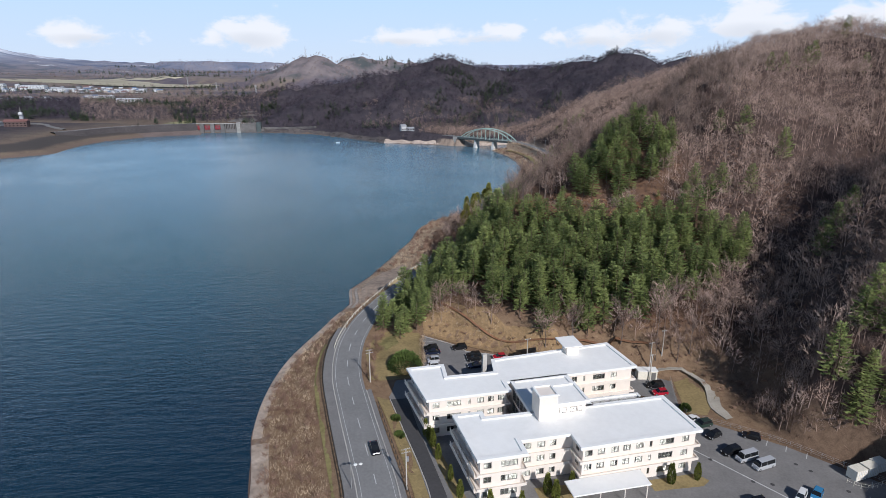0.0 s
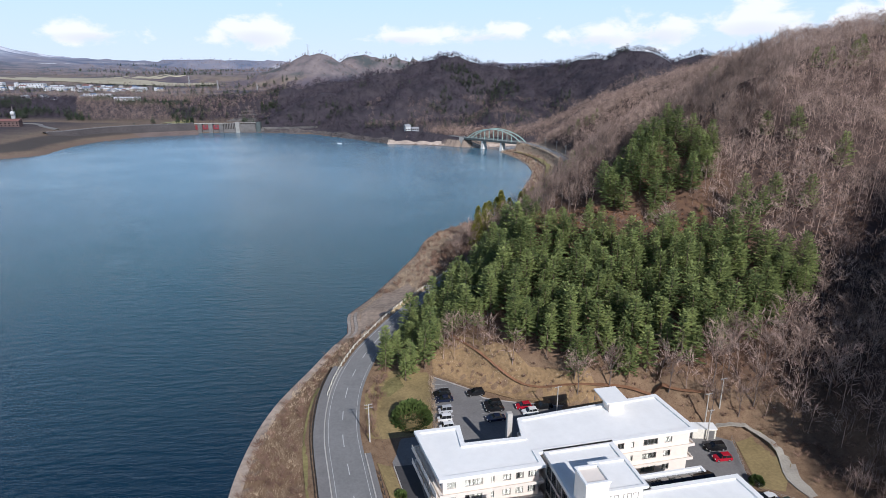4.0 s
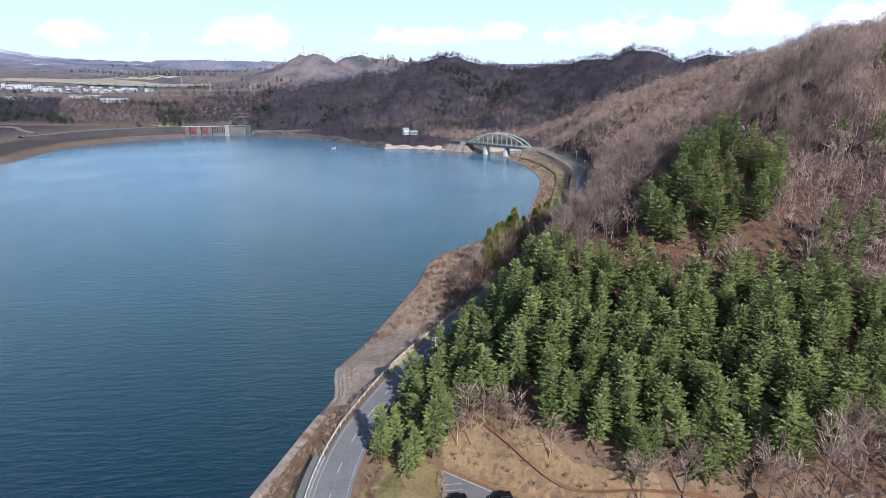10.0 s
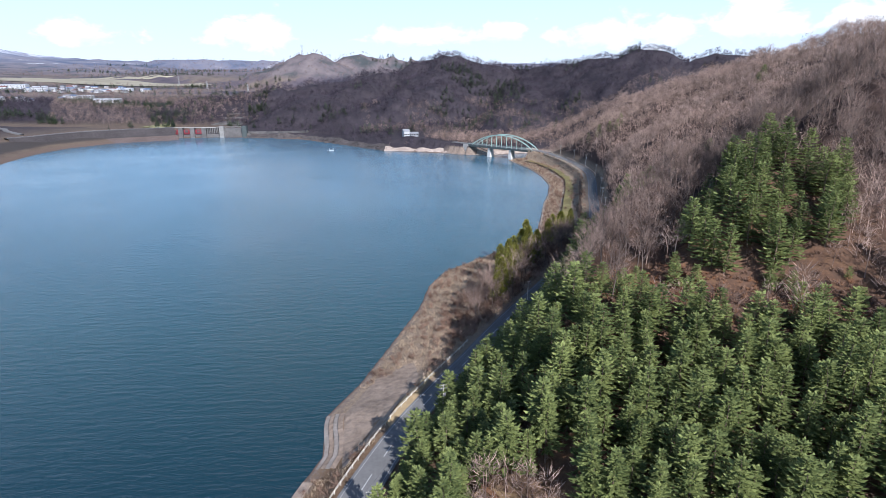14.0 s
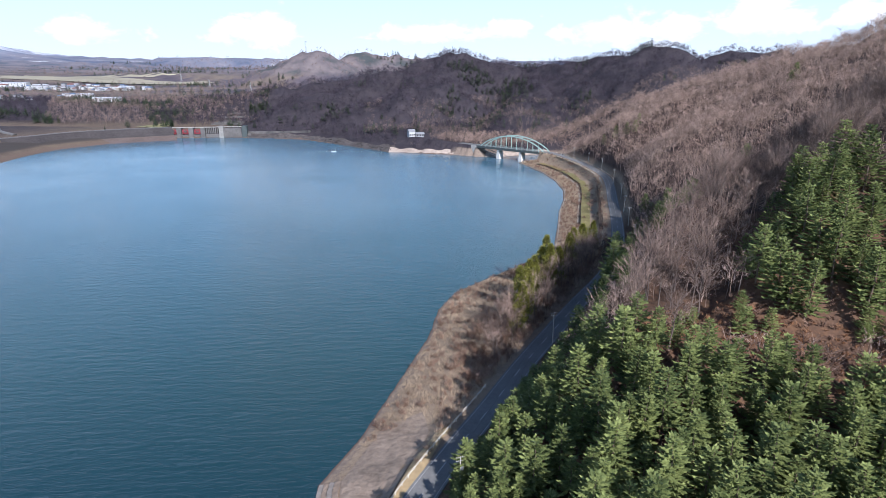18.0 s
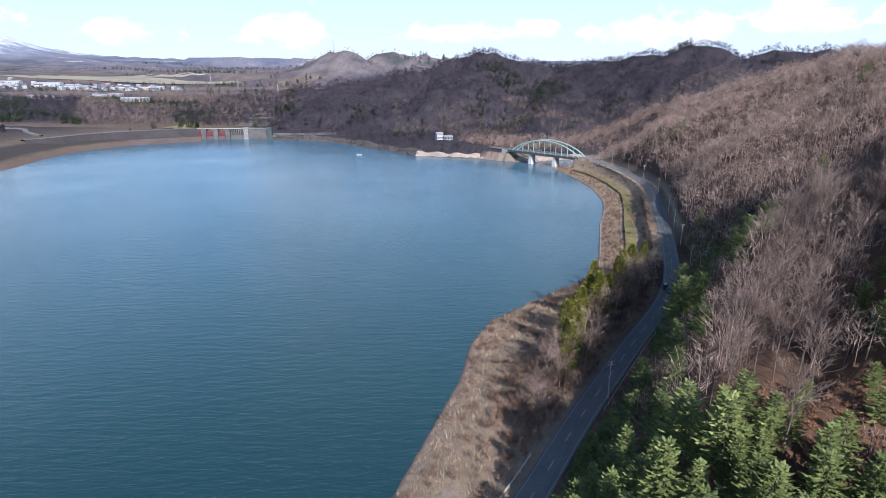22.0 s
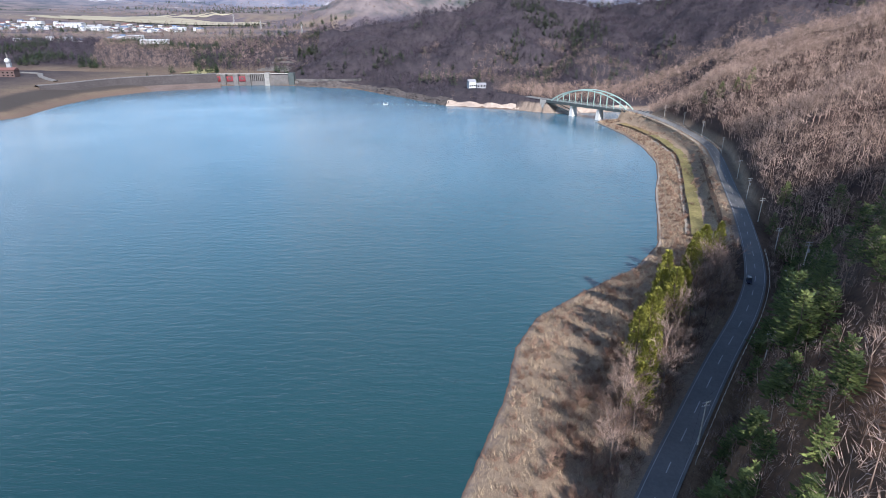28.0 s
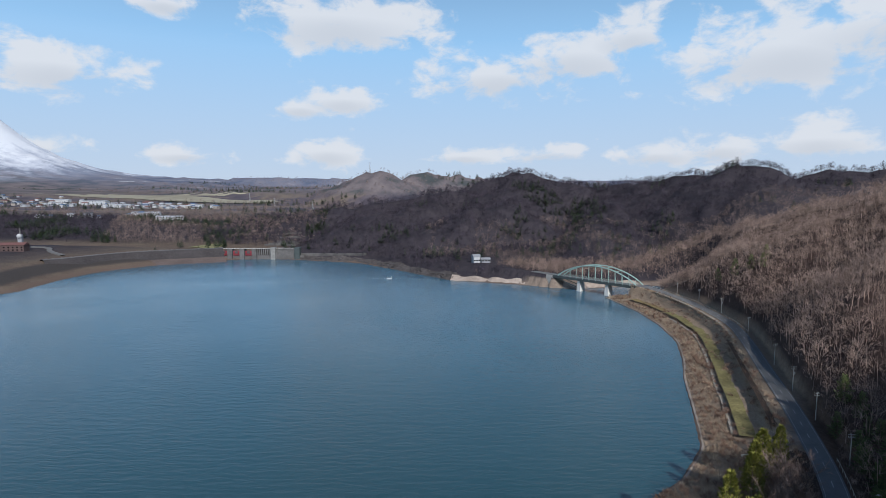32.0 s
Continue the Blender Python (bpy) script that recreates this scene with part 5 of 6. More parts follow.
# balconies with solid fronts at the narrow ends
for z in FLOORS[1:]:
    for tag, outline, i in (("F", FRONT, 10), ("R", REAR, 9), ("F", FRONT, 5), ("R", REAR, 3)):
        a, b = Vector(outline[i]), Vector(outline[(i + 1) % len(outline)])
        d = b - a
        m = Matrix.Translation((a.x, a.y, z)) @ Matrix.Rotation(math.atan2(d.y, d.x), 4, "Z")
        wide = i in (10, 9)
        bm = bmesh.new()
        lo, hi = (0.0, d.length) if wide else (1.5, 4.6)
        box(bm, lo, -0.55, -0.18, hi, 0.1, 0.0)
        bal = part("balcony", bm, WHITE, home, m=m)
        bm = bmesh.new()
        if wide:
            for k in range(4):
                x0 = lo + (hi - lo) * k / 4
                box(bm, x0 + 0.25, -0.55, 0.0, x0 + (hi - lo) / 4 - 0.25, -0.45, 1.05)
            part("balcony_front", bm, WHITE, bal)
        else:
            for k in range(12):
                rod(bm, (lo + (hi - lo) * k / 11, -0.5, 0), (lo + (hi - lo) * k / 11, -0.5, 1.0), 0.02, sides=4)
            rod(bm, (lo, -0.5, 1.0), (hi, -0.5, 1.0), 0.03, sides=4)
            part("balcony_rail", bm, FRAME, bal)


def box_part(name, x0, y0, z0, x1, y1, z1, mat, parent, label="", bevel=0.0):
    bm = bmesh.new()
    box(bm, x0, y0, z0, x1, y1, z1, bevel)
    return part(name, bm, mat, parent, label)


# stair tower, plant room and the low glazed wing between the blocks
tower = box_part("stair_tower", 16.2, 10.2, TALL + 0.2, 20.3, 14.4, 15.6, WHITE, home, "windowless stair tower above the roof")
bm = bmesh.new()
sq = [(16.0, 10.0), (20.5, 10.0), (20.5, 14.6), (16.0, 14.6)]
ring(bm, sq, inset(sq, 0.45), 15.6, 15.95)
part("tower_rim", bm, ROOF, tower)
plant_room = box_part("plant_room", 20.3, 11.2, TALL + 0.2, 27.2, 18.0, 12.8, WHITE, home)
bm = bmesh.new()
sq = [(20.35, 10.6), (27.8, 10.6), (27.8, 18.4), (20.35, 18.4)]
solid(bm, sq, 12.8, 13.05), ring(bm, sq, inset(sq, 0.6), 13.05, 13.35)
part("plant_room_roof", bm, ROOF, plant_room)
for x, w in ((22.0, 1.6), (24.4, 1.5), (25.9, 1.0)):
    window_part(plant_room, Matrix.Translation((x, 11.15, TALL + 0.9)), w, 1.2, 0.5)
wing = box_part("glazed_wing", 30.2, 14.4, 0, 44.5, 19.6, 7.0, WHITE, home)
bm = bmesh.new()
sq = [(30.1, 13.9), (45.0, 13.9), (45.0, 20.0), (30.1, 20.0)]
solid(bm, sq, 7.0, 7.25), ring(bm, sq, inset(sq, 0.5), 7.25, 7.5)
part("wing_roof", bm, ROOF, wing)
for k in range(6):
    x = 32.5 + 2.2 * k
    bm = bmesh.new()
    v = [bm.verts.new(q) for q in ((x, 15.2, 7.28), (x + 2, 15.2, 7.28), (x + 2, 18.8, 7.28), (x, 18.8, 7.28), (x, 17.0, 8.0), (x + 2, 17.0, 8.0))]
    for q in ((0, 1, 5, 4), (2, 3, 4, 5), (1, 2, 5), (3, 0, 4)):
        bm.faces.new([v[j] for j in q])
    part("skylight", bm, CAR_GLASS, wing, "blue-grey glazed skylight")
vent = box_part("rear_stair_head", 34.2, 36.6, TALL + 0.3, 37.6, 39.6, 12.4, WHITE, home)
bm = bmesh.new()
box(bm, 33.2, 36.0, 12.4, 38.4, 42.2, 12.65, 0.03)
part("canopy_slab", bm, ROOF, vent)
for x, y in ((33.5, 41.9), (38.1, 41.9)):
    bm = bmesh.new()
    rod(bm, (x, y, TALL + 0.3), (x, y, 12.4), 0.08)
    part("post", bm, STEEL, vent)
flue = bmesh.new()
box(flue, 11.6, 36.6, 0, 12.7, 37.7, 12.6, 0.06)
flue = part("flue", flue, POLE_GREY, home, "grey concrete flue behind the rear block")
# entrance canopy
bm = bmesh.new()
box(bm, 17.6, -5.2, 3.1, 34.0, -0.7, 3.4, 0.04)
can = part("entrance_canopy", bm, ROOF, home)
for x in (18.2, 23.4, 28.6, 33.4):
    bm = bmesh.new()
    rod(bm, (x, -4.8, 0.02), (x, -4.8, 3.1), 0.12, sides=8)
    part("canopy_post", bm, WHITE, can)

# planting round the building
cypress_t = Sprigs()
for _ in range(560):
    f_ = rng.uniform(0, 1)
    z_, w_ = 4.1 * f_, rng.uniform(0, 6.28)
    r_ = 0.66 * math.sin(min(1, 0.25 + f_ * 0.9) * 2.75) * rng.uniform(0.8, 1.0)
    cypress_t.spray(np.array([r_ * math.cos(w_), r_ * math.sin(w_), z_]), np.array([math.cos(w_) * 0.4, math.sin(w_) * 0.4, 1.0]), 0.5, 0.30)
cy_stem = Sprigs()
cy_stem.limb(np.array([0, 0, -0.2]), np.array([0, 0, 3.0]), 0.09, 0.03, 6)
cyps = [tree_kind("cypress", (cy_stem.arrays(), cypress_t.arrays()), BARK, foliage("cypress_leaves", (0.07, 0.085, 0.015), (0.20, 0.21, 0.045)), "narrow clipped green cypress beside the white building", "tree")]
spots = np.array([(9.2, 103.2), (9.9, 98.7), (11.7, 91.6), (13.0, 86.5), (18.4, 82.6), (24.4, 82.4), (30.4, 85.6), (31.4, 83.4), (35.7, 86.6), (56.3, 85.7), (62.2, 86.2), (7.9, 107.2), (8.6, 105.4), (49.0, 108.6), (53.0, 109.4), (56.5, 110.0)], float)
plant(cyps, spots, "cypresses round the building", 0.85, 1.2)


def round_shrub(x, y, r, h, name="evergreen_shrub"):
    s = Sprigs()
    for _ in range(int(520 * r)):
        d_ = rng.normal(size=3)
        d_ /= np.linalg.norm(d_)
        d_[2] = abs(d_[2])
        s.spray(d_ * (r * rng.uniform(0.7, 1.05), r * rng.uniform(0.7, 1.05), h * rng.uniform(0.7, 1.0)), d_ + (0, 0, 0.3), 0.75, 0.5)
    v, t = s.arrays()
    top = empty(name, Matrix.Translation((x, y, height_at(x, y) + 0.05)))
    stem = Sprigs()
    stem.limb(np.array([0, 0, -0.2]), np.array([0, 0, h * 0.8]), 0.14, 0.05, 6)
    part("trunk", tri_mesh("trunk", *stem.arrays(), BARK), None, top)
    part("crown", tri_mesh("crown", v, t, HEDGE), None, top)
    return tagged(top, "broad dark green evergreen bush on the lawn", "bush")


round_shrub(4.6, 140.0, 4.6, 4.8)
round_shrub(72.8, 111, 1.0, 1.3)
round_shrub(1.2, 114.5, 0.8, 0.8)
round_shrub(1.8, 107.5, 0.8, 0.9)
for poly, lab in (([(12.2, 84), (8, 105), (9.6, 105.3), (14.6, 84.4)], "narrow lawn strip beside the building"), ([(28.6, 83.2), (28.2, 87.3), (36.2, 87.6), (36.4, 83.8)], "small lawn in the building's front recess"), ([(52, 83.8), (51.6, 87), (62.8, 88.0), (64.6, 85.6), (62.5, 84.1)], "rounded lawn by the building's corner")):
    tagged(draped("lawn", poly, 0.12, LAWN), lab, "lawn", kind="structure")


# ---- vehicles ----
PAINTS = {n: material("car_paint_" + n, c, 0.25, 0.1, 0.5) for n, c in (("black", (0.012, 0.012, 0.014)), ("navy", (0.012, 0.018, 0.04)), ("white", (0.75, 0.75, 0.74)), ("silver", (0.45, 0.46, 0.48)), ("red", (0.42, 0.012, 0.03)), ("green", (0.03, 0.05, 0.04)), ("blue", (0.05, 0.22, 0.42)))}
SHAPES = {  # length, width, height, sill of the windows, cabin from, to (along the length), roof inset front, rear
    "hatch": (3.9, 1.66, 1.52, 0.92, 0.95, 3.78, 0.75, 0.35),
    "sedan": (4.6, 1.74, 1.45, 0.90, 1.20, 3.95, 0.80, 0.70),
    "suv": (4.5, 1.80, 1.68, 1.00, 1.15, 4.38, 0.75, 0.35),
    "box": (3.4, 1.48, 1.75, 0.95, 0.55, 3.32, 0.45, 0.15),
    "van": (5.0, 1.72, 2.05, 1.10, 0.35, 4.92, 0.70, 0.12),
}


def vehicle(kind, paint, m, label, name="car"):
    ln, wd, ht, sill, c0, c1, f_in, r_in = SHAPES[kind]
    mat = PAINTS[paint]
    top = empty(name, m)
    bm = bmesh.new()
    prof = [(0.0, 0.32), (0.02, 0.62), (0.12, sill - 0.14), (c0, sill), (c1, sill), (ln - 0.03, sill - 0.08), (ln, 0.34), (ln - 0.25, 0.22), (0.22, 0.22)]
    l_ = [bm.verts.new((x - ln / 2, -wd / 2, z)) for x, z in prof]
    r_ = [bm.verts.new((x - ln / 2, wd / 2, z)) for x, z in prof]
    for i in range(len(prof)):
        j = (i + 1) % len(prof)
        bm.faces.new((l_[i], l_[j], r_[j], r_[i]))
    bm.faces.new(l_[::-1]), bm.faces.new(r_)
    bmesh.ops.bevel(bm, geom=[e for e in bm.edges if abs(e.verts[0].co.y - e.verts[1].co.y) < 0.01 and e.verts[0].co.z > 0.5 and e.verts[1].co.z > 0.5], offset=0.07, segments=2, affect="EDGES", profile=0.6)
    part("body", bm, mat, top)
    w0, w1 = wd / 2 - 0.05, wd / 2 - 0.20
    low = [Vector((x - ln / 2, y, sill - 0.02)) for x, y in ((c0, -w0), (c1, -w0), (c1, w0), (c0, w0))]
    high = [Vector((x - ln / 2, y, ht - 0.05)) for x, y in ((c0 + f_in, -w1), (c1 - r_in, -w1), (c1 - r_in, w1), (c0 + f_in, w1))]
    for i, pane in enumerate(("side_window", "rear_window", "side_window", "windscreen")):
        bm = bmesh.new()
        corners = (low[i], low[(i + 1) % 4], high[(i + 1) % 4], high[i])
        mid = Vector((0, 0, sill))
        outer = [bm.verts.new(q) for q in corners]
        inner = [bm.verts.new(q + (mid - q) * 0.05) for q in corners]
        bm.faces.new(outer), bm.faces.new(inner[::-1])
        for j in range(4):
            bm.faces.new((outer[j], outer[(j + 1) % 4], inner[(j + 1) % 4], inner[j]))
        part(pane, bm, CAR_GLASS, top)
    bm = bmesh.new()
    box(bm, c0 + f_in - 0.05 - ln / 2, -w1 - 0.03, ht - 0.07, c1 - r_in + 0.05 - ln / 2, w1 + 0.03, ht, 0.025)
    roof_ = part("roof", bm, mat, top)
    bm = bmesh.new()
    for x in (c0 + f_in * 0.55, (c0 + c1) / 2, c1 - r_in * 0.5 - 0.05):
        for sgn in (-1, 1):
            rod(bm, (x - ln / 2, sgn * (w0 + 0.005), sill - 0.02), (x - ln / 2 + (0.35 * f_in if x < ln / 2 - 0.3 else -0.3 * r_in), sgn * (w1 + 0.01), ht - 0.05), 0.035, sides=4)
    part("pillars", bm, mat, top)
    for x in (0.72, ln - 0.75):
        for sgn in (-1, 1):
            bm = bmesh.new()
            rod(bm, (x - ln / 2, sgn * (wd / 2 - 0.20), 0.31), (x - ln / 2, sgn * (wd / 2 + 0.01), 0.31), 0.31, sides=12)
            wheel = part("wheel", bm, TYRE, top)
            bm = bmesh.new()
            rod(bm, (x - ln / 2, sgn * (wd / 2), 0.31), (x - ln / 2, sgn * (wd / 2 + 0.025), 0.31), 0.19, 0.17, sides=10)
            part("rim", bm, RIM, wheel)
    for sgn in (-1, 1):
        y = sgn * (wd / 2 - 0.26)
        box_part("headlight", -ln / 2 - 0.02, y - 0.17, 0.58, -ln / 2 + 0.12, y + 0.17, 0.74, LAMP_CLEAR, top, bevel=0.02)
        box_part("tail_light", ln / 2 - 0.10, y - 0.12, 0.66, ln / 2 + 0.015, y + 0.12, 0.84, LAMP_RED, top, bevel=0.02)
    return tagged(top, label, "van" if kind == "van" else "car", group="parked cars")


def at_ground(x, y, turn, z=2.635):
    return pose(x, y, z, 0, 0, turn)


for kind, paint, x, y, turn, lab in (
        ("suv", "black", 21.6, 149.8, 6, "black estate car parked on the rear car park"), ("suv", "black", 25.0, 144.2, 4, "black car parked on the rear car park"),
        ("sedan", "black", 25.1, 142.2, 4, "black saloon car parked on the rear car park"), ("sedan", "navy", 24.6, 138.2, 4, "dark blue saloon parked apart on the rear car park"),
        ("hatch", "red", 32.4, 142.6, 4, "red hatchback parked beside a white one"), ("hatch", "white", 33.4, 140.0, 4, "white hatchback parked beside a red one"),
        ("suv", "black", 37.2, 142.0, 6, "black car parked by the bank"), ("suv", "black", 12.9, 150.2, 4, "black car parked beside the hedge"),
        ("sedan", "navy", 13.2, 147.6, 4, "dark blue car parked beside the hedge"), ("box", "silver", 13.0, 142.6, 4, "small silver box-shaped car parked in a bay"),
        ("box", "white", 12.5, 139.0, 4, "small white box-shaped car parked in a bay"), ("box", "white", 12.6, 135.6, 4, "small white van-like car parked in a bay"),
        ("hatch", "black", 73.6, 99.6, 20, "black hatchback standing on the front car park"), ("hatch", "black", 82.0, 98.2, -35, "dark car parked by the fence"),
        ("suv", "black", 74.2, 93.6, 14, "black car parked beside two silver vans"), ("van", "silver", 76.3, 91.2, 14, "silver passenger van parked on the front car park"),
        ("van", "silver", 78.2, 88.3, 14, "silver passenger van parked on the front car park"), ("sedan", "white", 71.6, 106.0, 12, "white car parked beside the building"),
        ("suv", "green", 73.4, 103.9, 12, "dark green car parked beside the building"), ("suv", "black", 70.4, 122.2, 0, "black car parked near the white shed"),
        ("hatch", "red", 70.0, 118.6, 0, "red car parked near the white shed"), ("box", "white", 79.5, 78.6, 40, "white car parked at the car park's edge"),
        ("hatch", "blue", 83.0, 78.8, 40, "light blue car parked at the car park's edge"), ("suv", "black", 69.5, 77.8, 10, "black car parked at the car park's edge")):
    vehicle(kind, paint, at_ground(x, y, turn), lab, "van" if kind == "van" else "car")


def on_road(y, off):
    i = np.argmin(np.abs(road_line[:, 1] - y))
    d_ = road_line[i + 1] - road_line[i - 1]
    p_ = beside(road_line, off)[i]
    return p_, math.degrees(math.atan2(d_[1], d_[0]))


p_, w_ = on_road(101, 1.7)
vehicle("sedan", "black", pose(*p_[:2], p_[2] + 0.01, 0, 0, w_), "black saloon car on the lakeside road")
p_, w_ = on_road(318, -1.6)
vehicle("hatch", "navy", pose(*p_[:2], p_[2] + 0.01, 0, 0, w_), "dark blue car on the shaded bend of the road")

# white shed, storage boxes and fences of the yard
shed = tagged(empty("white_shed", pose(70.2, 127.2, 2.62, 0, 0, -8)), "plain white box-shaped shed at the car park's end", "shed")
box_part("body", -2.6, -1.2, 0.0, 2.6, 1.2, 2.5, RAIL_WHITE, shed, bevel=0.04)
box_part("roof", -2.75, -1.35, 2.5, 2.75, 1.35, 2.62, ROOF, shed, bevel=0.02)
box_part("door", 1.0, -1.24, 0.05, 2.2, -1.21, 2.1, FRAME, shed)
for k, (x, y) in enumerate(((95.2, 83.2), (98.6, 84.0), (101.6, 85.0))):
    con = tagged(empty("storage_box", pose(x, y, 2.62, 0, 0, 12)), "white metal storage box in a fenced corner", "container", group="storage boxes")
    box_part("body", -1.5, -1.1, 0.12, 1.5, 1.1, 2.4, RAIL_WHITE, con, bevel=0.03)
    for j in range(6):
        box_part("rib", -1.35 + 0.5 * j, -1.14, 0.2, -1.20 + 0.5 * j, -1.10, 2.3, ROOF, con)
    box_part("skid", -1.4, -1.0, 0.0, 1.4, 1.0, 0.12, DARK_RAIL, con)


def tube(name, pts, r, mat, sides=5):
    """One continuous rod along points."""
    pts = np.array(pts, float)
    d = np.gradient(pts, axis=0)
    d /= np.linalg.norm(d, axis=1)[:, None]
    u = np.cross(d, (0, 0, 1.0))
    u /= np.linalg.norm(u, axis=1)[:, None]
    w = np.cross(u, d)
    ring = [u * (r * math.cos(6.2832 * k / sides)) + w * (r * math.sin(6.2832 * k / sides)) + pts for k in range(sides)]
    v = np.stack(ring, 1).reshape(-1, 3)
    n = len(pts)
    f = [(i * sides + k, i * sides + (k + 1) % sides, (i + 1) * sides + (k + 1) % sides, (i + 1) * sides + k) for i in range(n - 1) for k in range(sides)]
    f += [tuple(range(sides))[::-1], tuple(range((n - 1) * sides, n * sides))]
    return mesh_of(name, v, f, mat)


def fence(name, line, tall, gap, mat, label, rails=(0.5, 1.0), r=0.03):
    """Posts and rails along a line."""
    top = tagged(empty(name, Matrix.Translation(tuple(line[0]))), label, "fence")
    o = np.array(line[0])
    acc = np.r_[0, np.cumsum(np.linalg.norm(np.diff(line[:, :2], axis=0), axis=1))]
    n = int(acc[-1] / gap)
    posts = [np.array([np.interp(k * acc[-1] / n, acc, line[:, j]) for j in range(3)]) - o for k in range(n + 1)]
    bm = bmesh.new()
    rod(bm, (0, 0, -0.25), (0, 0, tall), r * 1.4, sides=6)
    pm = bpy.data.meshes.new("post")
    bm.to_mesh(pm), bm.free()
    pm.materials.append(mat)
    for q in posts:
        part("post", pm, None, top, m=Matrix.Translation(tuple(q)))
    for z in rails:
        part("rail", tube("rail", [q + (0, 0, z * tall) for q in posts], r, mat, 5), None, top)
    return top


fence("wire_fence", laid([(76, 125), (72, 109.8), (80.5, 102), (88.5, 94.8), (100, 81), (111, 70.5)]), 1.3, 2.0, STEEL, "grey wire-mesh fence round the car park", (0.35, 0.7, 1.0), 0.02)
fence("pipe_fence", laid([(92.2, 82), (94.5, 79.5), (103.5, 82.2), (104.5, 86.5)]), 1.2, 1.2, RAIL_WHITE, "pale fence round the storage boxes", (0.5, 1.0), 0.025)
kl = laid([(11, 160.2), (20.8, 152.2), (23.2, 148.2), (31, 145.2), (44, 141.8), (60, 136.8), (70, 129.4)])
kl[:, 2] = 2.6
tagged(new("kerb", ribbon("kerb", kl, -0.12, 0.12, 0.14, CONCRETE, 0.3)), "pale concrete kerb of the rear car park", "kerb", kind="structure")
hl = laid([(9.8, 134), (10.4, 147), (11, 160)], 0.0, 0.55)
tagged(scatter([shrub(30, 1.5, 0.07), clump(9, 1.3)], hl[:, :2] + rng.normal(size=(len(hl), 2)) * 0.3, STRAW, "dry_hedge"), "dry brown hedge along the car park", "hedge", kind="stuff")


# ---- along the road ----
def utility_pole(x, y, h, arms=2, turn=0.0, box_on=False, label="grey concrete utility pole with crossarms"):
    top = tagged(empty("utility_pole", pose(x, y, height_at(x, y), 0, 0, turn)), label, "pole", group="utility poles")
    bm = bmesh.new()
    rod(bm, (0, 0, -0.4), (0, 0, h), 0.17, 0.10, 10)
    part("shaft", bm, POLE_GREY, top)
    for k in range(arms):
        z = h - 0.25 - 0.75 * k
        arm = box_part("crossarm", -0.9, -0.05, z - 0.05, 0.9, 0.05, z + 0.05, STEEL, top)
        for xi in (-0.8, -0.35, 0.35, 0.8):
            bm = bmesh.new()
            rod(bm, (xi, 0, z + 0.05), (xi, 0, z + 0.25), 0.05, 0.035, 6)
            part("insulator", bm, RAIL_WHITE, arm)
    if box_on:
        bm = bmesh.new()
        rod(bm, (0.35, 0, h - 3.0), (0.35, 0, h - 2.1), 0.26, sides=10)
        part("transformer", bm, STEEL, top)
    return top


POLES = [(2.6, 88.6, 9.5), (-5.0, 131.0, 9.5), (-2.2, 166.2, 10), (13.5, 198, 10), (46.7, 253.1, 10), (70.5, 276, 10), (95.5, 307.4, 10), (107.5, 340, 9), (117.6, 370, 9), (126.5, 397, 9), (137.5, 428, 9), (152.8, 478, 9), (162.8, 527, 9), (164.6, 561, 9), (160.5, 586, 9)]
for i, (x, y, h) in enumerate(POLES):
    utility_pole(x, y, h, 2, 15 - 20 * (i > 4), i % 3 == 0)
for a_, b_ in zip(POLES[:-1], POLES[1:]):
    cab = tagged(empty("power_cable", Matrix.Translation((a_[0], a_[1], height_at(a_[0], a_[1]) + a_[2]))), "thin black power cables between the poles", "cable", group="power cables")
    za, zb = height_at(a_[0], a_[1]) + a_[2], height_at(b_[0], b_[1]) + b_[2]
    for off in (-0.8, 0.8):
        pts = [Vector(((b_[0] - a_[0]) * t + off, (b_[1] - a_[1]) * t, (zb - za) * t - 1.3 * 4 * t * (1 - t))) for t in np.linspace(0, 1, 9)]
        part("strand", tube("strand", pts, 0.012, WIRE, 3), None, cab)
for x, y, h, lab in ((39.6, 138.6, 8.0, "grey pole on the rear car park"), (72.6, 130.4, 8.5, "grey utility pole behind the white shed"), (76.4, 131.5, 8.0, "plain grey pole beside the gravel track"), (70.4, 125.4, 8.0, "grey pole with lamps by the white shed")):
    utility_pole(x, y, h, 1, 10, False, lab)


def street_lamp(x, y, z, h, turn, heads=2):
    top = tagged(empty("street_lamp", pose(x, y, z, 0, 0, turn)), "tall grey street lamp with pale heads over the road", "street lamp", group="street lamps")
    bm = bmesh.new()
    rod(bm, (0, 0, 0), (0, 0, h), 0.09, 0.06, 8)
    part("post", bm, STEEL, top)
    bm = bmesh.new()
    rod(bm, (0, 0, h - 0.05), (0.7, 0, h + 0.25), 0.045, sides=6), rod(bm, (0.7, 0, h + 0.25), (2.0, 0, h + 0.3), 0.04, sides=6)
    arm = part("arm", bm, STEEL, top)
    for k in range(heads):
        bm = bmesh.new()
        bmesh.ops.create_uvsphere(bm, u_segments=10, v_segments=6, radius=0.36, matrix=Matrix.Translation((1.0 + 1.0 * k, 0, h + 0.2)) @ Matrix.Diagonal((1.1, 1, 0.45, 1)))
        part("head", bm, LAMP_CLEAR, arm)
    return top


lp = beside(road_line, -4.9)
i = np.argmin(np.abs(lp[:, 1] - 88.9))
street_lamp(lp[i, 0], lp[i, 1], lp[i, 2] + 0.04, 5.2, 5)
street_lamp(97.6, 316, height_at(97.6, 316), 6.0, 200, 1)

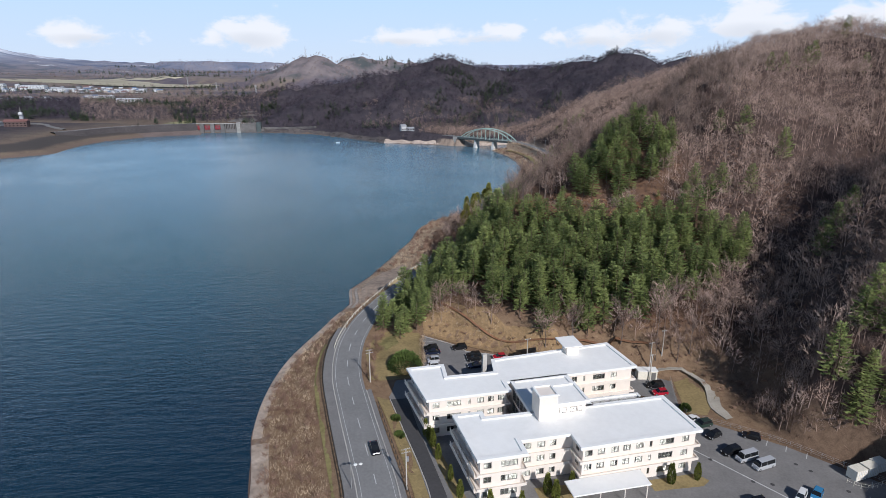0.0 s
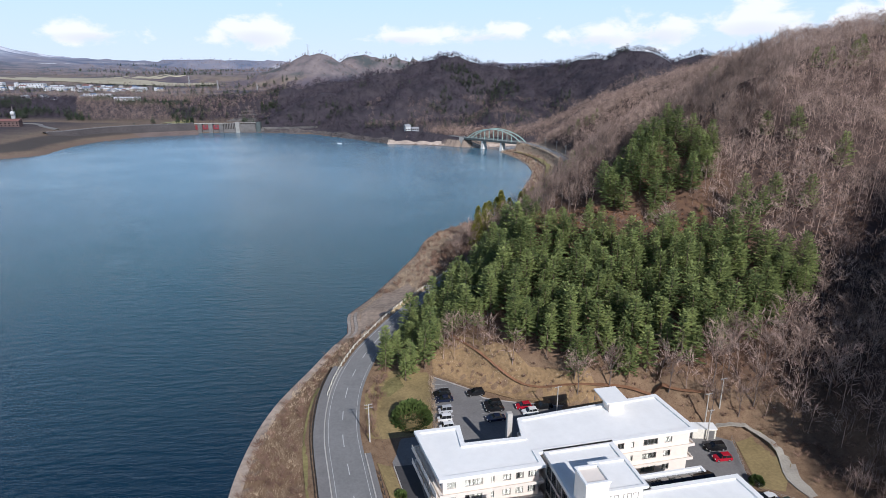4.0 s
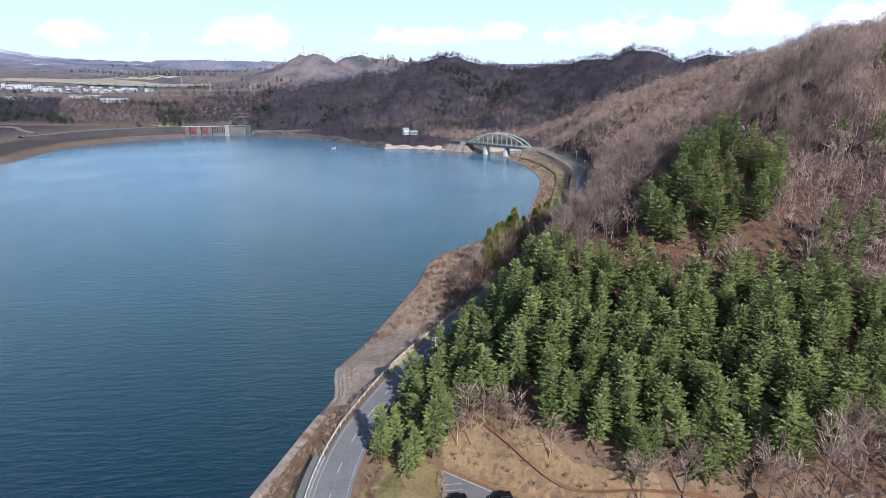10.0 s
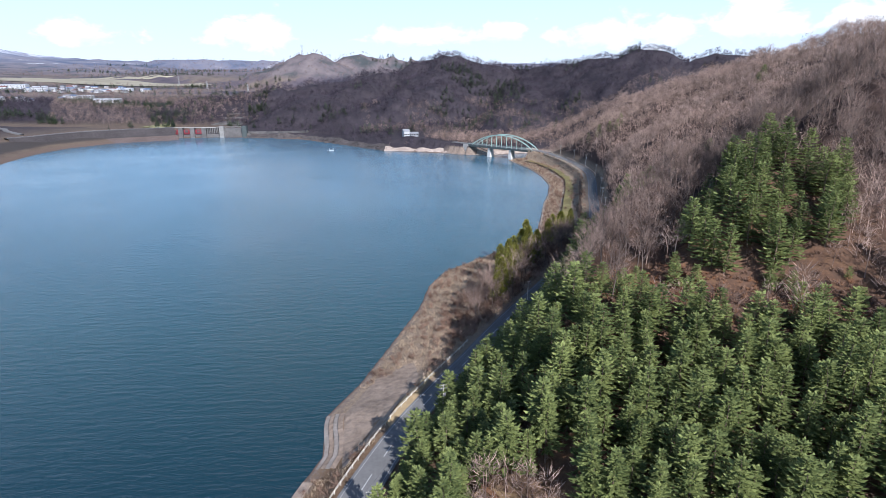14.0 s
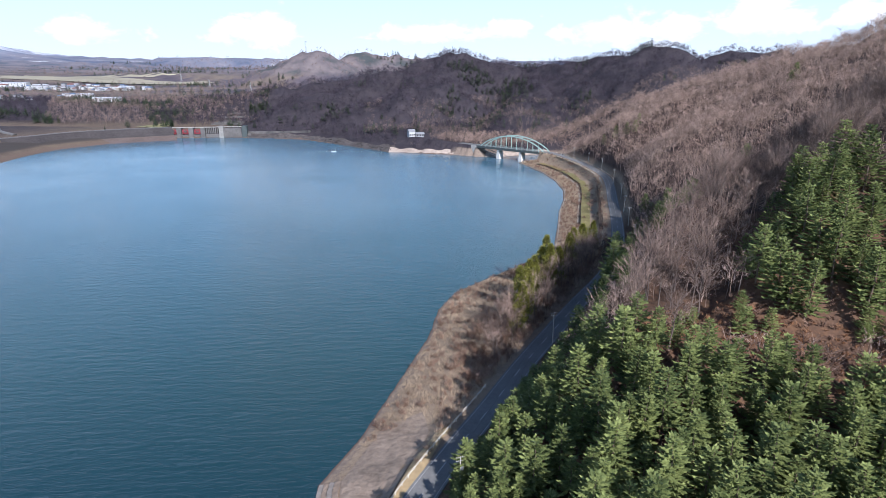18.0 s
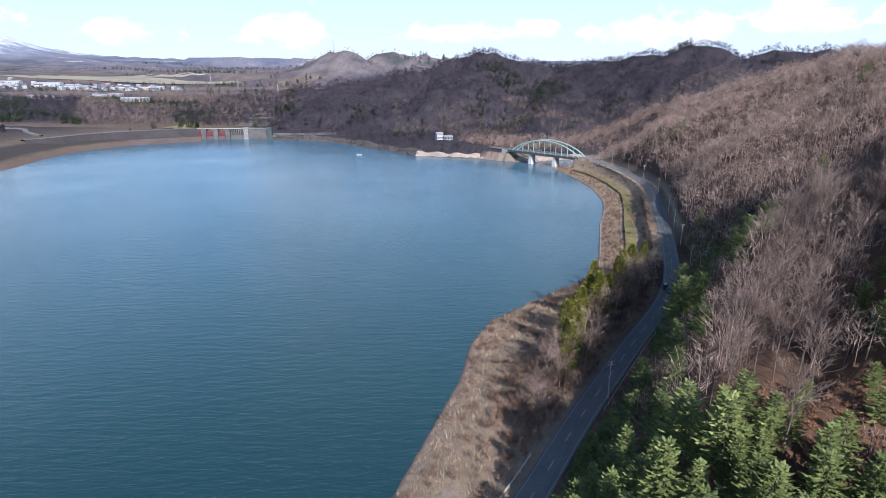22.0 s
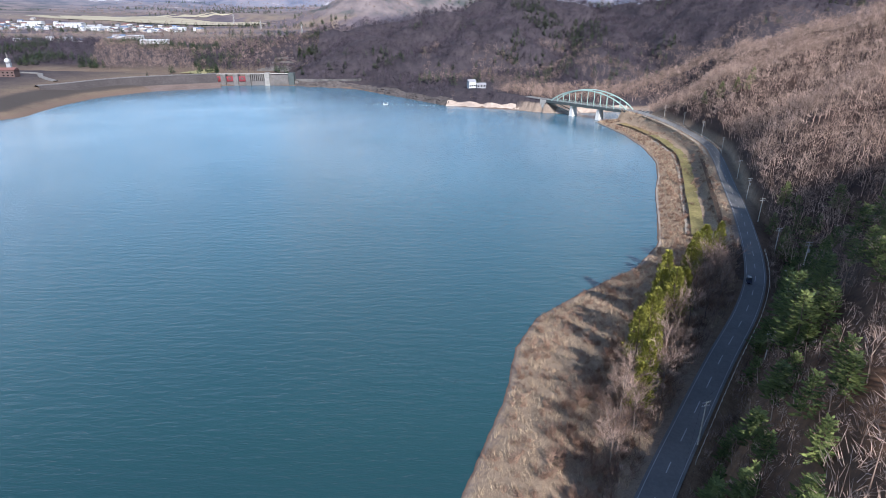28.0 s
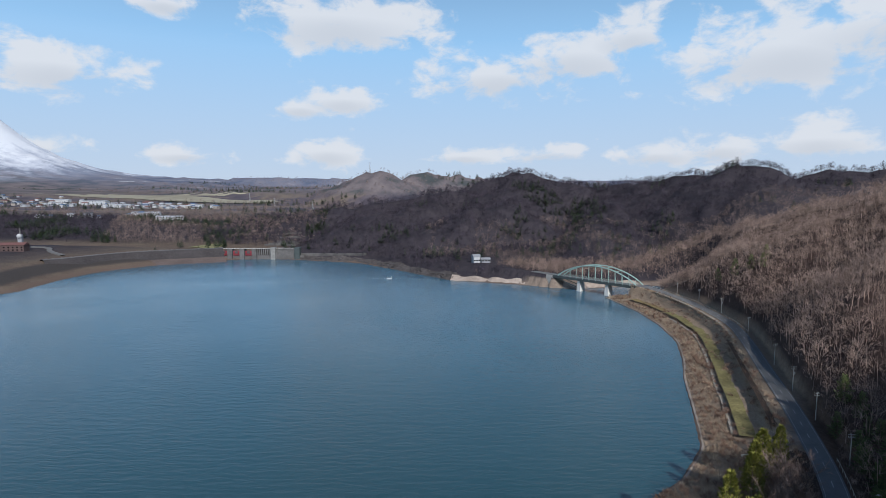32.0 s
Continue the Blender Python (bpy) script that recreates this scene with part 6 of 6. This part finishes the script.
# rails along the lake side
gl = beside(stretch(150, 232, road_line), -4.55)
fence("guard_rail", gl, 0.8, 2.5, RAIL_WHITE, "cream-white pipe guard rail along the lakeside road", (0.55, 1.0), 0.055)
fence("footway_rail", beside(stretch(44, 160, road_line), -6.75), 0.75, 2.0, DARK_RAIL, "dark brown rail along the footway", (0.5, 1.0), 0.05)
fence("guard_rail", beside(stretch(250, 345, road_line), 3.7), 0.7, 3.0, RAIL_WHITE, "pale guard rail on the hill side of the road", (1.0,), 0.05)
fence("guard_rail", beside(stretch(480, 612, road_line), 3.8), 0.7, 4.0, RAIL_WHITE, "pale guard rail near the bridge", (1.0,), 0.06)
fence("drive_fence", beside(stretch(60, 122, road_line), 5.8), 0.7, 2.0, DARK_RAIL, "low dark fence between footway and verge", (1.0,), 0.05)
for x, y in ((88.6, 356.8), (91.5, 357.6), (94.5, 358.2)):
    bar = tagged(empty("white_barrier", pose(x, y, height_at(x, y) + 0.08, 0, 0, 12)), "white low barrier on the gravel turning place", "barrier", group="barriers")
    box_part("beam", -1.3, -0.08, 0.45, 1.3, 0.08, 0.75, RAIL_WHITE, bar, bevel=0.02)
    box_part("leg", -1.1, -0.2, 0, -0.95, 0.2, 0.45, RAIL_WHITE, bar)
    box_part("leg", 0.95, -0.2, 0, 1.1, 0.2, 0.45, RAIL_WHITE, bar)

# ---- the green arch bridge ----
GREEN = worn("bridge_green_paint", (0.34, 0.50, 0.455), 0.5, vary=0.12, fine=0.8)
DARK_STEEL = worn("dark_girder", (0.07, 0.085, 0.085), 0.6, vary=0.2)
PIER_WHITE = worn("pale_pier_concrete", (0.66, 0.64, 0.60), 0.8, vary=0.12, fine=0.5)
A, B = Vector((145.2, 620.2, 10.8)), Vector((94.5, 676.6, 10.8))
span_ = (B - A).length
bridge = tagged(empty("arch_bridge", Matrix.Translation(A) @ Matrix.Rotation(math.atan2(B.y - A.y, B.x - A.x), 4, "Z")), "pale green steel arch road bridge on white piers", "bridge")
bm = bmesh.new()
box(bm, -1, -3.9, -0.35, span_ + 1, 3.9, 0.02)
part("deck", bm, ASPHALT, bridge)
for s in (-1, 1):
    box_part("girder", -0.5, s * 4.0 - 0.25, -2.1, span_ + 0.5, s * 4.0 + 0.25, 0.0, DARK_STEEL, bridge)
    bm = bmesh.new()
    for k in range(31):
        x = span_ * k / 30
        rod(bm, (x, s * 3.7, 0), (x, s * 3.7, 1.0), 0.04, sides=4)
    for z in (0.5, 1.0):
        rod(bm, (0, s * 3.7, z), (span_, s * 3.7, z), 0.05, sides=4)
    part("parapet", bm, GREEN, bridge)
    x0, x1, rise = -1.5, span_ * 0.93, 11.5
    crown = [Vector((x0 + (x1 - x0) * t, s * 4.4, rise * (4 * t * (1 - t)) ** 0.85)) for t in np.linspace(0, 1, 25)]
    bm = bmesh.new()
    for p0, p1 in zip(crown[:-1], crown[1:]):
        rod(bm, p0, p1, 0.48, sides=4)
    part("arch_rib", bm, GREEN, bridge)
    for k in range(2, 23, 2):
        bm = bmesh.new()
        rod(bm, crown[k], (crown[k].x, s * 4.3, -0.5), 0.20, sides=4)
        part("hanger", bm, GREEN, bridge)
    bm = bmesh.new()
    rod(bm, (span_ * 0.69, s * 3.4, -7.5), (span_ * 0.86, s * 3.6, -4.2), 0.35, sides=4), rod(bm, (span_ * 0.86, s * 3.6, -4.2), (span_ + 0.3, s * 3.8, -1.2), 0.35, sides=4)
    part("lower_strut", bm, DARK_STEEL, bridge)
for k in range(6, 19, 3):
    bm = bmesh.new()
    x, z = crown[k].x, crown[k].z
    rod(bm, (x, -4.4, z), (x, 4.4, z), 0.25, sides=4)
    part("cross_brace", bm, GREEN, bridge)
for t in (0.33, 0.67):
    bm = bmesh.new()
    v0 = [(-2.0, -3.4), (2.0, -3.4), (2.0, 3.4), (-2.0, 3.4)]
    lo_ = [bm.verts.new((span_ * t + x, y, -13)) for x, y in v0]
    hi_ = [bm.verts.new((span_ * t + x * 0.5, y * 0.9, -2.1)) for x, y in v0]
    for i in range(4):
        bm.faces.new((lo_[i], lo_[(i + 1) % 4], hi_[(i + 1) % 4], hi_[i]))
    bm.faces.new(hi_)
    part("pier", bm, PIER_WHITE, bridge, "white concrete pier standing in the water")
box_part("abutment", -6.0, -4.6, -8, -0.4, 4.6, -0.4, CONCRETE, bridge)
box_part("abutment", span_ + 0.4, -4.6, -8, span_ + 7, 4.6, -0.4, CONCRETE, bridge)
over = tagged(new("road", ribbon("road", road_line[np.argmin(np.hypot(road_line[:, 0] - 94, road_line[:, 1] - 677)):][:9], -3.6, 3.6, 0.03, ASPHALT, 0.4)), "asphalt road beyond the bridge", "road", kind="structure")
# pale rocky foot of the far shore
ROCK = worn("pale_shore_rock", (0.42, 0.345, 0.29), 0.95, vary=0.35, fine=0.35, coarse=0.06, relief=0.7, depth=0.4)
fs = glide([(x, y, 0) for x, y in ((168, 683), (130, 672), (103, 668), (65, 689), (30, 703), (5, 712))], 4.0)
l_, r_ = beside(fs, 0.2, -0.3), beside(fs, 6.5, 0)
r_[:, 2] = 3.6 + 0.8 * np.sin(np.arange(len(fs)) * 1.3) + rng.normal(size=len(fs)) * 0.35
m_ = beside(fs, 3.2, 0)
m_[:, 2] = 1.4 + rng.normal(size=len(fs)) * 0.3
e_ = beside(fs, 14, 0)
e_[:, 2] = r_[:, 2] - 1.5
rows_ = np.stack([l_, m_, r_, e_], 1).reshape(-1, 3)
tagged(new("shore_cliff", mesh_of("shore_cliff", rows_, [(i * 4 + j, i * 4 + j + 1, (i + 1) * 4 + j + 1, (i + 1) * 4 + j) for i in range(len(fs) - 1) for j in range(3)], ROCK)), "pale eroded rock bank at the far waterline", "bank", kind="structure")


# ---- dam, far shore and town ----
ROCKFILL = worn("shade_toned_rockfill", (0.062, 0.055, 0.056), 0.95, vary=0.3, fine=0.5, coarse=0.05, relief=0.6, depth=0.3)
RED = worn("gate_red_paint", (0.24, 0.045, 0.055), 0.5, vary=0.15)
GREY_CON = worn("weathered_concrete", (0.135, 0.128, 0.125), 0.9, vary=0.35, fine=0.25, coarse=0.06)
crest = glide([(-262, 872, 13), (-274, 866, 13), (-313, 849, 13), (-345, 830, 13), (-365, 808, 13), (-381, 778, 13), (-397, 758, 13)], 6)


def banked(name, rows, mat):
    """A bank along the dam: rows of (sideways offset, height; None: the crest's own)."""
    made = []
    for off, z in rows:
        q_ = beside(crest, off)
        q_[:, 2] = q_[:, 2] + 0.05 if z is None else z
        made.append(q_)
    k_ = len(made)
    v_ = np.stack(made, 1).reshape(-1, 3)
    return new(name, mesh_of(name, v_, [(i * k_ + j, i * k_ + j + 1, (i + 1) * k_ + j + 1, (i + 1) * k_ + j) for i in range(len(crest) - 1) for j in range(k_ - 1)], mat))


tagged(banked("dam", ((-14, 4.2), (-11.5, 6.6), (-10.8, 6.6), (-8.0, 9.6), (-7.3, 9.6), (-4.5, None), (4.5, None), (24, 4.0)), ROCKFILL), "long curved embankment dam of rockfill, its colour lowered for shade", "dam", kind="structure")
tagged(banked("dam_foot", ((-36, -1.0), (-25, 1.4), (-14.2, 4.4), (-13.4, 4.4), (-12.5, 3.5)), worn("drawdown_soil", (0.155, 0.120, 0.108), 0.95, vary=0.25, fine=0.4, coarse=0.05, relief=0.5, depth=0.2)), "bare brown strip between the water and the dam", "bank", kind="structure")
tagged(new("crest_road", ribbon("crest_road", crest, -2.6, 2.6, 0.12, OLD_ASPHALT, 0.3)), "pale road along the dam's crest", "road", kind="structure")
fence("crest_rail", beside(crest, -4.2), 1.1, 8.0, STEEL, "grey railing on the dam's crest", (1.0,), 0.06)

gates = tagged(empty("spillway", Matrix.Translation((-266, 868, 3.6))), "concrete spillway with red gates at the dam", "spillway")
box_part("sill_wall", -4, 2, -7, 100, 9, 1.2, GREY_CON, gates)
for k in range(3):
    x = 3 + 14.4 * k
    gate = box_part("gate", x, 0.6, 1.0, x + 7.4, 1.4, 6.6, RED, gates, "red steel spillway gate")
    for z in (2.0, 3.5, 5.0):
        box_part("gate_beam", x - 0.1, 0.2, z, x + 7.5, 0.6, z + 0.5, RED, gate)
    bm = bmesh.new()
    solid(bm, [(x + 2.0, 0.35), (x + 5.4, 0.35), (x + 5.4, 0.62), (x + 2.0, 0.62)], 3.0, 6.2)
    part("recess_shade_plate", bm, DARK_STEEL, gate)
for k in range(4):
    x = -1.5 + 14.4 * k
    box_part("gate_pier", x - 2.0, -1.0, -7, x + 3.6, 8, 9.0, GREY_CON, gates, bevel=0.2)
box_part("walkway", -4, 0.5, 9.0, 58, 4.5, 9.45, CONCRETE, gates)
for k in range(8):
    box_part("pillar", 46 + 2.2 * k, 1.0, 1.5, 47.1 + 2.2 * k, 5, 9.2, GREY_CON, gates)
box_part("winch_house", 62, -1.5, -7, 67.5, 7, 10.6, worn("tower_concrete", (0.27, 0.26, 0.245), 0.85, vary=0.2, fine=0.4), gates, "pale concrete gate tower", 0.2)
box_part("wall_span", 67.5, 3, -7, 92, 8, 8.0, GREY_CON, gates)
box_part("walkway", 58, 1.5, 9.2, 92, 5.0, 9.65, CONCRETE, gates)
box_part("end_tower", 90, -1, -7, 96, 8, 10.5, DARK_STEEL, gates)
low_wall = glide([(-172, 877, 4.0), (-120, 868, 5.0), (-90, 858, 6.5)], 6)
tagged(new("shore_wall", ribbon("shore_wall", low_wall, -1.0, 1.5, 2.4, GREY_CON, 7.0)), "grey concrete wall along the dam's shoulder", "wall", kind="structure")

CLIFF = worn("grey_shore_rock", (0.095, 0.083, 0.080), 0.95, vary=0.5, fine=0.3, coarse=0.07, relief=0.9, depth=0.6)
foot_line = glide([(x, y, 0) for x, y in ((5, 713), (-35, 763), (-92, 834), (-120, 846), (-150, 858), (-174, 869))], 3.0)
offs = ((-1.0, -0.6), (0.6, 1.4), (1.6, 2.6), (3.4, 2.8), (4.4, 4.2), (7.5, 4.8), (9.0, 6.0), (15.0, 4.5))
rows_ = []
wave_ = 0.72 + 0.28 * np.sin(np.arange(len(foot_line)) * 0.33) * np.sin(np.arange(len(foot_line)) * 0.11 + 1)
for o_, z_ in offs:
    q_ = beside(foot_line, o_) + rng.normal(size=(len(foot_line), 3)) * (0.5, 0.5, 0.35) * (o_ > 0)
    q_[:, 2] += z_ * wave_
    rows_.append(q_)
k_ = len(offs)
tagged(new("rock_bank", mesh_of("rock_bank", np.stack(rows_, 1).reshape(-1, 3), [(i * k_ + j, i * k_ + j + 1, (i + 1) * k_ + j + 1, (i + 1) * k_ + j) for i in range(len(foot_line) - 1) for j in range(k_ - 1)], CLIFF)), "ledged grey rock bank at the mountain's foot", "bank", kind="structure")
for k in range(6):
    tl = glide([(-232 + 2 * k, 936 + 11 * k, 0), (-212, 934 + 12 * k, 0), (-190 - 1.5 * k, 930 + 12.5 * k, 0)], 5)
    tl[:, 2] = height(tl[:, 0], tl[:, 1]) + 0.5
    tagged(new("terrace_wall", ribbon("terrace_wall", tl, -0.5, 0.5, 1.6, GREY_CON, 3.0)), "low grey retaining wall of the terraced slope", "wall", kind="structure")

# floats across the reservoir
FLOAT = material("float_white", (0.50, 0.51, 0.50), 0.6)
line_ = glide([(-2, 711, 0), (-49, 723, 0), (-118, 708, 0), (-185, 693, 0), (-262, 680, 0), (-340, 660, 0)], 3.6)
buoys = tagged(empty("float_line", Matrix.Translation((-49, 723, 0))), "line of small white floats across the water", "float line")
bm = bmesh.new()
bmesh.ops.create_icosphere(bm, subdivisions=1, radius=0.24)
fm = bpy.data.meshes.new("float")
bm.to_mesh(fm), bm.free()
fm.materials.append(FLOAT)
for q in line_:
    part("float", fm, None, buoys, m=Matrix.Translation((q[0] + 49, q[1] - 723, 0.1)))
raft = tagged(empty("raft", Matrix.Translation((-51, 721, 0))), "small white raft with posts on the float line", "raft")
box_part("deck", -2.4, -1.2, 0.0, 2.4, 1.2, 0.5, FLOAT, raft, bevel=0.05)
for x in (-2, 2):
    bm = bmesh.new()
    rod(bm, (x, 0, 0.5), (x, 0, 2.4), 0.12)
    part("post", bm, FLOAT, raft)

HOUSE_WALLS = [worn("house_wall_" + n, c, 0.85, vary=0.1, fine=0.4) for n, c in (("white", (0.50, 0.51, 0.52)), ("grey", (0.27, 0.28, 0.30)), ("cream", (0.36, 0.32, 0.28)))]
HOUSE_ROOFS = [worn("house_roof_" + n, c, 0.6, vary=0.15, fine=0.4) for n, c in (("blue", (0.13, 0.19, 0.30)), ("grey", (0.30, 0.31, 0.33)), ("dark", (0.09, 0.09, 0.10)), ("red", (0.20, 0.10, 0.09)), ("white", (0.55, 0.57, 0.60)))]
PANE = CAR_GLASS


def house(x, y, w, d, h, roof_h, wall, roof, turn, label, z=None, windows=3, name="house"):
    """A gabled house with storeys, window rows and eaves."""
    zz = height_at(x, y) if z is None else z
    top = tagged(empty(name, pose(x, y, zz, 0, 0, turn)), label, "house", group="houses")
    body = box_part("wall", -w / 2, -d / 2, -1.5, w / 2, d / 2, h, wall, top)
    bm = bmesh.new()
    e = 0.6
    v = [bm.verts.new(q) for q in ((-w / 2 - e, -d / 2 - e, h), (w / 2 + e, -d / 2 - e, h), (w / 2 + e, d / 2 + e, h), (-w / 2 - e, d / 2 + e, h), (-w / 2 - e, 0, h + roof_h), (w / 2 + e, 0, h + roof_h))]
    for q in ((0, 1, 5, 4), (2, 3, 4, 5), (1, 2, 5), (3, 0, 4), (3, 2, 1, 0)):
        bm.faces.new([v[j] for j in q])
    part("roof", bm, roof, top)
    if windows:
        for f in range(max(1, int(h / 3))):
            for k in range(windows):
                xx = -w / 2 + w * (k + 0.5) / windows
                box_part("window", xx - 0.8, -d / 2 - 0.05, 1 + 2.9 * f, xx + 0.8, -d / 2 + 0.02, 2.3 + 2.9 * f, PANE, top)
    return top


house(31.5, 764, 7, 6, 5.4, 2.2, HOUSE_WALLS[0], HOUSE_ROOFS[1], 20, "white two-storey house with a grey roof by the lake", 10.5)
house(41, 766, 9, 6, 3.0, 1.6, HOUSE_WALLS[1], HOUSE_ROOFS[1], 12, "low grey outbuilding beside the lake house", 10.0)
# visitor centre with its tower beyond the dam
vc = house(-472, 822, 26, 12, 7, 2.5, worn("brick_red_wall", (0.105, 0.070, 0.066), 0.9, vary=0.15, fine=0.5), HOUSE_ROOFS[3], 10, "brown-red lakeside building with a pale tower", None, 6, "visitor_centre")
box_part("tower", 2, 5, 0, 6, 9, 18, HOUSE_WALLS[1], vc, "pale clock tower")
bm = bmesh.new()
bmesh.ops.create_uvsphere(bm, u_segments=12, v_segments=8, radius=2.6, matrix=Matrix.Translation((4, 5, 16)))
part("globe", bm, HOUSE_WALLS[0], vc)
bm = bmesh.new()
rod(bm, (4, 7, 18), (4, 7, 25), 1.0, 0.2, 8)
part("spire", bm, GREY_CON, vc)
house(-505, 830, 18, 9, 4, 1.5, HOUSE_WALLS[1], HOUSE_ROOFS[1], 6, "grey low building near the dam", None, 4)
ramp_ = glide([(-404, 800, 0), (-425, 815, 0), (-440, 832, 0), (-452, 850, 0), (-480, 862, 0)], 4)
ramp_[:, 2] = height(ramp_[:, 0], ramp_[:, 1]) + 1.2
tagged(new("ramp_road", ribbon("ramp_road", ramp_, -2.4, 2.4, 0, OLD_ASPHALT, 2.0)), "pale curved ramp road near the dam", "road", kind="structure")

hs = np.random.default_rng(21)
spots_ = []
for cx, cy, sx, sy, n in ((-900, 1720, 260, 110, 62), (-1150, 1760, 160, 100, 26), (-690, 1270, 60, 34, 9), (-600, 1330, 30, 22, 4), (-640, 1650, 70, 50, 14), (-1300, 1900, 160, 80, 18)):
    for _ in range(n):
        spots_.append((cx + hs.uniform(-1, 1) * sx, cy + hs.uniform(-1, 1) * sy))
labels_ = ["white house with a blue roof in the distant town", "white house with a grey roof in the distant town", "house with a dark roof in the distant town", "house with a reddish roof in the distant town", "pale-roofed house in the distant town"]
for x, y in spots_:
    r = hs.integers(0, 5)
    house(x, y, hs.uniform(9, 17), hs.uniform(7, 11), hs.choice([3.2, 5.8, 5.8]), hs.uniform(1.6, 2.8), HOUSE_WALLS[hs.choice([0, 0, 1, 2])], HOUSE_ROOFS[r], hs.choice([0, 8, 90, 98]), labels_[r], None, 2)
for x, y, w, d, h in ((-960, 1795, 60, 24, 9), (-470, 1185, 42, 16, 6), (-575, 1340, 24, 12, 6), (-800, 1640, 40, 18, 8), (-640, 1690, 36, 16, 7), (-1080, 1830, 46, 20, 8)):
    house(x, y, w, d, h, 1.5, HOUSE_WALLS[0], HOUSE_ROOFS[4], 4, "large white hall in the distant town", None, 8)

# pylons
def pylon(x, y, h):
    top = tagged(empty("pylon", Matrix.Translation((x, y, height_at(x, y)))), "slender steel lattice pylon on the far plain", "pylon", group="pylons")
    for sx in (-1, 1):
        for sy in (-1, 1):
            bm = bmesh.new()
            rod(bm, (sx * h * 0.10, sy * h * 0.10, -1), (sx * 0.7, sy * 0.7, h * 0.7), 0.22, sides=4), rod(bm, (sx * 0.7, sy * 0.7, h * 0.7), (0, 0, h), 0.18, sides=4)
            part("leg", bm, STEEL, top)
    bm = bmesh.new()
    for k in range(6):
        a_, b_ = k / 6 * h * 0.7, (k + 1) / 6 * h * 0.7
        ra, rb = h * 0.10 - (h * 0.10 - 0.7) * k / 6, h * 0.10 - (h * 0.10 - 0.7) * (k + 1) / 6
        for s in (-1, 1):
            rod(bm, (-ra, s * ra, a_), (rb, s * rb, b_), 0.18, sides=3), rod(bm, (ra, s * ra, a_), (-rb, s * rb, b_), 0.18, sides=3)
    part("lattice", bm, STEEL, top)
    for z in (0.72, 0.82, 0.92):
        bm = bmesh.new()
        rod(bm, (-h * 0.13, 0, h * z), (h * 0.13, 0, h * z), 0.25, sides=4)
        part("arm", bm, STEEL, top)


for x, y, h in ((-226, 1985, 36), (-300, 1520, 26), (-440, 1700, 26), (-150, 2080, 34), (-620, 2050, 30)):
    pylon(x, y, h)

# woods and belts on the plain
p = lattice(-1000, -170, 885, 1240, 7.5)
h_ = height(p[:, 0], p[:, 1])
away = np.min(np.hypot(p[:, None, 0] - np.array([(-690, 1270), (-600, 1330), (-472, 822), (-505, 830), (-470, 1185)])[None, :, 0], p[:, None, 1] - np.array([(-690, 1270), (-600, 1330), (-472, 822), (-505, 830), (-470, 1185)])[None, :, 1]), axis=1)
slope_ = (h_ > 9.0) & (away > 38) & (p[:, 1] > 912 - 0.2 * (p[:, 0] + 270))
thin = slope_ & (swell(p[:, 0], p[:, 1], 160, 1.0) < 0.55)
shade_side = (p[:, 0] < -430 - 0.45 * (p[:, 1] - 900)) | ((p[:, 0] > -300) & (p[:, 1] < 960))
tagged(scatter(fars, p[thin & ~shade_side], MID_TWIGS, "bluff_woods"), "leafless pinkish-brown woods on the bluff below the town", "woods", kind="stuff")
tagged(scatter(fars, p[thin & shade_side], SHADE_TWIGS, "ravine_woods"), "leafless woods in the ravine beside the dam, in the shade-toned twig colour", "woods", kind="stuff")
tagged(scatter(firs, p[slope_ & (swell(p[:, 0], p[:, 1], 160, 1.0) > 0.35)], FIR, "bluff_conifers"), "dark conifers among the woods on the bluff", "woods", kind="stuff")
p = lattice(-2600, 900, 1250, 3300, 21)
belt = swell(p[:, 0] * 0.5, p[:, 1] * 1.6, 420, 2.2)
town = (p[:, 1] > 1560) & (p[:, 1] < 1920) & (p[:, 0] < -540) & (p[:, 0] > -1500)
fieldz = (p[:, 1] > 1950) & (p[:, 1] < 2420) & (p[:, 0] < -420) & (p[:, 0] > -1700)
hilly = height(p[:, 0], p[:, 1]) > 62
pick = rng.uniform(0, 1, len(p))
far_fir = [far_conifer(15, 4.8, 22)]
far_bare = [bare_light(13.0, 16, 0.9)]
tagged(scatter(far_fir, p[(belt > 0.45) & ~town & ~fieldz & (pick < 0.8)], FIR, "plain_conifers"), "dark conifer belts on the far plain", "woods", kind="stuff")
tagged(scatter(far_bare, p[(belt < 0.45) & ~town & ~fieldz & (pick < 0.75)], MID_TWIGS, "plain_woods"), "leafless woods on the far plain and hills", "woods", kind="stuff")
p = lattice(-1500, -560, 1560, 1930, 30)
tagged(scatter(far_fir, p[(rng.uniform(0, 1, len(p)) < 0.62)], FIR, "town_trees", 0, 0.45, 0.85), "dark trees between the town's houses", "woods", kind="stuff")
STRAW_FIELD = worn("straw_field", (0.38, 0.345, 0.255), 0.95, vary=0.2, fine=0.02, coarse=0.005, relief=0)
for poly in ([(-1650, 2080), (-1640, 2280), (-900, 2240), (-560, 2080), (-500, 1980), (-700, 1960), (-1000, 2050)], [(-1500, 2330), (-1300, 2440), (-800, 2380), (-700, 2300)]):
    tagged(draped("field", poly, 2.2, STRAW_FIELD, 60), "pale straw-coloured field beyond the town", "field", kind="structure")
tagged(draped("dam_meadow", [(-318, 905), (-292, 900), (-280, 915), (-286, 940), (-305, 935)], 1.0, worn("yellow_green_meadow", (0.27, 0.255, 0.13), 0.95, vary=0.2, fine=0.2), 10), "yellow-green meadow below the dam", "meadow", kind="structure")
